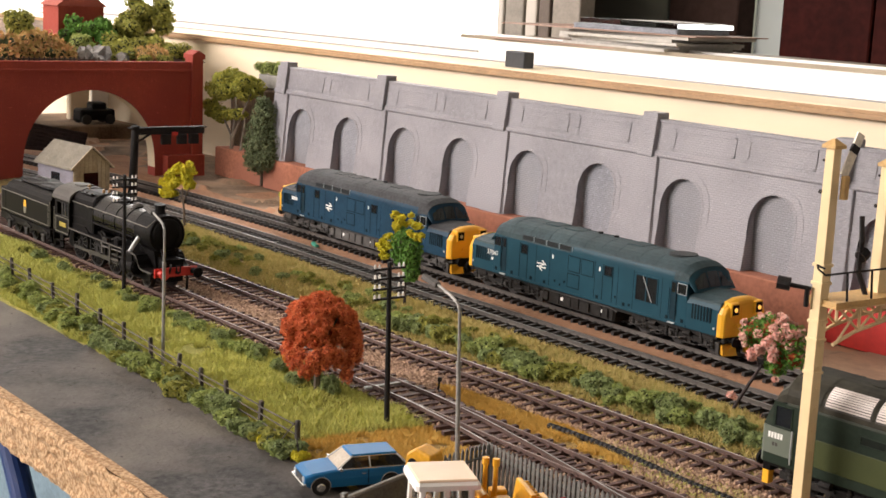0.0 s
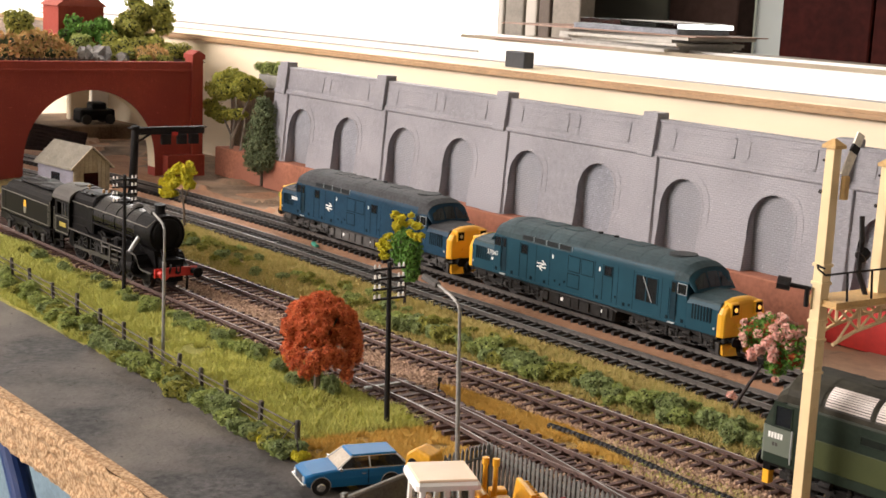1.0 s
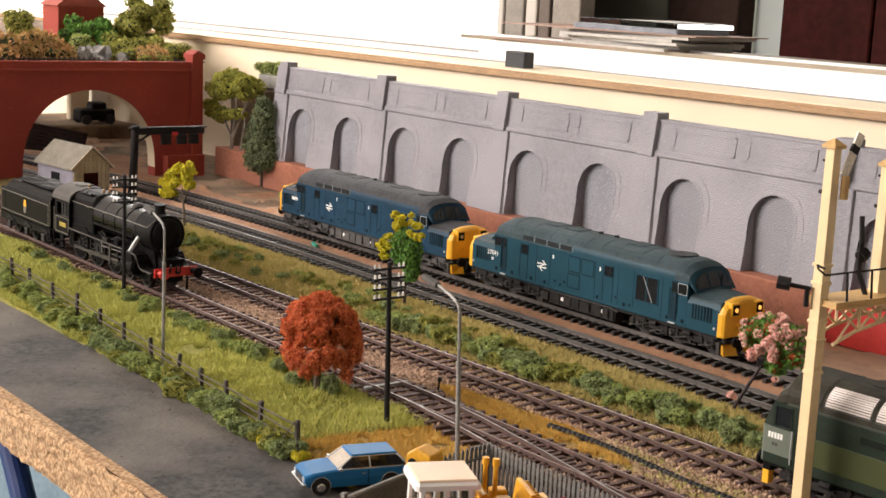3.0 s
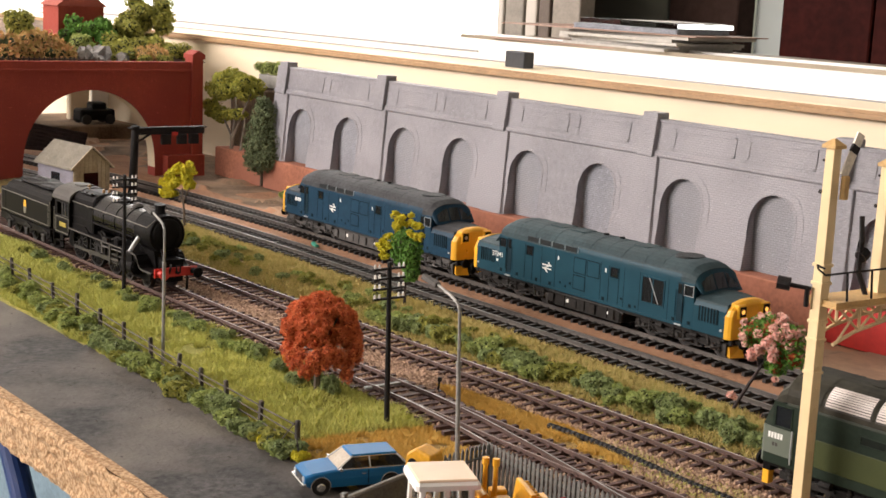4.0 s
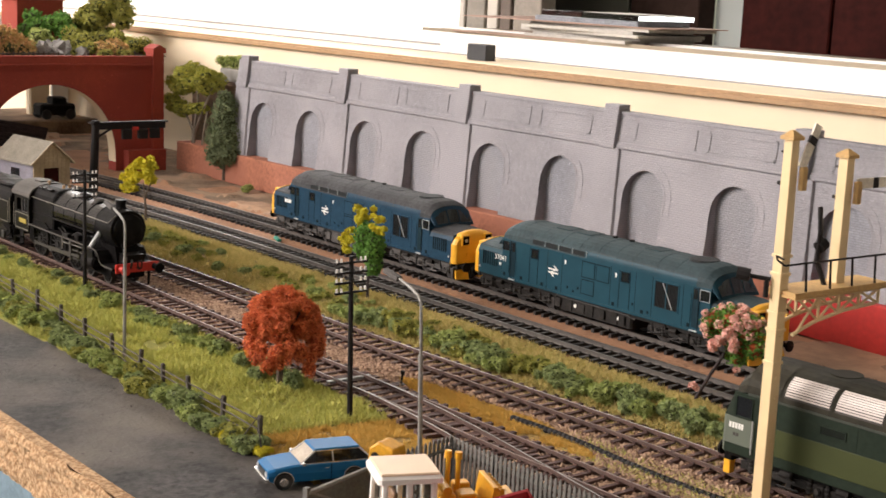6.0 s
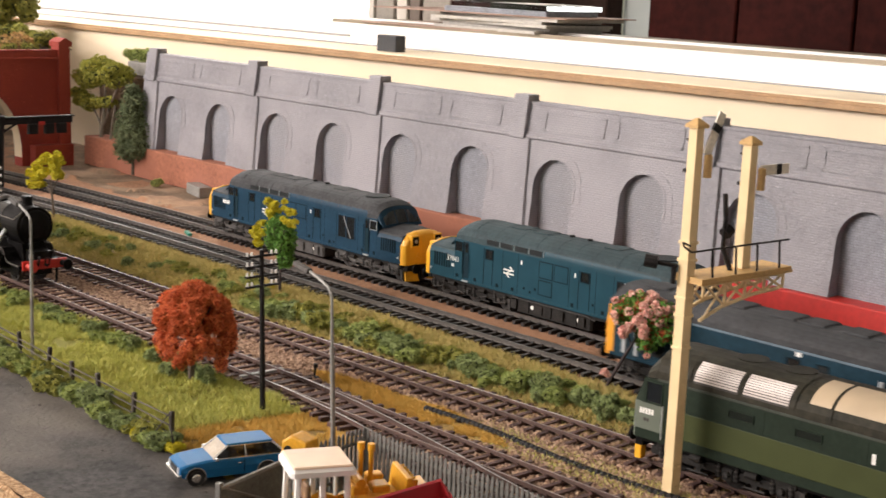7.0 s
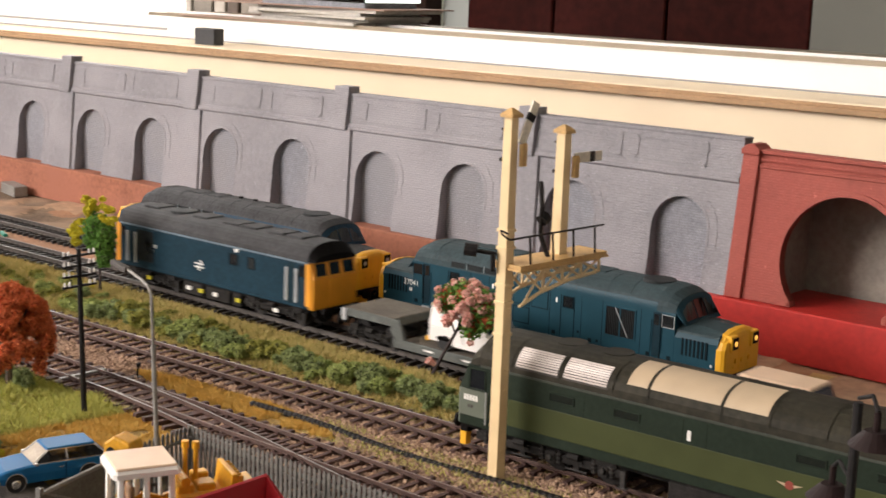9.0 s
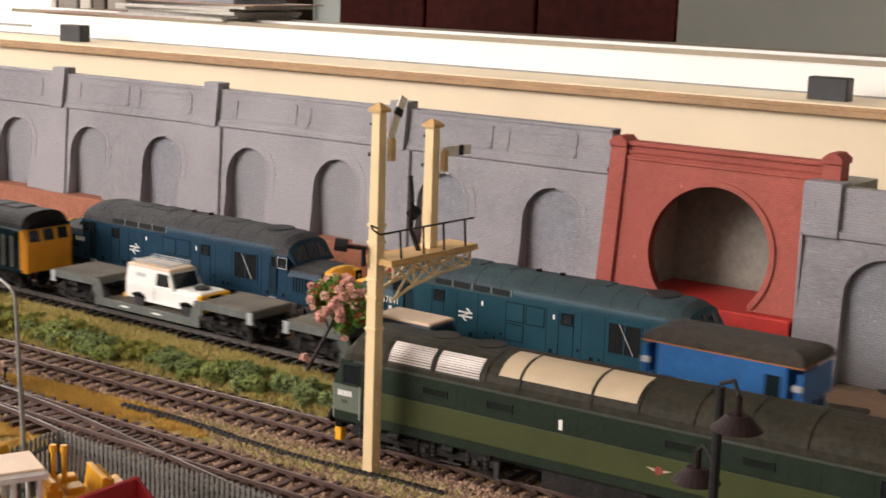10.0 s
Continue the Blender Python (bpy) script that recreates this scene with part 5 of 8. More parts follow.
        for q in ([(-149, 15), (-127, 15), (-125.6, 17), (-125, 20), (-125, 28.5), (-149, 28.5)], [(-149, 28.5), (-145.4, 28.5), (-145.4, 37), (-149, 37)], [(-138.4, 28.5), (-136.4, 28.5), (-136.4, 37), (-138.4, 37)],
                  [(-127.6, 28.5), (-125, 28.5), (-125, 37), (-127.6, 37)], [(-149, 37), (-125, 37), (-125, 39.8), (-149, 39.8)]):
            cs_.prism(q, s * 15.9 - .4, s * 15.9 + .4, "y")
        part("cab_side", cs_, TENDER, L)
        part("side_window", MB().box(-136.4, -127.6, s * 15.7 - .15, s * 15.7 + .15, 28.5, 37), DARKGLASS, L)
        part("window_frame", MB().box(-136.9, -127.1, s * 16.2 - .2, s * 16.2 + .2, 28.1, 28.7).box(-136.9, -136.3, s * 16.2 - .2, s * 16.2 + .2, 28.5, 37.2).box(-132.3, -131.8, s * 16.2 - .2, s * 16.2 + .2, 28.5, 37.2), GREY_CAB, L)
        ln = MB()
        for a, b, c, d in ((-148, -127, 16.2, 16.8), (-148, -126, 26.6, 27.2), (-148, -147.4, 16.2, 27.2), (-126.6, -126, 18.4, 27.2)):
            ln.box(a, b, s * 16.35 - .12, s * 16.35 + .12, c, d)
        part("lining", ln, LINING, L)
        part("cab_handrail", MB().cyl((-150, s * 16.6, 17), (-150, s * 16.6, 33), .3, n=5), LINING, L)
        part("cab_step", MB().box(-148, -141, min(s * 13, s * 16.4), max(s * 13, s * 16.4), 4.4, 5.2).box(-147.5, -141.5, s * 13 - .4, s * 13 + .4, 5, 15).box(-148, -141, min(s * 13, s * 16.4), max(s * 13, s * 16.4), 9.4, 10), BLACK, L)
        part("guard_iron", MB().box(-1, 0, s * 8.6 - .6, s * 8.6 + .6, 1.4, 11), BLACK, L)
        part("lamp_iron", MB().box(-.6, -.2, s * 10 - .4, s * 10 + .4, 13.2, 16.5), BLACK, L)
        part("frame_stay", MB().cyl((-10, s * 5, 26), (-1, s * 6, 14), .5, n=6), BLACK, L)
    part("number_patch", MB().box(-141, -130, -16.6, -16.35, 20.6, 23.6), mat("dull_yellow_transfer", (.34, .26, .03), .6), L, "yellow number panel")
    part("saddle", MB().prism([(-7, 13), (7, 13), (8.6, 24.5), (-8.6, 24.5)], -32, -12, "x"), BLACK, L)
    arc = [(16.8 * math.cos(a), 39.4 + 9.2 * math.sin(a) ** .9) for a in [math.pi * i / 14 for i in range(15)]]
    part("cab_roof", MB().prism(arc + [(y * .95, z - 1) for y, z in reversed(arc)], -153, -124), GREY_CAB, L, "dusty grey-brown cab roof")
    part("roof_vent", MB().cbox(-142, -132, -5, 5, 47.6, 49.2, .3), GREY_CAB, L)
    part("cab_front", MB().prism([(-15.4, 21), (15.4, 21), (15.4, 40), (9, 46), (0, 48), (-9, 46), (-15.4, 40)], -126.4, -125.2, "x"), BLACK, L)
    part("buffer_beam", MB().cbox(0, 1.6, -14.6, 14.6, 10.4, 16.0, .3), RED, L, "red front buffer beam")
    for y in (-11.4, 11.4):
        part("buffer", MB().cyl((1.6, y, 13.2), (5.4, y, 13.2), 1.9, 1.5, n=12).cyl((5.4, y, 13.2), (8, y, 13.2), 1.0, n=10).cyl((8, y, 13.2), (8.8, y, 13.2), 3.1, n=18), RED if y < 0 else BLACK, L)
    part("coupling_hook", MB().cyl((1.6, 0, 13), (4.6, 0, 13), .9).tube([(4.2, -1.2, 13), (4.6, -1.4, 17.4), (4.6, 1.4, 17.4), (4.2, 1.2, 13)], .5, 6), IRON, L)
    part("vacuum_pipe", MB().tube([(.8, -4.6, 12), (2.4, -4.6, 15), (2.6, -4.4, 18.5), (3.6, -4.2, 17)], .7, 6), IRON, L)
    part("main_frame", MB().box(-149, -1, -6, 6, 6.5, 20.6), BLACK, L)
    for x, r, k, nm in ((-20, 6.5, 10, "leading_wheel"), (-45, 6.5, 10, "leading_wheel"), (-66, 12, 18, "driving_wheel"), (-94, 12, 18, "driving_wheel"), (-122, 12, 18, "driving_wheel")):
        for s in (-1, 1):
            steam_wheel(L, x, s, r, k, nm, RODS if r < 8 else UNDER, UNDER)
    part("bogie_frame", MB().box(-52, -13, -10.6, -10, 5, 9).box(-52, -13, 10, 10.6, 5, 9).box(-36, -28, -10.4, 10.4, 4.6, 10), BLACK, L)
    # tender with inward-curved upper sides
    T = thing("tender", "lined black tender with a coal load and pale crest", "tender")
    prof = [(-15.8, 15), (-15.8, 31.6), (-15.2, 34.4), (-13.6, 36.8), (-11, 38.4), (-9.4, 38.8), (9.4, 38.8), (11, 38.4), (13.6, 36.8), (15.2, 34.4), (15.8, 31.6), (15.8, 15)]
    part("tank", MB().prism(prof, -240, -157), TENDER, T, bevel=.4)
    part("rear_tank", MB().prism([(y, min(z, 33)) for y, z in prof], -250, -240), TENDER, T, bevel=.4)
    part("curved_side", MB().prism([(-15.2, 34.3), (-13.6, 37.2), (-10.8, 39.3), (-10.4, 38.8), (-13.2, 36.8), (-14.8, 34)], -238, -158), TENDER, T, "curved upper tender side")
    part("coal_load", MB().lump((-196, 0, 39), (40, 10.4, 4.4), .3, 5, 30, 10), BLACK, T)
    part("fire_screen", MB().prism([(-13.6, 36), (13.6, 36), (11, 43), (-11, 43)], -158, -157, "x"), BLACK, T)
    for s in (-1, 1):
        ln = MB()
        for a, b, c, d in ((-248, -159, 16.6, 17.2), (-248, -159, 31, 31.6), (-248, -247.4, 16.6, 31.6), (-159.6, -159, 16.6, 31.6)):
            ln.box(a, b, s * 15.95 - .12, s * 15.95 + .12, c, d)
        part("lining", ln, LINING, T)
        part("handrail", MB().cyl((-156.4, s * 15.8, 17), (-156.4, s * 15.8, 34), .3, n=5), LINING, T)
        part("foot_step", MB().box(-163, -157, min(s * 13, s * 16), max(s * 13, s * 16), 4.6, 5.4).box(-162, -158, s * 13.4 - .4, s * 13.4 + .4, 5, 12), BLACK, T)
        part("outer_frame", MB().prism([(-250, 14), (-250, 10), (-244, 9), (-236, 6), (-228, 6), (-221, 9), (-210, 9), (-203, 6), (-195, 6), (-188, 9), (-178, 9), (-172, 6), (-164, 6), (-158, 9), (-158, 14)], s * 14.4 - .6, s * 14.4 + .6, "y"), BLACK, T)
        for x in (-168, -199, -232):
            part("axle_box", MB().cbox(x - 2.4, x + 2.4, min(s * 14.6, s * 16.6), max(s * 14.6, s * 16.6), 4.6, 9.6, .4), UNDER_G, T)
            part("leaf_spring", MB().prism([(x - 7, 9.8), (x, 11.4), (x + 7, 9.8), (x + 7, 11.2), (x, 13.4), (x - 7, 11.2)], s * 15.2 - .7, s * 15.2 + .7, "y"), UNDER, T)
    cr = part("crest", MB().prism([(-204, 20.4), (-202, 19.2), (-200, 20.4), (-199, 24.4), (-205, 24.4)], -16.15, -15.85, "y"), LINING, T, "pale shield crest with a yellow top")
    part("crest_top", MB().prism([(-204.4, 24.4), (-199.6, 24.4), (-200.4, 29), (-203.6, 29)], -16.15, -15.85, "y"), YELLOW, cr)
    part("chassis", MB().cbox(-250, -156, -13, 13, 8, 15, .4), BLACK, T)
    for x in (-168, -199, -232):
        wheelset(T, x, 7.2, None)
    part("buffer_beam", MB().box(-252, -250, -15, 15, 9, 15), BLACK, T)
    return L, T


def well_wagon(label, deck_m):
    W = thing("well_wagon", label, "wagon", group="low wagons of the moving train")
    h = 80
    for s in (-1, 1):
        part("raised_deck", MB().cbox(*sorted((s * h, s * 42)), -16.8, 16.8, 14.6, 18.6, .4), WAGON, W)
        part("deck", MB().box(*sorted((s * (h - .8), s * 42.6)), -16, 16, 18.6, 19.0), deck_m, W)
        for sd in (-1, 1):
            y = sd * 16.6
            part("swan_neck", MB().prism([(s * 44, 18.5), (s * 44, 12), (s * 37, 4.8), (s * 33, 4.8), (s * 38, 18.5)], y - .7, y + .7, "y"), WAGON, W)
            part("end_plate", MB().box(*sorted((s * (h - 3), s * (h + .4))), y - .6, y + .6, 12, 18.4), SILVER, W)
        bogie(W, s * 60, (-11.5, 11.5), 6.2, 17, UNDER, "train", 13.5)
    part("well_floor", MB().box(-40, 40, -16, 16, 5.4, 7.0), deck_m, W)
    for sd in (-1, 1):
        y = sd * 16.6
        part("side_beam", MB().box(-42, 42, y - .7, y + .7, 4.0, 8.6), WAGON, W, bevel=.2)
        for x in (-20, 6):
            bars(W, x + 4, y + (sd * .75 if sd > 0 else -.85), 6.4, 9, 1.0, 1)
    buffers(W, (85, -85), 13)
    return W


def land_rover(label, side_m, roof_m, nose_m, rack):
    V = thing("off_road_vehicle", label, "vehicle", group="vehicles carried on wagons")
    V.scale = (1.0, 1.0, 0.9)
    w = 11.2
    part("body", MB().cbox(-29, 30, -w, w, 4.5, 13, .6), side_m, V)
    part("hardtop", MB().loft([[(x, y, 13) for x, y in ((-29, -w), (10, -w), (10, w), (-29, w))], [(x, y, 24.4) for x, y in ((-28.4, -w + 1.4), (5.4, -w + 1.4), (5.4, w - 1.4), (-28.4, w - 1.4))]]), side_m, V, bevel=.5)
    part("roof", MB().cbox(-28.8, 5.8, -w + 1.2, w - 1.2, 24.4, 25.9, .7), roof_m, V)
    part("bonnet", MB().cbox(10, 29.4, -w + 1.6, w - 1.6, 13, 15, .6), side_m, V)
    part("front_panel", MB().cbox(27.5, 31.2, -w, w, 5.5, 14, .5), nose_m, V)
    part("grille", MB().box(31.2, 31.4, -4.6, 4.6, 7.5, 13), BLACK, V)
    part("bumper", MB().cbox(30, 33, -w, w, 3.6, 5.8, .3), nose_m, V)
    part("rear_bumper", MB().cbox(-31, -28.6, -w, w, 3.6, 6, .3), nose_m, V)
    part("windscreen", MB().add([(9.9, -w + 1.6, 14), (9.9, w - 1.6, 14), (6.3, w - 2.2, 23.2), (6.3, -w + 2.2, 23.2)], [(0, 1, 2, 3)]), DARKGLASS, V)
    for s in (-1, 1):
        f = lambda z: s * (w + .06 - 1.4 * max(0, z - 13) / 11.4)
        part("door_window", MB().add([(-4.5, f(15), 15), (6.5, f(15), 15), (4.6, f(22.6), 22.6), (-4.5, f(22.6), 22.6)], [(0, 1, 2, 3)]), DARKGLASS, V)
        part("side_marking", MB().add([(-21, f(18.5), 18.5), (-13, f(18.5), 18.5), (-13, f(21), 21), (-21, f(21), 21)], [(0, 1, 2, 3)]), SILVER, V)
        part("door_seam", MB().box(-5.6, -5.2, min(s * w, s * w + s * .1), max(s * w, s * w + s * .1), 5.5, 13), GREY_CAB, V)
        part("sill", MB().box(-12, 16, s * w - .4, s * w + .3, 3.6, 4.8), side_m, V)
        for x in (-17.5, 20.5):
            part("wheel_arch", MB().cyl((x, s * (w - .3), 5.6), (x, s * (w + .12), 5.2), 4.9, n=18), BLACK, V)
            part("wheel", MB().cyl((x, s * (w - 3), 4.4), (x, s * (w + .4), 4.4), 4.4, n=18).cyl((x, s * (w + .4), 4.4), (x, s * (w + .6), 4.4), 2.4, n=12), RUBBER, V)
    part("spare_wheel", MB().cyl((21, 0, 15), (21, 0, 16.6), 4.6, n=18).cyl((21, 0, 16.6), (21, 0, 17), 2, n=12), RUBBER, V)
    if rack:
        r = MB()
        for y in (-7, -3.5, 0, 3.5, 7):
            r.cyl((-26, y, 27.6), (3, y, 27.6), .35, n=4)
        for x in (-26, -16, -6, 3):
            r.cyl((x, -8, 27.3), (x, 8, 27.3), .35, n=4)
            r.cyl((x, -7.4, 25.8), (x, -7.4, 28.6), .3, n=4).cyl((x, 7.4, 25.8), (x, 7.4, 28.6), .3, n=4)
        r.cyl((-26, -8, 28.6), (3, -8, 28.6), .35, n=4).cyl((-26, 8, 28.6), (3, 8, 28.6), .35, n=4)
        part("roof_rack", r, SILVER, V, "white tubular roof rack")
    return V


def spoil_wagon(label):
    W = thing("open_box_wagon", label, "wagon")
    h, w = 36.5, 16.6
    part("body", MB().loft([[(x, y, 14) for x, y in ((-h + 7, -w + 2), (h - 7, -w + 2), (h - 7, w - 2), (-h + 7, w - 2))], [(x, y, 24) for x, y in ((-h + 7, -w), (h - 7, -w), (h - 7, w), (-h + 7, w))], [(x, y, 45.6) for x, y in ((-h + 7, -w), (h - 7, -w), (h - 7, w), (-h + 7, w))]]), BOXBLUE, W, bevel=.4)
    part("top_rail", MB().box(-h, h, -w - .15, w + .15, 45.3, 45.9), mat("faded_orange_band", (.50, .16, .035), .6), W)
    heap = []
    for inset_, z in ((0, 45.9), (.6, 47.4), (3.0, 49.6), (7.0, 50.8), (12.0, 51.3)):
        heap.append([(sx * (h + .6 - inset_) + 1.2 * fbm(sx * 9 + u * 7, z, 5), u * (w + .3 - inset_ * .9), z + .8 * fbm(u * 20 + sx * 31, z, 6) * (z > 46)) for sx, us in ((-1, (1, .5, 0, -.5, -1)), (1, (-1, -.5, 0, .5, 1))) for u in us])
    part("load", MB().loft(heap), LOAD, W, "dark spoil heaped level with the rim")
    for s in (-1, 1):
        part("end_panel", MB().cbox(*sorted((s * (h - 1.5), s * (h - .2))), -w, w, 30, 43.4, .3), BOXBLUE, W)
        for sd in (-1, 1):
            part("end_strut", MB().cyl((s * (h - 1.5), sd * (w - 1), 43), (s * (h - 5), sd * (w - 1), 14), .9, n=6), BOXBLUE, W)
            part("lamp_bracket", MB().cbox(*sorted((s * (h - 7), s * (h - 2))), sd * w - 1, sd * w + 1, 22, 26, .3), SILVER, W)
            part("step", MB().cbox(*sorted((s * (h - 4), s * h)), sd * w - 1, sd * w + 1, 36, 38.5, .3), SILVER, W)
        part("buffer_beam", MB().box(*sorted((s * (h - 1.5), s * (h + 1))), -15, 15, 9, 14), BOXBLUE, W)
        wheelset(W, s * 20, 6.4, "train")
        part("axle_guard", MB().cbox(*sorted((s * 16, s * 24)), -13.4, 13.4, 5, 13, .4), UNDER, W)
    for sd in (-1, 1):
        for x in (-14, 9):
            bars(W, x + 3, sd * w + (.05 if sd > 0 else -.15), 30, 7, 3.4, 1)
        bars(W, 0, sd * w + (.05 if sd > 0 else -.15), 29.5, 6, 4.6, 1, SILVER)
        part("door_recess", MB().box(20, 27, sd * w - .1, sd * w + .1, 24, 41), SEAM, W)
    part("solebar", MB().cbox(-h, h, -13, 13, 10.5, 14.2, .4), UNDER, W)
    buffers(W, (h + 6, -h - 6), 13)
    return W


LOCO_A = locomotive_37("rail blue diesel locomotive with yellow ends and lit headcode lamps", BLUE, ROOF_A, UNDER, True, "37041")
LOCO_B = locomotive_37("faded blue diesel locomotive with grey roof and yellow ends", BLUE_B, ROOF_B, UNDER_B, False, "")
LOCO_C = locomotive_25("short dusty blue diesel with deep yellow cab ends hauling wagons")
WAGON_1 = well_wagon("olive grey well wagon carrying a white vehicle", DECK)
WAGON_2 = well_wagon("olive grey well wagon carrying a dark vehicle", DECK)
ROVER_1 = land_rover("white off-road vehicle with yellow nose and roof rack on the wagon", OFFWHITE, TAN_ROOF, YELLOW, True)
ROVER_2 = land_rover("navy off-road vehicle with pale tan roof on the wagon", NAVY, TAN_ROOF, NAVY, False)
SPOIL = spoil_wagon("bright blue open wagon heaped with dark spoil")
LOCO_D = locomotive_47("two-tone green diesel locomotive with white roof louvres standing still")
LOCO_D.matrix_basis = mm(385, -138.2, 0, 2.6)
ENGINE, TENDER_CAR = steam_engine("weathered black steam locomotive with red buffer beam standing still")
ENGINE.matrix_basis = mm(-168, -206.5, 0.2, 0.0)
TENDER_CAR.matrix_basis = mm(-171, -206.5, 0.2, 0.0)

# ---- foliage ----
def leaf_mesh(name, blobs, count, size, seed, material, core=None, zmin=None, flat=0.0):
    """A crown of many small bent leaves scattered over a cluster of lumps (x, y, z, r, squash), with cores inside whose
    dark colour paints the shade between the leaves.
    """
    rng = np.random.default_rng(seed)
    vol = np.array([b[3] ** 2 for b in blobs])
    pick = rng.choice(len(blobs), count, p=vol / vol.sum())
    d = rng.normal(size=(count, 3))
    d /= np.linalg.norm(d, axis=1)[:, None]
    bl = np.array(blobs)[pick]
    bump = np.array([noise.noise(Vector(v * 2.3) + Vector((i * 3.1, 0, 0))) for v, i in zip(d, pick)])
    rad = bl[:, 3] * (1 + .28 * bump) * (.80 + .28 * rng.random(count))
    c = bl[:, :3] + d * rad[:, None] * np.stack([np.ones(count), np.ones(count), bl[:, 4]], 1)
    if zmin is not None:
        c[:, 2] = np.maximum(c[:, 2], zmin + rng.random(count) * size)
    n = d + rng.normal(size=(count, 3)) * .8
    n /= np.linalg.norm(n, axis=1)[:, None]
    u = np.cross(n, rng.normal(size=(count, 3)))
    u /= np.linalg.norm(u, axis=1)[:, None]
    w = np.cross(n, u)
    s = (size * (.6 + .8 * rng.random(count)))[:, None]
    v = np.stack([c - u * s, c + w * s * .7 + n * s * .35, c + u * s, c - w * s * .7 + n * s * .35], 1).reshape(-1, 3) * S
    f = [(4 * i, 4 * i + 1, 4 * i + 2, 4 * i + 3) for i in range(count)]
    ids = [0] * count
    vs = [tuple(p) for p in v]
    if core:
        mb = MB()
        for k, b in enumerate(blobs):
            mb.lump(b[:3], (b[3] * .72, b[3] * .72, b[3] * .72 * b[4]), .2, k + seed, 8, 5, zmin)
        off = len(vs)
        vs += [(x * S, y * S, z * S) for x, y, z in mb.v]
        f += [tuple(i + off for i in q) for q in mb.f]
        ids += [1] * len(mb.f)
    me = bpy.data.meshes.new(name)
    me.from_pydata(vs, [], f)
    me.materials.append(material)
    if core:
        me.materials.append(core)
    me.polygons.foreach_set("material_index", ids)
    return me


def bush_meshes(tag, material, seeds, size):
    out = []
    for s in seeds:
        r = random.Random(s)
        blobs = [(r.uniform(-.55, .55) * size, r.uniform(-.45, .45) * size, r.uniform(.2, .72) * size, r.uniform(.17, .32) * size, .95) for _ in range(20)]
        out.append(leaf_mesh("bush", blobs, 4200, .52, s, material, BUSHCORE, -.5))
    return out


BUSH = {"mid": bush_meshes("mid", LEAF_M, (1, 2, 3), 9.0), "dark": bush_meshes("dark", LEAF_D, (4, 5, 6), 9.0), "olive": bush_meshes("olive", LEAF_O, (7, 8), 9.0), "yellow": bush_meshes("yellow", LEAF_Y, (9,), 6.0)}
BUSH_LABEL = {"mid": "mid-green foam bush in the grass", "dark": "dark green foam bush in the grass", "olive": "olive foam bush in the grass", "yellow": "yellow-green flowering tuft in the grass"}


def bush(kind, x, y, k=1.0, group="bushes along the line"):
    r = random.Random(round(x * 13 + y * 7))
    me = r.choice(BUSH[kind])
    ob = new("bush", me)
    ob.matrix_basis = mm(x, y, height(x, y) - .3, r.uniform(0, 360))
    ob.scale = (k * r.uniform(.9, 1.1), k * r.uniform(.9, 1.1), k * r.uniform(.8, 1.1))
    return tagged(ob, BUSH_LABEL[kind], "bush", group)


rb = random.Random(5)
# along the fence by the tarmac
for i in range(46):
    x = -262 + i * 8.6 + rb.uniform(-3, 3)
    y = float(np.interp(x, (-262, -120, 0, 130), (-283, -290, -297, -303))) + rb.uniform(-5, 3)
    bush(rb.choice(("mid", "mid", "dark", "olive")), x, y, rb.uniform(.75, 1.2), "bushes along the fence")
for i in range(6):
    bush("yellow", rb.uniform(100, 140), rb.uniform(-306, -296), rb.uniform(.7, 1.1), "bushes along the fence")
# at the foot of the verge beside the rusty line
for i in range(52):
    x = -70 + i * 6.2 + rb.uniform(-3, 3)
    bush(rb.choice(("mid", "dark", "dark", "olive")), x, track3_y(x) + 26 + rb.uniform(-4, 8), rb.uniform(.75, 1.25))
for i in range(16):
    x = -60 + i * 18 + rb.uniform(-6, 6)
    bush(rb.choice(("mid", "olive")), x, -104 + rb.uniform(-12, 8), rb.uniform(.5, .8))
for x, y, k, c in ((-330, -112, .9, "olive"), (-312, -118, .8, "dark"), (-290, -108, .7, "olive"), (-262, -122, .8, "dark"), (-240, -112, .6, "olive"), (-205, -128, .7, "dark"), (-182, -120, .6, "dark"), (-150, -112, .6, "olive"), (-128, -122, .7, "mid"), (-100, -118, .9, "mid"),
                   (-90, -104, 1.0, "olive"), (-72, -112, .8, "dark"), (-370, -105, .8, "olive"), (-400, -104, .8, "dark"), (-350, -128, .7, "olive"), (-108, -98, .7, "mid")):
    bush(c, x, y, k)
# between the lawn and the nearer rusty line
for x, y, k, c in ((-150, -232, 1.0, "mid"), (-140, -238, .8, "mid"), (-168, -236, .7, "dark"), (-90, -232, .7, "dark"), (-60, -234, .8, "dark"), (-40, -236, .7, "mid"), (-20, -232, .8, "dark"), (10, -236, .9, "dark"), (24, -231, .9, "dark"), (36, -243, .8, "dark"), (-230, -231, .7, "dark"), (-260, -232, .6, "olive"),
                   (-300, -234, .6, "mid"), (-340, -236, .7, "olive"), (60, -238, .7, "dark"), (48, -232, .8, "dark")):
    bush(c, x, y, k, "bushes beside the lawn")
bush("mid", -505, 76, .9)
for i in range(34):
    x = rb.uniform(-400, -50)
    bush(rb.choice(("olive", "olive", "mid", "dark")), x, rb.uniform(-130, -98), rb.uniform(.45, .85))
for i in range(26):
    x = rb.uniform(-330, 60)
    bush(rb.choice(("mid", "dark", "olive")), x, -234 + rb.uniform(-5, 4), rb.uniform(.45, .9), "bushes beside the lawn")
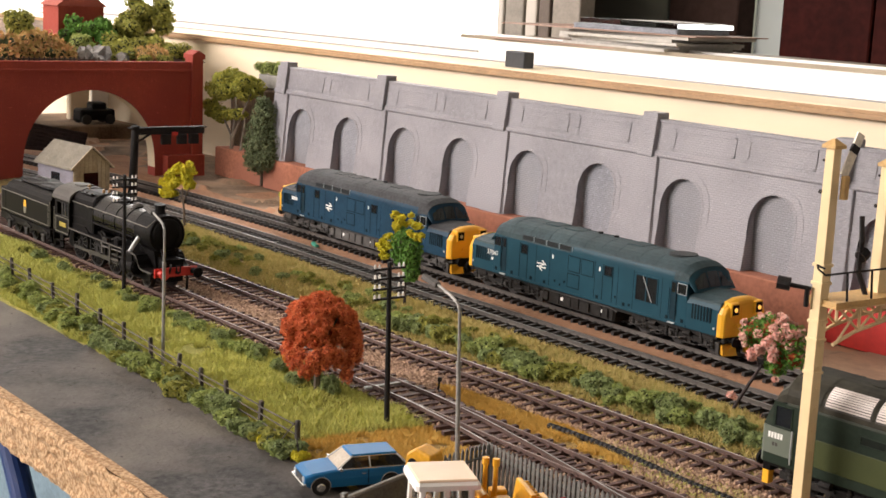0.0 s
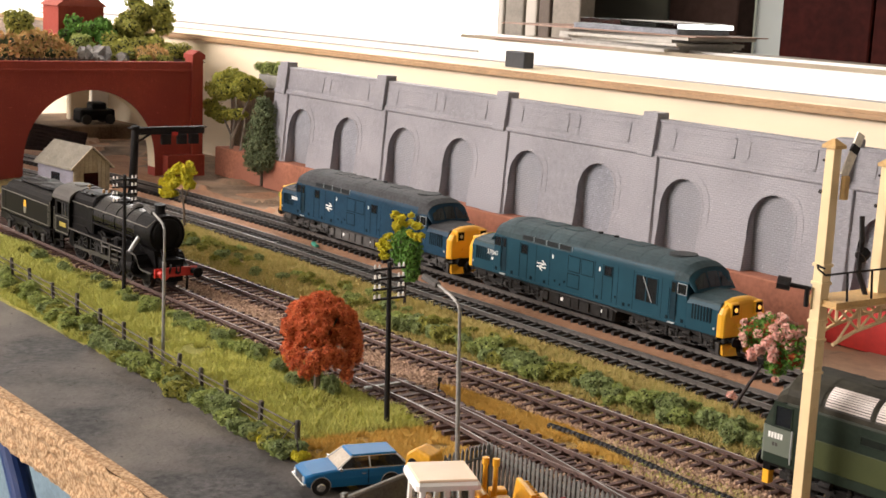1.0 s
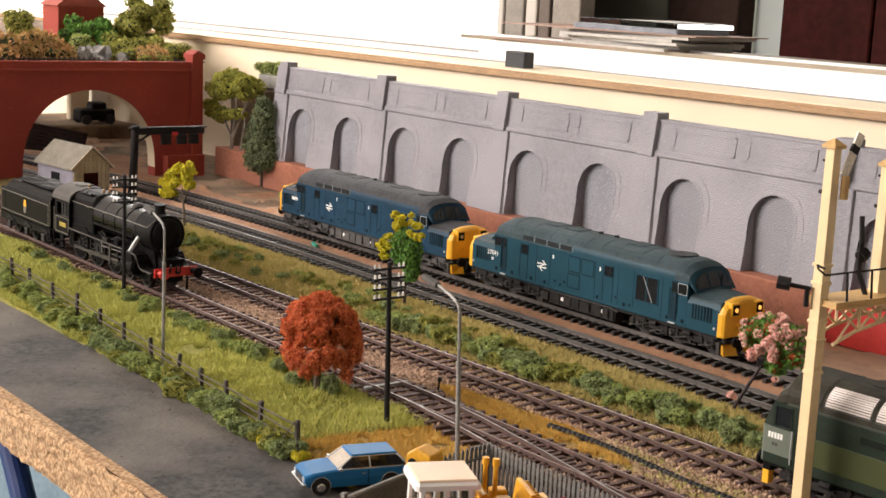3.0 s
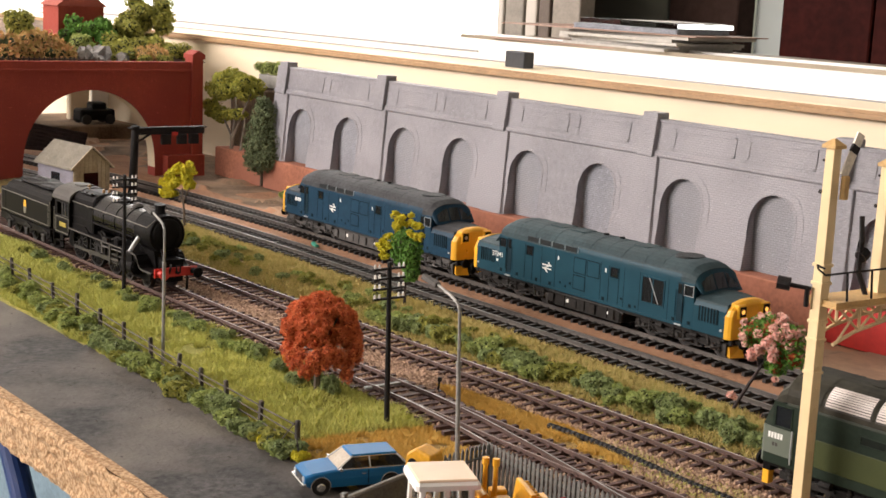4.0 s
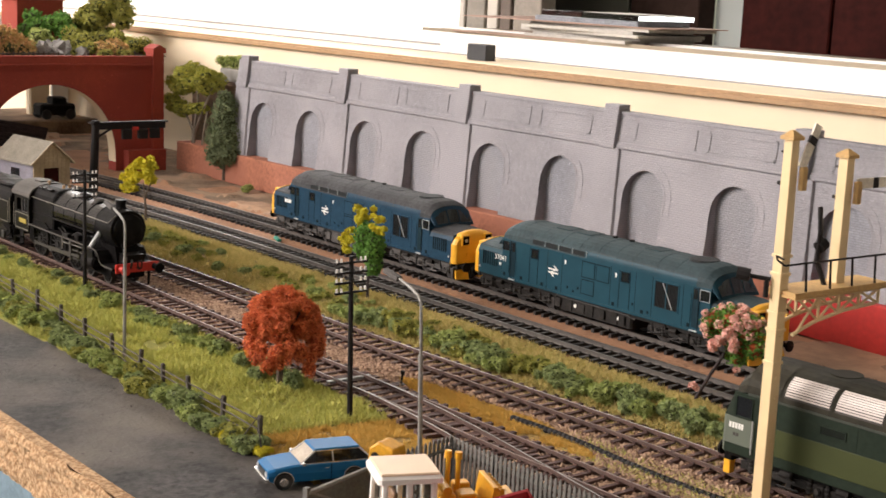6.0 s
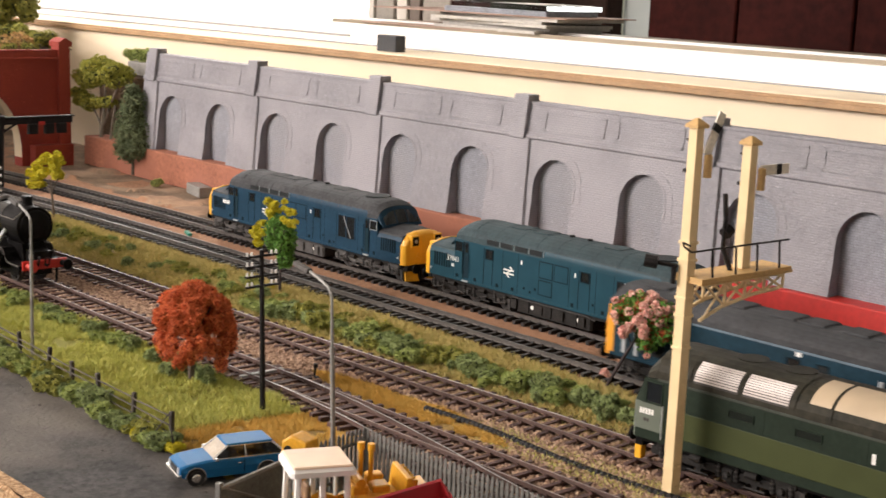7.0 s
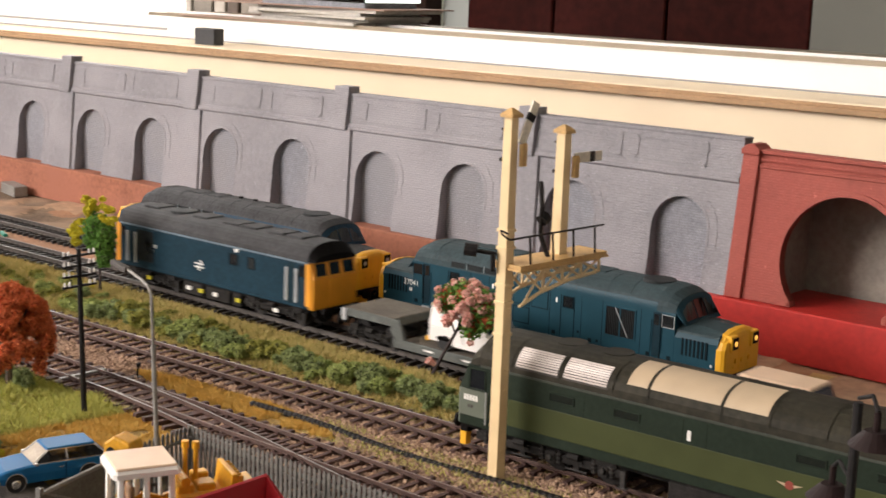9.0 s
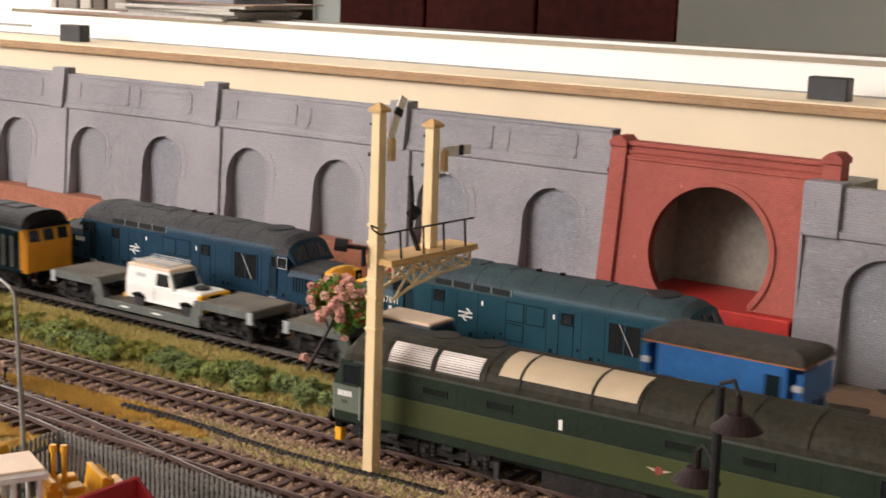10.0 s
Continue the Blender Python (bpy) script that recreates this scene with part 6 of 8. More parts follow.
for x, y, k, c in ((-95, -88, .5, "yellow"), (-130, -84, .5, "yellow"), (20, -92, .35, "yellow"), (-110, -92, .5, "yellow"), (12, -84, .35, "yellow"), (-70, -100, .4, "yellow")):
    bush(c, x, y, k)


# ---- grass fibres ----
def grass(name, label, count, seed, wanted, x0, x1, y0, y1, long_mm, material, lean=.5):
    rng = np.random.default_rng(seed)
    v, f, n = [], [], 0
    while n < count:
        for x, y, a, b, h, q in zip(rng.uniform(x0, x1, 4000), rng.uniform(y0, y1, 4000), rng.uniform(0, 6.283, 4000), rng.normal(0, lean, 4000), rng.uniform(.55, 1.15, 4000), rng.normal(0, lean, 4000)):
            if region(x, y) not in wanted or fbm(x, y, 14) < -.55:
                continue
            z = height(x, y) - .3
            h *= long_mm * (1 + .35 * fbm(x, y, 30))
            dx, dy = .28 * math.cos(a), .28 * math.sin(a)
            k = len(v)
            v += [((x - dx) * S, (y - dy) * S, z * S), ((x + dx) * S, (y + dy) * S, z * S), ((x + b * h) * S, (y + q * h) * S, (z + h) * S)]
            f.append((k, k + 1, k + 2))
            n += 1
            if n >= count:
                break
    me = bpy.data.meshes.new(name)
    me.from_pydata(v, [], f)
    me.materials.append(material)
    return tagged(new(name, me), label, "grass", "", "stuff")


grass("verge_grass", "olive and straw static grass on the verge", 100000, 11, (3,), -520, 330, -150, -66, 3.2, BLADE_V)
grass("lawn_grass", "bright green static grass beside the fence", 90000, 12, (5,), -420, 150, -303, -220, 3.3, BLADE_L)
grass("straw_grass", "ochre static grass between the rusty lines", 34000, 13, (7,), 0, 260, -300, -150, 2.2, BLADE_S)
grass("ballast_weeds", "thin green weeds in the ballast", 5000, 14, (4,), 180, 480, -190, -165, 2.4, BLADE_L)
grass("ballast_weeds", "thin olive weeds beside the sleepers", 7000, 15, (4,), -330, 420, -150, -138, 2.0, BLADE_V)


def ballast():
    """Loose chips between and beside the rusty lines."""
    rng = np.random.default_rng(21)
    v, f = [], []
    base = np.array([(1, 0, 0), (-.5, .86, 0), (-.5, -.86, 0), (0, 0, 1.1), (.4, .5, .6)])
    fs = ((0, 4, 3), (4, 1, 3), (1, 2, 3), (2, 0, 3), (0, 1, 4), (0, 2, 1))
    for x, y, s, a, k in zip(rng.uniform(-340, 420, 80000), rng.uniform(-226, -132, 80000), rng.uniform(.45, 1.5, 80000), rng.uniform(0, 6.3, 80000), rng.random(80000)):
        if region(x, y) != 4:
            continue
        gap = min(abs(y - track3_y(x)), abs(y - track4_y(x)), abs(y - branch_y(x)) if x > 40 else 99)
        if gap < 17 and k > .6 or abs(gap - 8.6) < 1.6:
            continue
        z = height(x, y) + (0 if gap > 17 else .35)
        c, q = math.cos(a), math.sin(a)
        n = len(v)
        v += [((x + s * (p[0] * c - p[1] * q)) * S, (y + s * (p[0] * q + p[1] * c)) * S, (z + s * p[2] * .8) * S) for p in base]
        f += [tuple(i + n for i in t) for t in fs]
    me = bpy.data.meshes.new("ballast_chips")
    me.from_pydata(v, [], f)
    me.materials.append(STONE)
    return tagged(new("ballast_chips", me), "loose brown and tan ballast chips round the lines", "ballast", "", "stuff")


ballast()


def road_grit():
    rng = np.random.default_rng(33)
    mb = MB()
    for x, y, s in zip(rng.uniform(-330, 190, 160), rng.uniform(-366, -304, 160), rng.uniform(.25, .8, 160)):
        z = height(x, y)
        mb.add([(x - s * 1.5, y - s, z), (x + s * 1.2, y - s * .7, z), (x + s, y + s, z), (x - s, y + s * .8, z), (x, y, z + s * .7)], [(0, 1, 4), (1, 2, 4), (2, 3, 4), (3, 0, 4)])
    return tagged(part("road_grit", mb, mat("dark_grit", (.06, .05, .045), .9)), "scattered dark grit on the tarmac", "grit", "", "stuff")


road_grit()


# ---- trees ----
def limbs(mb, pts, r0, r1):
    n = len(pts) - 1
    for i in range(n):
        a, b = r0 + (r1 - r0) * i / n, r0 + (r1 - r0) * (i + 1) / n
        mb.cyl(pts[i], pts[i + 1], a, b, n=7)
    return mb


def tree(label, at, trunk, branches, bark, crowns):
    T = thing("tree", label, "tree", mm(*at))
    limbs(mb := MB(), trunk[0], trunk[1], trunk[2])
    part("trunk", mb, bark, T)
    for pts, r0, r1 in branches:
        part("limb", limbs(MB(), pts, r0, r1), bark, T)
    for name, blobs, count, size, seed, m, core, lab in crowns:
        part(name, leaf_mesh(name, blobs, count, size, seed, m, core), m, T, lab)
    return T


def tufts(lumps, seed):
    """Breaks each lump of a crown into smaller tufts with gaps between them."""
    r = random.Random(seed)
    return [(x + r.uniform(-.75, .75) * q, y + r.uniform(-.75, .75) * q, z + r.uniform(-.7, .7) * q, q * r.uniform(.32, .5), k) for x, y, z, q, k in lumps for _ in range(6)]


def spread(seed, n, cx, cz, rx, ry, rz, r0, r1, squash=.85):
    r = random.Random(seed)
    out = []
    for i in range(n):
        a, t = r.uniform(0, 6.283), r.uniform(.15, 1) ** .5
        e = r.uniform(-1, 1)
        k = math.sqrt(max(0, 1 - e * e))
        out.append((cx + rx * t * k * math.cos(a), ry * t * k * math.sin(a), cz + rz * t * e, r.uniform(r0, r1), squash))
    return out


def dome(seed, n, cx, cz, r, rz):
    """Small tufts over the upper half of a round crown."""
    q = random.Random(seed)
    out = []
    for i in range(n):
        e, a = q.uniform(-.25, 1), q.uniform(0, 6.283)
        k = math.sqrt(max(0, 1 - e * e)) * q.uniform(.72, 1.02)
        out.append((cx + r * k * math.cos(a), r * k * math.sin(a), cz + rz * e * q.uniform(.85, 1), q.uniform(2.6, 4.4), .9))
    return out


def skirt(seed, n, cx, r, z0, z1):
    """Hanging tufts round the rim of a crown, lower in some places than in others."""
    q = random.Random(seed)
    out = []
    for i in range(n):
        a = 6.283 * i / n
        drop = .5 + .5 * math.sin(a * 2 + 1.2) * math.cos(a * 3)
        for k in range(2):
            out.append((cx + r * q.uniform(.8, 1.05) * math.cos(a), r * q.uniform(.8, 1.05) * math.sin(a), z1 - (z1 - z0) * drop * q.uniform(.2, 1) - 2 * k, q.uniform(2.2, 3.4), 1.3))
    return out


# rust-red tree on the lawn; crown hangs low over a short trunk
tree("rust-red autumn tree with a hanging crown on the lawn", (50, -240, -4), ([(0, 0, 0), (0, 0, 9), (-1, 0, 18), (1, 0, 30)], 1.9, 1.0),
     [([(-1, 0, 16), (-10, 3, 27), (-16, 5, 34)], 1.0, .4), ([(0, 0, 18), (9, -3, 28), (15, -4, 34)], 1.0, .4), ([(0, 0, 24), (3, 8, 36), (4, 10, 42)], .8, .3)], BARK,
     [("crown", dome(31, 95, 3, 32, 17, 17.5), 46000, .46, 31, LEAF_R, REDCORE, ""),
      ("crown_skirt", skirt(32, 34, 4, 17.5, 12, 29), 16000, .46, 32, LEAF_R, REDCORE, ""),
      ("yellow_patch", [(-4, -14, 19, 3, .8)], 200, .8, 33, mat("orange_leaf", (.75, .33, .03), .9), None, "orange leaves")])
# small half yellow, half green tree on the verge
tree("slender tree, half acid yellow and half bright green", (-80, -93, -2), ([(0, 0, 0), (0, 0, 14), (-1, 0, 34), (-3, 0, 48)], 1.0, .4),
     [([(-1, 0, 26), (-12, 0, 36), (-20, 1, 42)], .6, .25), ([(-1, 0, 34), (6, 0, 42)], .5, .25)], BARK_D,
     [("crown", [(-2, 0, 40, 8, 1.1), (2, 1, 30, 7, 1), (5, 0, 22, 5, 1), (-6, 0, 32, 6, 1), (6, 0, 38, 6, 1)], 4200, .85, 41, LEAF_G, BUSHCORE, "bright green leaves"),
      ("yellow_crown", tufts([(-17, 0, 40, 6, .8), (-24, 0, 36, 4.5, .7), (-11, 0, 47, 5.5, 1.1), (-3, 0, 55, 5, .8), (7, 0, 50, 4.5, .8), (-20, 0, 31, 4.5, .9), (-12, 0, 56, 3.5, 1), (12, 0, 46, 3, 1)], 7), 3600, .85, 42, LEAF_Y, None, "acid yellow leaves")])
YT = tree("small acid yellow tree by the line", (-392, -84, -4), ([(0, 0, 0), (-1, 0, 14), (-4, 0, 30)], 1.0, .5), [([(-2, 0, 18), (-14, 0, 28)], .5, .3), ([(-2, 0, 20), (6, 0, 32)], .5, .3)], BARK,
     [("crown", tufts([(-8, 0, 40, 8, .9), (-18, 0, 34, 7, .9), (2, 0, 38, 8, .9), (-4, 0, 46, 6, .8), (-24, 0, 26, 6, .9), (-12, 0, 28, 6, .8), (6, 0, 46, 5, .9)], 7), 4200, .95, 51, LEAF_Y, None, "")])
YT.scale = (1.25, 1.25, 1.06)
# tall tree and conifer by the end of the wall
tree("tall olive-green tree with a forked pale trunk", (-655, 100, -2), ([(0, 0, 0), (6, 0, 20), (10, 0, 42)], 2.6, 1.8),
     [([(8, 0, 34), (30, 0, 66), (40, 2, 84)], 1.6, .6), ([(10, 0, 42), (16, 0, 70), (12, 0, 94)], 1.6, .6), ([(8, 0, 38), (-12, 0, 58), (-22, 0, 62)], 1.2, .5), ([(24, 0, 20), (30, 0, 44), (34, 0, 60)], 1.4, .8)], BARK_P,
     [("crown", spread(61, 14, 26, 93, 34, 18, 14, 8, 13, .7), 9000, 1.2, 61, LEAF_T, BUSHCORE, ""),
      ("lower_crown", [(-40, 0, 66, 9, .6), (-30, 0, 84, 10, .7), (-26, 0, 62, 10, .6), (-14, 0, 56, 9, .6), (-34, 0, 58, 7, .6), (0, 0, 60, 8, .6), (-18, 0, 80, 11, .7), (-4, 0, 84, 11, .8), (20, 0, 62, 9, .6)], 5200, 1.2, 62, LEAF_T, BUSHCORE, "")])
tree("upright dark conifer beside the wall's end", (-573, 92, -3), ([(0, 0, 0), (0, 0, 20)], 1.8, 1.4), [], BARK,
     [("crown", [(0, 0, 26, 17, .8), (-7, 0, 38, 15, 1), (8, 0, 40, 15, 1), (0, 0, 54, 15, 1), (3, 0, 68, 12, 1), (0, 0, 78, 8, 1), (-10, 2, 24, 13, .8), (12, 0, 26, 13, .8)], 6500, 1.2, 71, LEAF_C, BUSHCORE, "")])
# leaning pink blossom tree on the verge
PT = tree("leaning dark-stemmed tree with pink blossom", (176, -77, -2), ([(0, 0, 0), (8, 0, 14), (16, 0, 27), (21, 0, 40)], 1.0, .6),
          [([(14, 0, 24), (8, 0, 36), (6, 0, 42)], .5, .3), ([(16, 0, 27), (28, 0, 36), (33, 0, 40)], .5, .3), ([(2, 0, 4), (0, -1, 7)], .3, .2)], BARK_D,
          [("crown", [(20, 0, 44, 9, .8), (10, 0, 42, 7, .9), (30, 0, 42, 8, .9), (26, 0, 32, 7, .8), (22, 2, 26, 5, .8), (8, 0, 38, 6, .8), (34, 0, 34, 6, .9)], 2600, .9, 81, LEAF_G, REDCORE, "green leaves")])
rp = random.Random(8)
bl = []
for i in range(62):
    a, e = rp.uniform(0, 6.283), rp.uniform(-.8, 1)
    k = math.sqrt(1 - e * e)
    bl.append((20 + 18.5 * k * math.cos(a) * rp.uniform(.75, 1.05), 11 * k * math.sin(a), 39 + 12.5 * e, rp.uniform(1.3, 2.4), .9))
bl += [(-1, -1, 7, 2, .8), (1, -1, 6, 1.5, .8), (24, 0, 21, 1.6, .8)]
part("blossom", leaf_mesh("blossom", bl, 5200, .75, 82, PINK), PINK, PT, "pink blossom")


# ---- lineside furniture ----
def telegraph_pole(at, h):
    P = thing("telegraph_pole", "black telegraph pole with four crossarms and white insulators", "telegraph pole", mm(*at), "telegraph poles")
    part("pole", MB().cyl((0, 0, 0), (0, 0, h), 1.35, 1.05, n=10), IRON, P)
    for k in range(4):
        z = h - 3 - 4.6 * k
        part("crossarm", MB().box(-.6, .6, -8.5, 8.5, z - .5, z + .5), IRON, P)
        for y in (-7.6, -5.2, 5.2, 7.6):
            part("insulator", MB().cyl((0, y, z + .4), (0, y, z + 2.2), .62, .45, n=8), PORCELAIN, P)
    return P


POLE = telegraph_pole((109, -240.5, -4.5), 77)
copy_thing(POLE, mm(-189, -231, -4.5, 3))
POLE.matrix_basis = mm(109.6, -239.6, -4.5, -3, 1.0, -.8)


def street_lamp(at, rz, h, label, lean=(0, 0)):
    P = thing("street_lamp", label, "street lamp", mm(*at, rz, *lean), "street lamps")
    pts = [(0, 0, h - 4.5), (.5, 0, h - 2), (2, 0, h), (6, 0, h + 1.8), (15, 0, h + 4.6)]
    part("post", MB().cyl((0, 0, 0), (0, 0, h * .72), .95, .9, n=10).cyl((0, 0, h * .72), (0, 0, h - 4), .65, .6, n=10).cyl((0, 0, h * .71), (0, 0, h * .74), 1.05, n=10), GALV, P)
    part("arm", MB().tube(pts, .6), GALV, P)
    part("lantern", MB().loft([[(14, -1.6, h + 3.2), (23.5, -1.6, h + 5.2), (23.5, 1.6, h + 5.2), (14, 1.6, h + 3.2)], [(14, -1.1, h + 5.2), (23.5, -1.1, h + 7), (23.5, 1.1, h + 7), (14, 1.1, h + 5.2)]]), GREY_CAB, P, bevel=.3)
    return P


street_lamp((223.4, -287.1, -4.5), 178, 86, "grey street lamp by the palisade fence", (-1.5, 1.1))
street_lamp((-31, -283, -4.5), 178, 74, "grey street lamp on the lawn by the fence")


def fence():
    F = thing("post_and_wire_fence", "weathered wooden post and rail fence along the lawn", "fence")
    xs = [-300, -262, -228, -186, -146, -108, -72, -34, 0, 28, 56, 88, 122]
    yy = lambda x: float(np.interp(x, (-300, -200, -80, 20, 125), (-273, -277, -285, -292, -296)))
    r = random.Random(3)
    for x in xs:
        p = (x, yy(x), height(x, yy(x)) - 1)
        part("post", MB().cbox(-.95, .95, -.95, .95, 0, 15, .2), FENCE, F, at=mm(*p, r.uniform(-10, 10), r.uniform(-4, 4), r.uniform(-4, 4)))
    for a, b in zip(xs, xs[1:]):
        for z in (4, 7.5, 11):
            part("rail", MB().cyl((a, yy(a) - 1, z - 3.5 + r.uniform(-.5, .5)), (b, yy(b) - 1, z - 3.5 + r.uniform(-.5, .5)), .38, n=5), FENCE, F)
    part("brace", MB().cyl((122, -297, 9), (116, -304, -4), .3, n=5).cyl((122, -297, 9), (134, -302, -4), .3, n=5), FENCE, F)
    return F


fence()


def palisade():
    F = thing("palisade_fence", "dull grey steel palisade fence round the yard", "fence")
    pale = MB().prism([(-.75, 0), (.75, 0), (.75, 21), (0, 22.4), (-.75, 21)], -.22, .22, "y").mesh("pale")
    pale.materials.append(PALIS)

    def run(a, b, z0, step=2.5):
        a, b = Vector(a), Vector(b)
        d = b - a
        ang = math.degrees(math.atan2(d.y, d.x))
        n = int(d.length / step)
        for i in range(n + 1):
            p = a + d * (i / n)
            part("pale", pale, PALIS, F, at=mm(p.x, p.y, z0, ang))
        for z in (4.5, 17):
            q = Vector((-d.y, d.x)).normalized() * .9
            part("rail", MB().cyl((a.x + q.x, a.y + q.y, z0 + z), (b.x + q.x, b.y + q.y, z0 + z), .75, n=5), PALIS, F)
        for i in range(0, n + 1, 10):
            p = a + d * (i / n)
            part("fence_post", MB().box(p.x - .9, p.x + .9, p.y + .6, p.y + 2.2, z0, z0 + 20.5), PALIS, F)

    run((204, -257), (520, -250), -4.8)
    run((204, -257), (212, -300), -4.8)
    return F


palisade()


def yard_gate():
    G = thing("yard_gate", "grey sheet gate standing open in the palisade", "gate", mm(212, -301, -4.8, -73))
    part("gate_sheet", MB().box(0, 40, -.3, .3, 1, 20), PALIS, G)
    part("gate_rail", MB().cyl((0, .6, 20), (40, .6, 20), .9, n=6).cyl((0, .6, 2), (40, .6, 2), .9, n=6).cyl((1, .8, 2), (39, .8, 20), .5, n=6), GALV, G)
    part("gate_post", MB().box(-1, 1, -1, 1, 0, 22), PALIS, G)
    part("gate_post", MB().box(39, 41, -1, 1, 0, 22), PALIS, G)
    return G


yard_gate()


def hatchback():
    C = thing("hatchback_car", "bright blue saloon car with chrome trim parked on tarmac", "car", mm(166.5, -298, -4.8, -106))
    C.scale = (.85, .85, .8)
    w = 10.6

    def ring(x, zs):
        return [(x, y * w, z) for y, z in zs]

    sec = lambda x, zb, zm, k=1.0: [(x, -w * k * .96, zb), (x, -w * k, (zb + zm) / 2), (x, -w * k * .95, zm - .8), (x, -w * k * .85, zm), (x, w * k * .85, zm), (x, w * k * .95, zm - .8), (x, w * k, (zb + zm) / 2), (x, w * k * .96, zb)]
    part("body", MB().loft([sec(-28, 5, 10.6, .9), sec(-27, 3.4, 11.6), sec(-16, 3, 12), sec(6, 3, 12), sec(12, 3, 11.8), sec(21.5, 3.2, 10.6), sec(25, 4.4, 9.2, .92)]), CARBLUE, C, bevel=.3)
    part("cabin", MB().loft([[(-26.5, -w * .86, 11.6), (-26.5, w * .86, 11.6), (9, w * .86, 11.6), (9, -w * .86, 11.6)], [(-20, -w * .72, 17.6), (-20, w * .72, 17.6), (1.5, w * .72, 17.8), (1.5, -w * .72, 17.8)]]), DARKGLASS, C, "dark glazed cabin")
    part("roof", MB().cbox(-20.8, 2.2, -w * .74, w * .74, 17.2, 18.6, .5), CARBLUE, C)
    # the screen's pale reflection is put into its base colour
    part("windscreen", MB().add([(8.8, -w * .8, 12.1), (8.8, w * .8, 12.1), (1.9, w * .68, 17.6), (1.9, -w * .68, 17.6)], [(0, 1, 2, 3)]), mat("painted_screen_reflection", (.5, .44, .36), .15), C, "windscreen with a pale reflection painted in")
    for s in (-1, 1):
        for x0, x1 in ((9.2, 1.6), (-7, -6.6), (-26, -20)):
            part("pillar", MB().cyl((x0, s * w * .87, 11.8), (x1, s * w * .735, 17.8), .5, n=5), CHROME, C)
        part("window_trim", MB().cyl((-26, s * w * .9, 11.7), (9, s * w * .9, 11.9), .3, n=5).cyl((-20, s * w * .75, 17.5), (1.5, s * w * .75, 17.6), .35, n=5), CHROME, C)
        part("mirror", MB().cbox(7, 8.6, s * (w + .2) - .8, s * (w + .2) + .8, 11.6, 13, .2), CHROME, C)
        part("door_seam", MB().box(-6, -5.7, s * w - .12, s * w + .06, 4, 11.4), SEAM, C)
        part("door_handle", MB().box(-4.6, -2.6, s * w - .1, s * w + .25, 9.2, 9.7), CHROME, C)
        for x in (-17, 17.5):
            part("arch_trim", MB().cyl((x, s * (w - .3), 4.2), (x, s * (w + .12), 4.2), 5.0, n=20), CHROME, C)
            # black disc painting the shade inside the wheel arch
            part("arch_shadow", MB().cyl((x, s * (w - .3), 4.2), (x, s * (w + .2), 4.2), 4.5, n=20), RUBBER, C)
            wh = part("wheel", MB().cyl((x, s * (w - 2.4), 3.7), (x, s * (w + .5), 3.7), 3.75, n=20), RUBBER, C)
            part("wheel_trim", MB().cyl((x, s * (w + .45), 3.7), (x, s * (w + .7), 3.7), 2.3, 1.6, n=16), CHROME, wh)
        part("headlamp", MB().cyl((24, s * 7, 7.4), (25.4, s * 7, 7.4), 1.5, n=10), SILVER, C)
    part("front_bumper", MB().cbox(24.2, 26.4, -w * .95, w * .95, 4.2, 5.8, .3), CHROME, C)
    part("rear_bumper", MB().cbox(-30, -27.6, -w * .95, w * .95, 5, 6.6, .3), CHROME, C)
    part("grille", MB().box(24.9, 25.3, -5, 5, 6, 8.6), RUBBER, C)
    return C


hatchback()


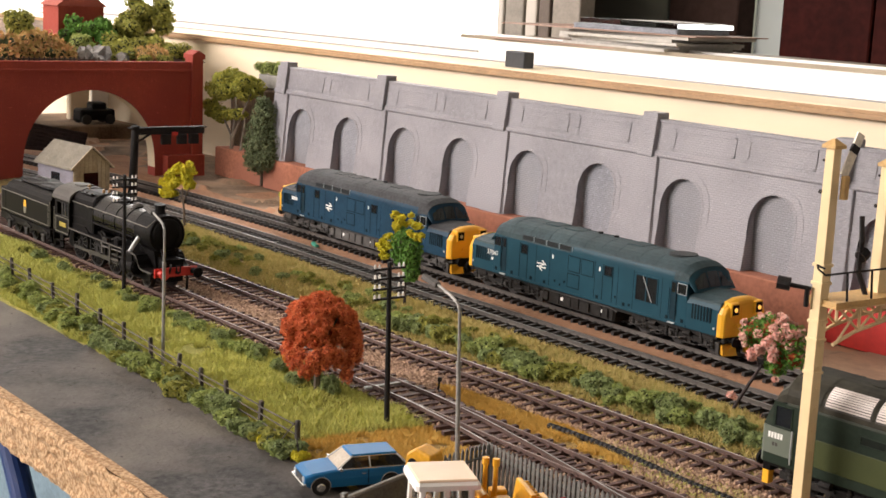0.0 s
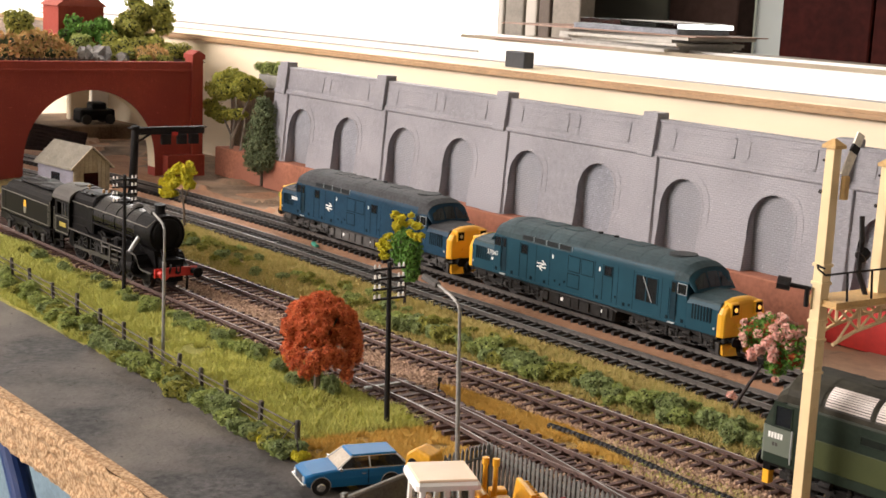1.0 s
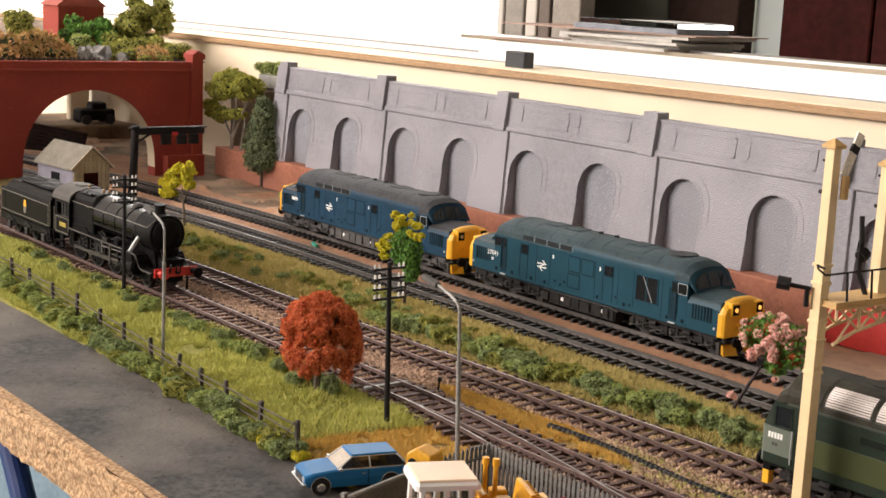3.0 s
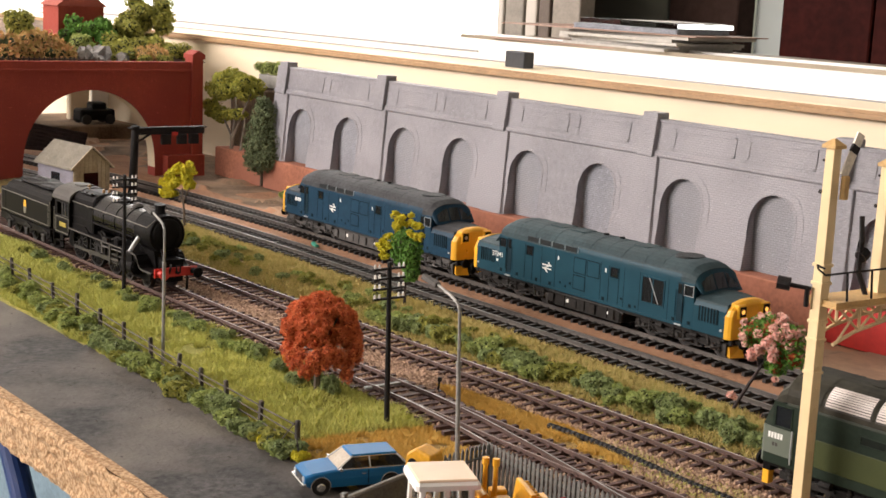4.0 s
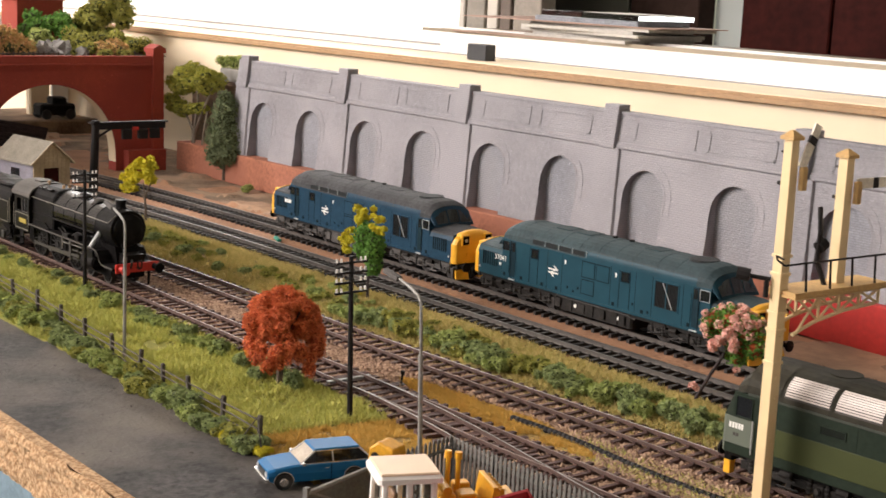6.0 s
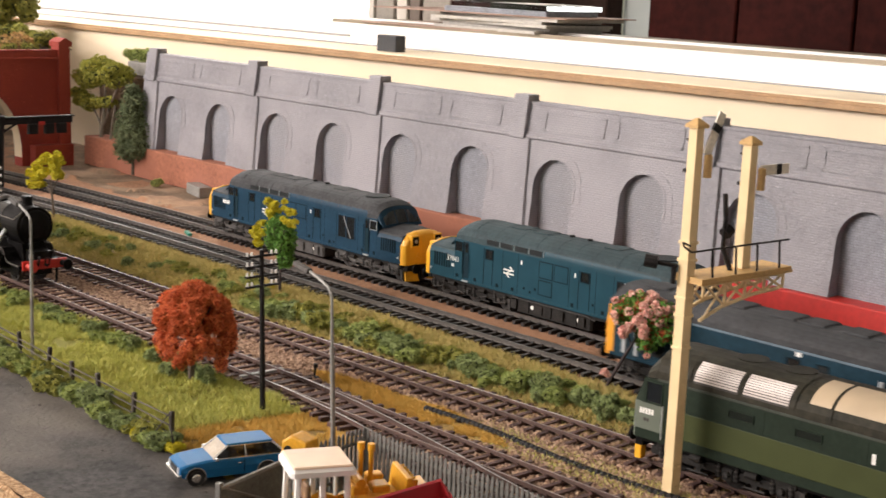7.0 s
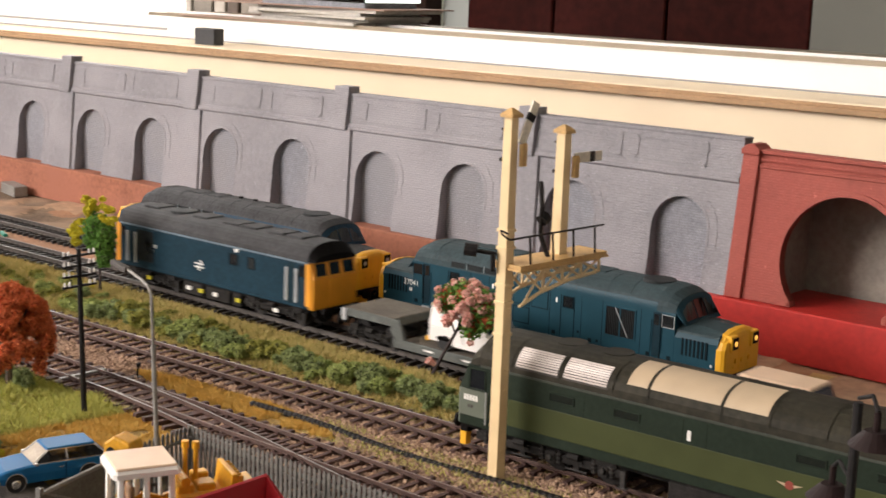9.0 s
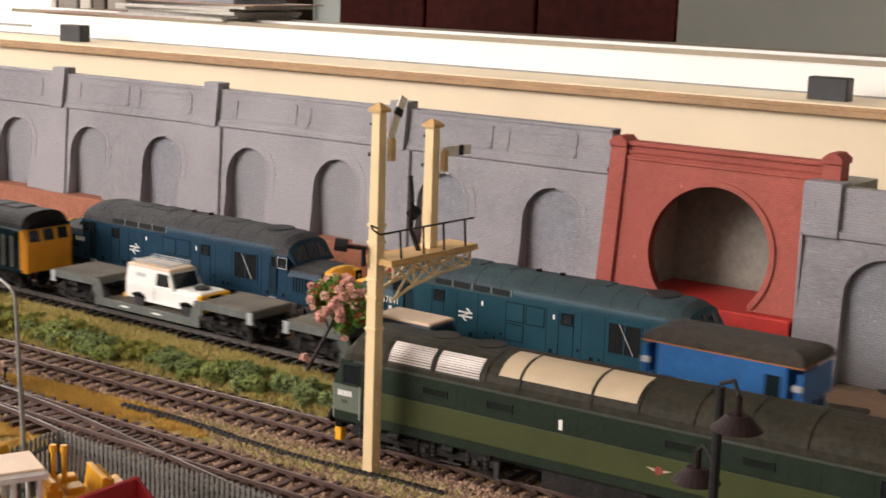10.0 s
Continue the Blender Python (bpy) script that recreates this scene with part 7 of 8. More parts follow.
def digger():
    D = thing("backhoe_digger", "yellow backhoe digger with white cab roof in the yard", "digger", mm(255, -320, -4.8, 66))
    # forward is +x, towards the fence
    part("cab_roof", MB().cbox(-11.5, 11.5, -11, 11, 33, 36, 1.2), OFFWHITE, D, "off-white cab roof")
    part("roof_top", MB().cbox(-10.6, 10.6, -10.1, 10.1, 35.9, 36.6, .5), TAN_ROOF, D, "pale tan roof panel")
    for x in (-8.6, 0, 8.6):
        for y in (-8.8, 8.8):
            part("cab_pillar", MB().cyl((x * 1.04, y * 1.06, 16), (x, y, 33.2), 1.15, n=6), OFFWHITE, D)
    part("cab_glass", MB().loft([[(x, y, 16.5) for x, y in ((-8.6, -8.8), (8.6, -8.8), (8.6, 8.8), (-8.6, 8.8))], [(x, y, 33) for x, y in ((-8.2, -8.4), (8.2, -8.4), (8.2, 8.4), (-8.2, 8.4))]], cap=False), CLEAR, D).visible_shadow = False
    part("seat", MB().cbox(-4, 3, -4, 4, 16, 20, .6).cbox(-5, -3, -4, 4, 19, 28, .6), INTERIOR, D)
    part("cab_base", MB().cbox(-11, 11, -10, 10, 8, 16.4, .6), JCB, D)
    part("bonnet", MB().cbox(11, 27, -5, 12, 9, 23, 1), JCB, D)
    part("engine_detail", MB().cbox(12, 18, -4, 11, 23, 26, .5).cbox(19.5, 26, -3, 4, 23, 25.4, .5).cbox(20, 26, 6, 11, 23, 26.4, .5).cyl((15, -4, 27), (15, 10, 27), 1.8, n=10), JCB, D)
    part("engine_grille", MB().box(13, 25, -5.3, -4.9, 12, 20), IRON, D)
    for x, y in ((17.2, 5.5), (20.4, 3.4)):
        part("exhaust_stack", MB().cyl((x, y, 23), (x, y, 37.4), .9, n=8).cyl((x, y, 36.4), (x, y, 39), 1.35, n=8), JCB, D)
    part("raised_shovel", MB().prism([(28, 12), (34, 13), (35, 22), (33, 28.5), (31, 28.5), (30, 21), (28, 18)], -6, 13, "y"), JCB, D, bevel=.4)
    for k in range(7):
        part("shovel_rib", MB().cbox(33.4, 35.4, -5 + k * 2.7, -4 + k * 2.7, 14, 27.5, .2), JCB, D)
    for s in (-1, 1):
        part("loader_arm", MB().prism([(-2, 20), (2, 22), (30, 13), (40, 6), (38, 4), (28, 10)], s * 8.6 - .9, s * 8.6 + .9, "y"), JCB, D)
        for x, r in ((-6, 9.2), (24, 6.2)):
            wh = part("wheel", MB().cyl((x, s * 8.5, r), (x, s * 12.4, r), r, n=22), RUBBER, D)
            part("hub", MB().cyl((x, s * 12.2, r), (x, s * 12.7, r), r * .5, n=14), JCB, wh)
    part("front_shovel", MB().prism([(37, 6), (46, 6), (47, 8), (41, 10), (40, 20), (42, 22), (37, 21)], -14, 14, "y"), JCB, D)
    part("backhoe_boom", MB().tube([(-11, 0, 12), (-18, 0, 20), (-20, 2, 12)], 1.7), JCB, D)
    part("backhoe_bucket", MB().prism([(-24, 2), (-17, 2), (-16, 9), (-19, 11), (-24, 8)], -4, 4, "y"), JCB, D)
    return D


DIG = digger()


def bucket_arm():
    """The hydraulic arm of a second machine, standing beyond the cab."""
    B = thing("excavator_bucket", "yellow excavator bucket raised beside the car", "digger", mm(206, -292, -4.8, 20))
    part("bucket", MB().prism([(-5, 16), (4, 15), (8, 19), (7, 25), (0, 27), (-4, 24)], -4.5, 4.5, "y"), JCB, B, bevel=.8)
    part("bucket_eye", MB().cyl((-1, -5, 21), (-1, 5, 21), 1.8, n=12), IRON, B)
    part("arm", MB().tube([(0, 0, 16), (4, -3, 8), (2, -4, 0)], 1.8), JCB, B)
    return B


bucket_arm()


def skip():
    K = thing("tipper_skip", "deep red tipper body tipped to one side in the yard", "skip", mm(287, -291, -4.8))
    rim = [(0, 0, 32), (20, -1, 19), (21, -36, 19), (1, -37, 32)]
    foot = [(3, -4, 10), (15, -4, 5), (15, -33, 5), (3, -33, 10)]
    inner = [(1.2, -1.2, 31.6), (19, -2.2, 19), (19.8, -34.8, 19), (2, -35.8, 31.6)]
    floor_ = [(4.2, -5, 11.4), (14, -5, 6.6), (14, -32, 6.6), (4.2, -32, 11.4)]
    part("body", MB().loft([foot, rim, inner, floor_]), SKIPRED, K)
    part("chassis", MB().cbox(6, 12, -34, -3, 3, 5.4, .4), IRON, K)
    for y in (-8, -29):
        for x in (3, 12.5):
            part("wheel", MB().cyl((x, y, 3), (x + 2.6, y, 3), 3, n=18), RUBBER, K)
    return K


skip()


def bracket_signal():
    G = thing("bracket_signal", "cream bracket signal with two posts and semaphore arms", "signal", mm(293, -171, -5, -3))
    sq = ((-1, -1), (1, -1), (1, 1), (-1, 1))
    post = part("main_post", MB().loft([[(x * k, y * k, z) for x, y in sq] for k, z in ((2.55, 0), (2.35, 97), (2.05, 149))]), CREAM, G, bevel=.25)
    for k in range(11):
        part("bolt", MB().cyl((2.4, 0, 6 + k * 8.4), (2.9, 0, 6 + k * 8.4), .45, n=6), CREAM, post)
    part("post_cap", MB().loft([[(x * 3.2, y * 3.2, 149) for x, y in sq], [(x * 3.2, y * 3.2, 150.2) for x, y in sq], [(x * .5, y * .5, 152.6) for x, y in sq]]), CREAM_D, G)
    for z in (62, 75, 82, 97, 104):
        part("post_collar", MB().cbox(-2.9, 2.9, -2.9, 2.9, z, z + 1.2, .25), CREAM, G)
    y2 = 33
    part("second_post", MB().loft([[(x * k, y2 + y * k, z) for x, y in ((-1, -1), (1, -1), (1, 1), (-1, 1))] for k, z in ((2.4, 91), (2.1, 141))]), CREAM, G)
    part("post_cap", MB().loft([[(x * 3.2, y2 + y * 3.2, 141) for x, y in ((-1, -1), (1, -1), (1, 1), (-1, 1))], [(x * 3.2, y2 + y * 3.2, 142.2) for x, y in ((-1, -1), (1, -1), (1, 1), (-1, 1))], [(x * .6, y2 + y * .6, 144.4) for x, y in ((-1, -1), (1, -1), (1, 1), (-1, 1))]]), CREAM_D, G)
    part("platform", MB().box(-6, 9, -1, 54, 90, 91.4).box(-6.4, 9.4, -1.4, 54.4, 89, 90), CREAM_D, G, "ochre timber platform")
    zl = lambda q: float(np.interp(q, (2, 14, 32, 50), (74.5, 78.5, 81.5, 82.5)))
    for x in (-4.5, 6.5):
        tr = MB().cyl((x, 2, 88.4), (x, 52, 88.4), .75, n=6).tube([(x, 2, 74.5), (x, 14, 78.5), (x, 32, 81.5), (x, 50, 82.5)], .75, 6)
        for k in range(4):
            a, b = 4 + k * 12, 16 + k * 12
            tr.cyl((x, a, 88.4), (x, b, zl(b)), .55, n=5).cyl((x, a, zl(a)), (x, b, 88.4), .55, n=5).cyl((x, b, zl(b)), (x, b, 88.4), .7, n=5)
        part("lattice_girder", tr, CREAM, G)
    for y, z, ang in ((0, 138, 64), (y2, 131, 0)):
        m = Matrix.Translation((3.6, y + 2, z)) @ Matrix.Rotation(radians(ang), 4, "X")
        a = part("semaphore_arm", MB().box(-.4, .4, 1, 18.5, -2, 2).moved(m), mat("dull_white_arm", (.82, .76, .64), .5), G, "pale semaphore arm with a black band")
        part("black_band", MB().box(-.55, .55, 10.5, 13.6, -2.05, 2.05).moved(m), IRON, a)
        part("spectacle_plate", MB().cbox(2.4, 4.6, y + 2, y + 5.6, z - 8, z + 1, .6), CREAM_D, G)
        part("lamp_bracket", MB().cyl((-2.6, y, z - 6), (-5, y, z - 6), .8, n=8).cyl((-2.6, y, z + 6), (-4.6, y, z + 6), .5, n=6), IRON, G)
    for y in (6, 20, 33, 47):
        part("rail_stanchion", MB().cyl((8, y, 91), (9.5, y - 3, 103), .5, n=5), IRON, G)
    part("hand_rail", MB().cyl((9.5, 0, 103), (9.5, 50, 103), .42, n=5).tube([(9.5, 0, 103), (6, -5, 102), (4, -7, 104), (5, -9, 106), (8, -8, 105)], .42, 5), IRON, G)
    part("stay", MB().tube([(2, 24, 91), (-1, 22, 100), (1, 20, 112), (-1, 21, 122)], 1.0, 6).cyl((0, 21, 106), (0, 24, 108), 2.6, n=8), IRON, G)
    part("counterweight", MB().cyl((-8, -8, 96), (-12, -11, 96.5), 2.6, n=10).cyl((-2, -3, 95), (-9, -9, 96), .9, n=6).cyl((-3, -4, 95), (-3, -4, 88), 1.0, n=6), IRON, G)
    return G


bracket_signal()


def platform_lamp():
    P = thing("twin_platform_lamp", "black twin lamp standard with hanging round shades", "lamp", mm(484, -262, -4.8))
    part("post", MB().cyl((0, 0, 0), (0, 0, 96), 1.6, 1.3, n=10), IRON, P)
    for s, z in ((-1, 74), (1, 97)):
        part("arm", MB().tube([(0, 0, z), (s * 6, s * -5, z + 3), (s * 9, s * -8, z)], .6), IRON, P)
        part("shade", MB().cyl((s * 9, s * -8, z - 9), (s * 9, s * -8, z - 5), 7, 3, n=20).cyl((s * 9, s * -8, z - 5), (s * 9, s * -8, z), 1, n=8), mat("dark_maroon_shade", (.016, .007, .007), .6, spec=0.2), P)
    return P


platform_lamp()


# ---- far end of the layout ----
def bridge():
    B = thing("road_bridge", "deep red brick road bridge with a wide arch", "bridge", kind="structure")
    n = 28
    pts = [(-36 - 68 * math.cos(math.pi * i / n), 4 + 77 * math.sin(math.pi * i / n) ** .85) for i in range(n + 1)]
    pts = [(-104, -5)] + pts + [(32, -5)]

    def face(x, d):
        m = MB()
        k = len(pts)
        out = []
        for i, (y, z) in enumerate(pts):
            f = i / (k - 1)
            out.append((-260, -5 + 106 * f / .28) if f < .28 else ((82, 101 - 106 * (f - .72) / .28) if f > .72 else (-260 + 342 * (f - .28) / .44, 101)))
        out[0], out[-1] = (-260, -5), (82, -5)
        i3, i7 = min(range(k), key=lambda i: abs(i / (k - 1) - .28)), min(range(k), key=lambda i: abs(i / (k - 1) - .72))
        out[i3], out[i7] = (-260, 101), (82, 101)
        m.add([(x, y, z) for y, z in out] + [(x, y, z) for y, z in pts] + [(x - d, y, z) for y, z in pts], [(i, i + 1, k + i + 1, k + i) for i in range(k - 1)] + [(k + i, k + i + 1, 2 * k + i + 1, 2 * k + i) for i in range(k - 1)])
        return m

    part("arch_wall", face(-680, 16), BRIDGEBRICK, B)
    part("arch_soffit", MB().add([(x, y, z - .3) for x in (-680.5, -696) for y, z in pts[1:-1]], [(i, i + 1, n + 1 + i + 1, n + 1 + i) for i in range(n)]), CREAMWALL, B)
    part("parapet", MB().cbox(-684, -678.5, -260, 76, 101, 108.5, .5), BRIDGEBRICK, B)
    part("string_course", MB().cbox(-682, -677.6, -260, 76, 98.5, 101, .4), BRIDGEBRICK, B)
    part("pier", MB().prism([(-674, -5), (-676.5, 112), (-692, 112), (-692, -5)], 70, 82, "y"), BRIDGEBRICK, B, bevel=.4)
    part("pier_cap", MB().prism([(69, 111.5), (83, 111.5), (83, 116), (76, 120), (69, 116)], -694, -674, "x"), BRIDGEBRICK, B)
    part("abutment", MB().box(-690, -668, 40, 81, -5, 16), BRIDGEBRICK, B)
    part("road_deck", MB().box(-760, -682, -260, 80, 96, 101), TARMAC, B)
    part("rear_parapet", MB().box(-760, -755, -260, 80, 100, 108), BRIDGEBRICK, B)
    return B


bridge()


def far_scenery():
    # raised ground behind the bridge, with rock, hedge and trees on it
    hill = MB()
    xs, ys = np.arange(-1150, -759, 26), np.arange(-260, 141, 26)
    n = len(ys)
    hill.add([(x, y, 100 + 14 * abs(fbm(x, y, 90)) + (-x - 760) * .06) for x in xs for y in ys], [(i * n + j, (i + 1) * n + j, (i + 1) * n + j + 1, i * n + j + 1) for i in range(len(xs) - 1) for j in range(n - 1)])
    struct("raised_ground", hill, EARTH, "raised brown hillside behind the bridge", "ground", smooth=True)
    r = random.Random(77)
    shared = [leaf_mesh("hedge", [(r.uniform(-12, 12), r.uniform(-12, 12), r.uniform(8, 20), r.uniform(9, 13), .9) for _ in range(5)], 1500, 1.6, s, LEAF_B if s < 3 else (LEAF_O if s < 5 else LEAF_M), BUSHCORE, 0) for s in range(6)]
    for i, (x, y, k) in enumerate(((-715, -118, 1.1), (-716, -98, 1.2), (-722, -80, 1.25), (-718, -62, 1.1), (-730, -46, .9), (-716, -132, 1.0), (-724, -150, 1))):
        ob = tagged(new("hedge", shared[i % 3]), "orange-brown autumn hedge on the bridge", "hedge", "hedges on the bridge")
        ob.matrix_basis, ob.scale = mm(x, y, 100, r.uniform(0, 360)), (k, k, k)
    for i, (x, y, k, c) in enumerate(((-752, 34, .55, 3), (-745, 48, .5, 4), (-800, 10, .8, 5), (-820, 46, .9, 4), (-790, 60, .7, 3), (-830, -30, .7, 4), (-735, 12, .4, 3), (-850, 84, .8, 5), (-880, 50, 1.0, 4), (-720, 62, .35, 3), (-736, -30, .45, 4), (-724, 40, .35, 3), (-860, 104, .8, 3), (-760, 78, .45, 4), (-742, 62, .75, 0), (-736, 48, .6, 1), (-780, 30, .7, 3), (-790, 84, .8, 4), (-770, 100, .7, 3))):
        ob = tagged(new("shrub", shared[c]), "green and olive shrub on the hillside", "shrub", "shrubs on the hillside")
        ob.matrix_basis, ob.scale = mm(x, y, 102 + (4 if x < -780 else 0), r.uniform(0, 360)), (k, k, k)
    for i, (x, y, s) in enumerate(((-735, -22, 12), (-742, 2, 14), (-730, 18, 9), (-755, -8, 13), (-728, -8, 8), (-748, 28, 9))):
        item("boulder", MB().lump((0, 0, s * .5), (s, s * .8, s * .9), .35, i, 9, 6), ROCK, "grey rock outcrop on the hillside", "rock", group="rocks on the hillside", at=mm(x, y, 100))
    H = thing("red_house", "dark red building among the trees on the hill", "house", mm(-890, 36, 104))
    H.scale = (.7, 1.0, 1.15)
    part("wall", MB().box(-30, 30, -26, 26, 0, 44), BRIDGEBRICK, H)
    part("roof", MB().prism([(-29, 44), (29, 44), (0, 64)], -33, 33, "x"), REDBRICK, H)
    for y in (-14, 6):
        part("window", MB().box(30, 30.6, y, y + 8, 16, 30), SILVER, H)
    for x, y, h in ((-850, -40, 66), (-836, 44, 46), (-852, 92, 82), (-846, 116, 84), (-866, 104, 90), (-838, 76, 60), (-852, 20, 44)):
        tree("green tree on the hill beyond the bridge", (x, y, 102), ([(0, 0, 0), (0, 0, 12), (1, 0, 24)], 1.8, 1), [([(0, 0, 14), (6, 2, 24)], .8, .4)], BARK,
             [("crown", spread(int(-x), 9, 0, h * .55, 12, 12, h * .3, 7, 11), 2600, 1.6, int(abs(y)) + 1, LEAF_G if h < 47 else LEAF_O, BUSHCORE, "")])
    # fence along the parapet
    F = thing("parapet_railing", "thin dark railing along the bridge parapet", "railing")
    for k in range(28):
        part("picket", MB().box(-688, -687, -160 + k * 5, -159 + k * 5, 101, 112), FENCE, F)
    part("rail", MB().box(-688.2, -686.8, -162, -24, 109, 110.4), FENCE, F)
    # grey ledge and small shrubs by the pier
    item("concrete_block", MB().cbox(-26, 26, -10, 10, -5, 8, 1), GALV, "pale grey ledge beside the bridge pier", "ledge", at=mm(-640, 150, 90))
    item("wooden_block", MB().cbox(-62, 58, -14, 10, 0, 88, 2), mat("brown_stained_block", (.17, .105, .06), .8, 0, .3, 40, .4, 300), "brown wooden block behind the tall tree", "block", at=mm(-655, 150, -4.5))
    for x, y, k in ((-648, 148, .5), (-626, 150, .55), (-664, 146, .45)):
        ob = tagged(new("shrub", shared[5]), "small dark green shrub on the ledge", "shrub", "shrubs on the hillside")
        ob.matrix_basis, ob.scale = mm(x, y, 97, 20), (k, k, k)
    # seen through the arch
    V = thing("small_open_van", "small black vehicle on the road behind the arch", "vehicle", mm(-1005, 112, 12))
    part("body", MB().cbox(-12, 12, -22, 22, 5, 18, 2), BLACK, V)
    part("cab", MB().cbox(-10, 10, -6, 12, 18, 26, 2), BLACK, V)
    for y in (-15, 15):
        for x in (-12, 12):
            part("wheel", MB().cyl((x - 2, y, 6), (x + 2, y, 6), 6, n=16), RUBBER, V)
    item("upper_yard", MB().cbox(-1130, -985, 40, 240, -4.5, 12, 2), EARTH, "raised brown yard behind the bridge arch", "embankment", kind="structure")
    for k in range(7):
        item("log", MB().cyl((-880 + k * 2, -60, 6 + k * 5), (-850 + k * 2, 30, -2 + k * 3.4), 2.2, n=7), BARK_D, "dark timber baulk stacked beside the track", "timber", group="stacked timber baulks")
    item("white_panel", MB().box(-1066, -1060, 134, 230, 12, 95), SILLWHITE, "blank white panel behind the arch", "panel", kind="structure")
    item("cream_pillar", MB().cbox(-1066, -1054, 102, 128, 12, 95, 2), CREAMWALL, "cream post behind the arch", "post", kind="structure")


far_scenery()


def hut():
    H = thing("platelayers_hut", "small lineside hut with grey roof and cream gable", "hut", mm(-577, -98, -5, 7))
    part("wall", MB().box(-30, 30, -18, 18, 0, 32), HUTSIDE, H)
    part("gable", MB().prism([(-17.6, 0), (17.6, 0), (17.6, 32), (0, 47), (-17.6, 32)], 30, 31.2, "x"), HUTGABLE, H)
    for k in range(8):
        part("gable_board", MB().box(31.2, 31.7, -16 + k * 4.2, -14.8 + k * 4.2, 0, 33 + 10 * (1 - abs(-15.4 + k * 4.2) / 17)), HUTGABLE, H)
    part("door", MB().cbox(31, 32.2, -8, 6, 0, 26, .3), DARKWOOD, H)
    for s in (-1, 1):
        part("roof_slope", MB().add([(x, y, z) for x in (-33, 33) for y, z in ((s * 21, 29), (s * 20.6, 30.6), (0, 49), (0, 47.4))], [(0, 1, 5, 4), (1, 2, 6, 5), (2, 3, 7, 6), (3, 0, 4, 7), (0, 1, 2, 3), (4, 5, 6, 7)]), HUTROOF, H)
    part("barge_board", MB().cyl((33, -21, 29.6), (33, 0, 48.4), .9, n=5).cyl((33, 21, 29.6), (33, 0, 48.4), .9, n=5), HUTGABLE, H)
    part("side_window", MB().box(-6, 8, -18.5, -18, 12, 24), DARKGLASS, H)
    return H


hut()


def gantry():
    G = thing("signal_gantry", "black cantilever signal gantry over the far line", "signal", mm(-568, -45, -5))
    part("post", MB().cyl((-1, 0, 0), (4, 0, 62), 4.2, 3.4, n=12).cyl((4, 0, 60), (4, 0, 64), 4, n=12), IRON, G)
    part("arm", MB().cbox(1, 7, 0, 68, 56, 61.5, .5).cbox(0, 8, -6, 70, 61.5, 62.6, .3), IRON, G)
    for y in (24, 40, 52):
        part("signal_head", MB().cbox(5, 10, y, y + 9, 47, 56, .6), IRON, G)
    part("red_lens", MB().box(8, 8.6, 34, 40, 55, 58), RED, G)
    part("arm_bracket", MB().cyl((4, 0, 48), (4, 16, 57), 1.0, n=6), IRON, G)
    return G


gantry()


# ---- odds and ends on the bare cork and the ledge ----
def booklet():
    K = thing("red_booklet", "red printed booklet with white lettering lying on the board", "booklet", mm(259, 97, -3.6, 79))
    part("cover", MB().box(-41, 41, -11, 11, .6, 1.0), REDPLINTH, K)
    part("pages", MB().box(-40.6, 40.6, -10.8, 10.8, -.2, .6), PAPER, K)
    for y, l in ((6, 60), (1.5, 50), (-3, 34)):
        m = MB()
        for i in range(7):
            m.box(-l / 2 + i * l / 7, -l / 2 + (i + .7) * l / 7, y - 1, y + 1, 1.0, 1.06)
        part("printed_line", m, WHITE, K)
    part("printed_mark", MB().cyl((4, -6, 1), (4, -6, 1.08), 3, n=10), IRON, K)
    return K


booklet()
item("concrete_trough", MB().cbox(-17, 17, -6, 6, 0, 9, .6), GALV, "grey concrete block beside the line", "block", at=mm(-446, 84, -4, -14))
item("concrete_trough", MB().cbox(-12, 12, -4, 4, 0, 11, .6), GALV, "grey concrete block against the plinth", "block", at=mm(-462, 100, -4, -14))
item("green_scrap", MB().cbox(-7, 7, -1.6, 1.6, 0, 2, .5), mat("sea_green_plastic", (.03, .28, .2), .4), "sea-green plastic scrap lying on the cork", "scrap", at=mm(-290, -26, -4.4, -20))
item("dark_scrap", MB().cbox(-34, 30, -9, 9, 0, 3, .8), LOAD, "dark rubber strip lying on the board", "scrap", at=mm(392, 40, -4.6, 10))
item("dark_scrap", MB().lump((0, 0, 1.5), (26, 9, 3), .3, 4, 12, 6), LOAD, "crumpled dark strip beside the grey wall", "scrap", at=mm(440, 84, -4.4, -8))
for x, y, a, c in ((345, 62, 24, "dusty_blue_card"), (372, 74, 30, "straw_card"), (318, 78, 10, "straw_card")):
    item("card_scrap", MB().cbox(-11, 11, -4.5, 4.5, 0, .8, .3), mat(c, (.08, .12, .2) if "blue" in c else (.5, .34, .12), .7), "scrap of coloured card on the bare board", "scrap", group="scraps of card", at=mm(x, y, -4.2, a))
bush("olive", 452, 62, .9)
LEVER = thing("point_lever", "small dark point lever beside the turnout", "lever", mm(78, -186, -4))
part("base", MB().cbox(-3, 3, -1.6, 1.6, 0, 1.2, .2), IRON, LEVER)
part("handle", MB().cyl((0, 0, 1), (1, 0, 6.4), .55, n=6).cyl((1, 0, 6), (1.2, 0, 8), 1.1, n=8), IRON, LEVER)
item("point_tie_bar", MB().cbox(-1.4, 1.4, -13, 13, 0, .9, .2), GALV, "pale tie bar across the turnout's blades", "tie bar", at=mm(62, -206.5, -1.75))
ribs = []
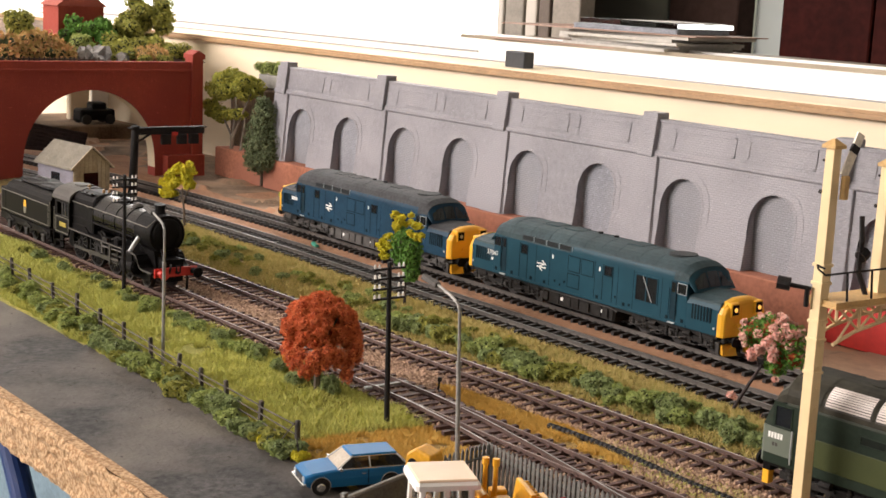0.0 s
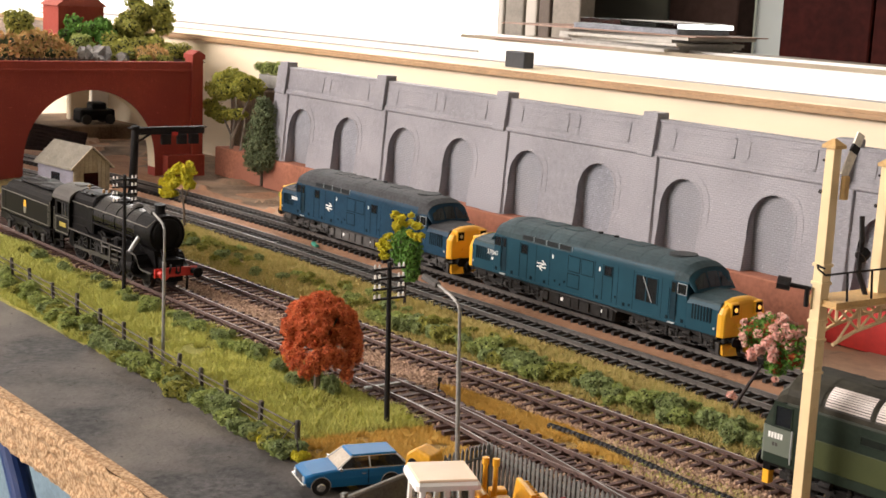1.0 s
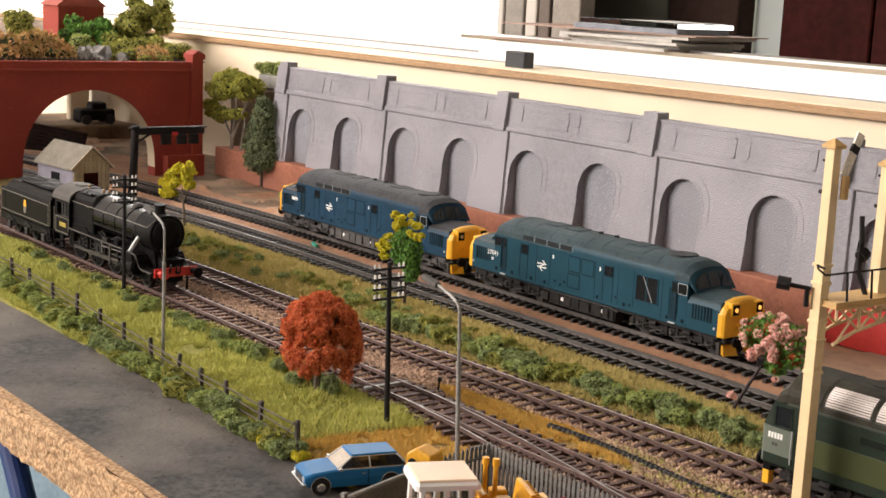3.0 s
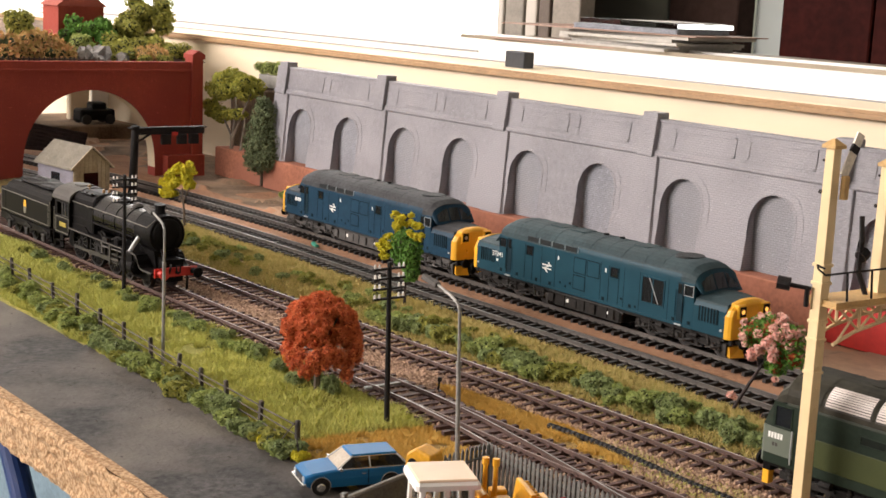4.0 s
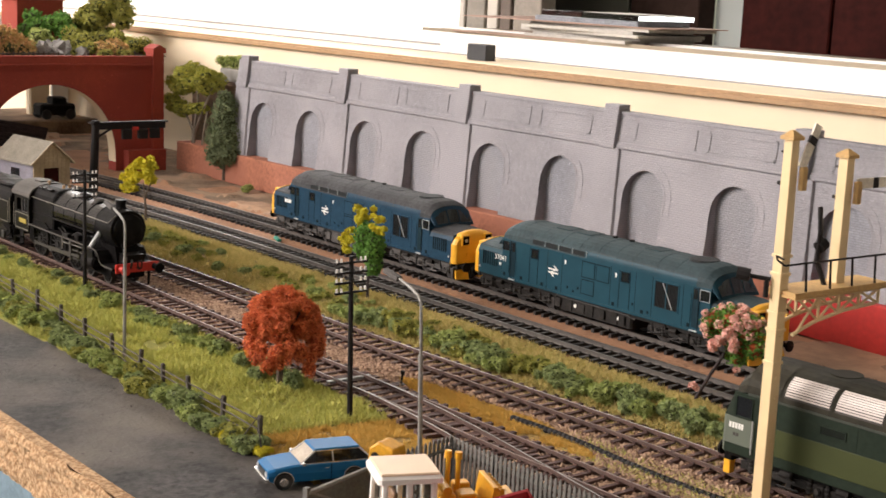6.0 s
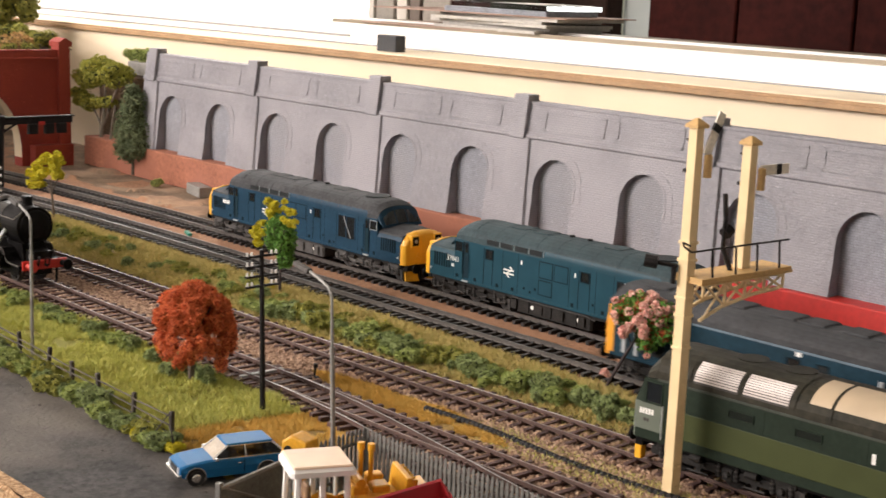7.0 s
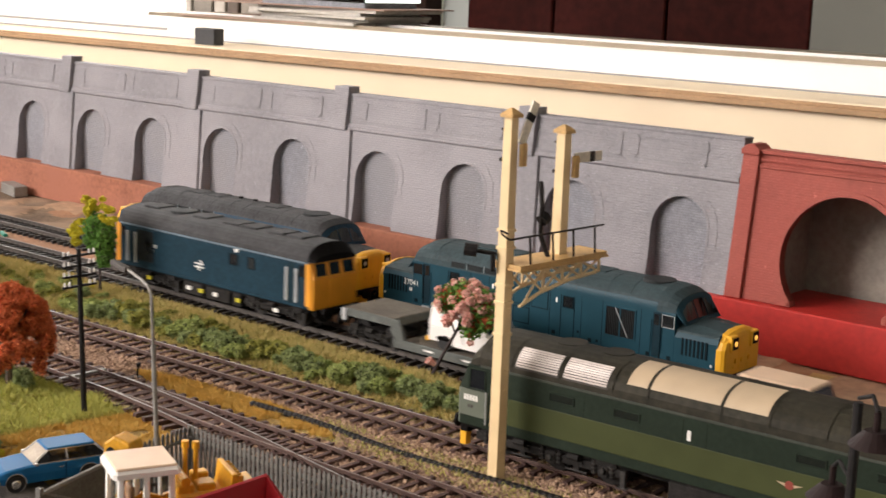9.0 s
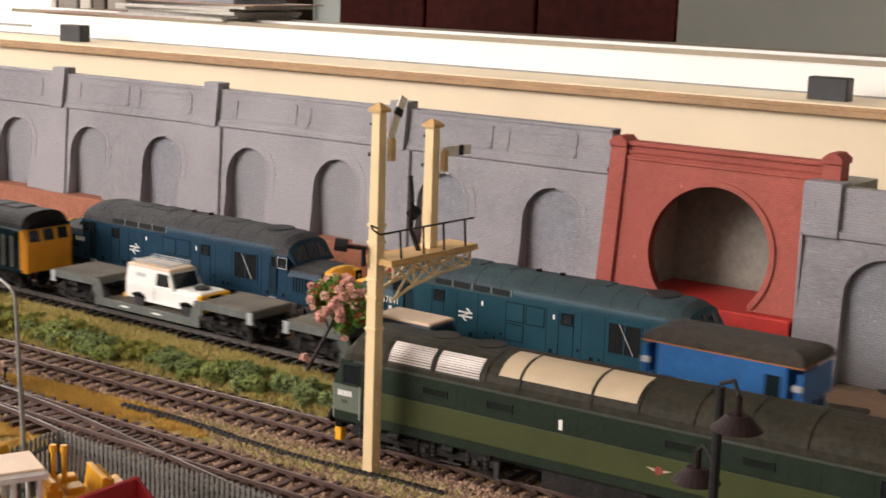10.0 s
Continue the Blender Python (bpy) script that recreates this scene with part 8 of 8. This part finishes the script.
for k in range(181):
    x = 150 + k
    y, r = float(np.interp(x, (150, 330), (-176, -174))) + 2 * math.sin(x / 23), (1.25, 1.75, 1.75)[k % 3]
    ribs.append([(x, y + r * math.cos(6.2832 * i / 8), -3.0 + r * math.sin(6.2832 * i / 8)) for i in range(8)])
cable = MB().loft(ribs)
tagged(part("corrugated_cable", cable, IRON), "black corrugated cable lying between the tracks", "cable")

for x in (-341, 316):
    item("rubber_block", MB().cbox(-12.5, 12.5, -6, 6, 0, 14, .8), BLACKBLOCK, "dark grey rubber block on the white ledge", "block", group="blocks on the ledge", at=LEDGE @ mm(x, 197, 125))


def stack():
    r = random.Random(4)
    z = 150.6
    for k in range(5):
        w = r.uniform(62, 78)
        item("magazine", MB().cbox(-w, w, -40, 40, 0, 2.6, .3), PAPER, "grey-white magazine in a flat stack on the ledge", "magazine", group="stack on the ledge", at=mm(-268 + r.uniform(-8, 8), 300 + r.uniform(-6, 6), z, r.uniform(-4, 4)))
        z += 2.7
    item("card_sheet", MB().box(-110, 110, -46, 46, 0, 1.0), CARD, "pale card sheet under the magazines", "card", group="stack on the ledge", at=mm(-318, 300, 149.7, 4))
    item("card_sheet", MB().box(-118, 118, -46, 46, 0, 1.0), CARD, "brown card sheet over the magazines", "card", group="stack on the ledge", at=mm(-300, 302, z, 2))
    z += 1.1
    for k in range(2):
        P = thing("plastic_case", "clear plastic disc case on the stack", "case", mm(-272 + k * 6, 300, z, 3 - 4 * k), "stack on the ledge")
        part("case", MB().cbox(-60, 60, -34, 34, 0, 4.4, .6), SPARK if k == 0 else CLEAR, P)
        part("insert", MB().box(-10, 56, -30, 30, 4.45, 4.7), BLACK if k == 0 else PAPER, P)
        z += 4.8


stack()
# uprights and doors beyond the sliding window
# greige and brown uprights are beige frames with shade put into the colour
for k, (x0, x1, m, l) in enumerate(((-537, -528, FRAMEBEIGE, "beige window upright"), (-524, -496, mat("shaded_greige_frame", (.27, .24, .20), .6), "beige window upright with shade in its colour"), (-492, -476, FRAMEBEIGE, "beige window upright"),
                                   (-472, -456, mat("brown_shadowed_frame", (.12, .09, .07), .6), "beige window upright, shadow painted as brown"), (-452, -412, mat("shaded_greige_frame", (.27, .24, .20), .6), "beige window upright with shade in its colour"))):
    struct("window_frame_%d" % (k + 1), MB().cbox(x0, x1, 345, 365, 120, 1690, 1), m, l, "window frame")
# the olive wall's dimness is shade put into its colour
for x0, x1, m, n, l in ((-1300, -930, mat("shadowed_olive_wall", (.08, .075, .055), .8, 0, .1, 6), "door_panel_1", "olive wall of the next room with shade in its colour"), (-926, -790, BROWNWOOD, "door_panel_2", "brown door of the next room"),
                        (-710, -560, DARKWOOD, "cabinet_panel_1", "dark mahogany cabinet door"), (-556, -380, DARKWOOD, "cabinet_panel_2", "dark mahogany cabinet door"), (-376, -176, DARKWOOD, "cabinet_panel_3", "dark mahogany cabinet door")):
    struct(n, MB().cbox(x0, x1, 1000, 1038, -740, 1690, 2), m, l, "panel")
item("chair_leg", MB().cyl((-505, -200, -130), (-385, -200, -290), 10, n=16), TUBEBLUE, "navy blue tubular chair leg below the board", "chair leg")
item("folded_cloth", MB().lump((-285, -190, -262), (95, 60, 72), .25, 6, 20, 12), CLOTH, "crumpled grey-white cloth below the board", "cloth")
# added darker panel: paints the shade on the right of the far wall
struct("far_wall_shade", MB().box(-174, 900, 1000, 1038, -740, 1690), mat("shaded_grey_green_plaster", (.17, .17, .145), .8, 0, .08, 5), "panel painting the shade on the next room's grey-green wall", "wall")
build_track("black-sleepered steel track on bare cork beside the grey wall", track1_y, -860, 2200, -560, 330, RAIL_S, SLEEPER_B, 7.3)
build_track("black-sleepered steel track on cork with a grass verge", track2_y, -860, 2200, -560, 300, RAIL_S, SLEEPER_B, 7.3)
build_track("rusty ballasted track with weathered brown sleepers", track3_y, -860, 1400, -260, 420, RAIL_R, SLEEPER_R, 8.2)
build_track("rusty ballasted track running into a turnout", track4_y, -860, 1400, -160, 420, RAIL_R, SLEEPER_R, 8.2)
build_track("rusty diverging track of the turnout", branch_y, 52, 1400, 196, 420, RAIL_R, SLEEPER_R, 8.2)


def ease(table):
    ts, ds = zip(*table)
    return lambda t: float(np.interp(t, ts, ds))


def motions():
    # the coupled diesels start slowly and draw away; the wagon train crosses the other way at a steady pace
    diesel_keys = ((0.0, 0.0), (2.7, 0.0), (3.3, 1.2), (4.0, 5.2), (4.5, 11.2), (5.0, 20.4), (5.2, 24.4), (5.8, 39.5), (6.5, 62.3), (7.0, 83.0), (7.5, 105.6), (8.0, 131.2),
                   (8.5, 160.5), (9.0, 194.0), (9.5, 229.8), (10.0, 269.5))
    train_keys = ((0.0, 1178.0), (1.0, 1046.0), (2.0, 914.0), (3.0, 782.0), (4.0, 650.0), (5.0, 518.0), (6.0, 386.0), (6.5, 320.0), (7.0, 255.0), (7.5, 192.8), (8.0, 125.4), (8.5, 61.2),
                  (9.0, -7.6), (9.5, -71.5), (10.0, -141.0))
    walk(LOCO_A, [(t, mm(x, 0, 0)) for t, x in diesel_keys])
    walk(LOCO_B, [(t, mm(x - 246.3, 0, 0)) for t, x in diesel_keys])
    for ob, off, z in ((LOCO_C, 0, 0), (WAGON_1, 191, 0), (WAGON_2, 374, 0), (ROVER_1, 197, 7.0), (ROVER_2, 376, 7.0), (SPOIL, 537, 0)):
        walk(ob, [(t, mm(x + off, -52, z)) for t, x in train_keys])
    gone = {"diesels": ease(diesel_keys), "train": ease(train_keys)}
    for ob, line, r, at in SPIN:
        rows = []
        for k in range(151):
            t = k / 15
            rows.append((t, Matrix.Translation(at) @ Matrix.Rotation(gone[line](t) / r, 4, "Y")))
        walk(ob, rows)


motions()
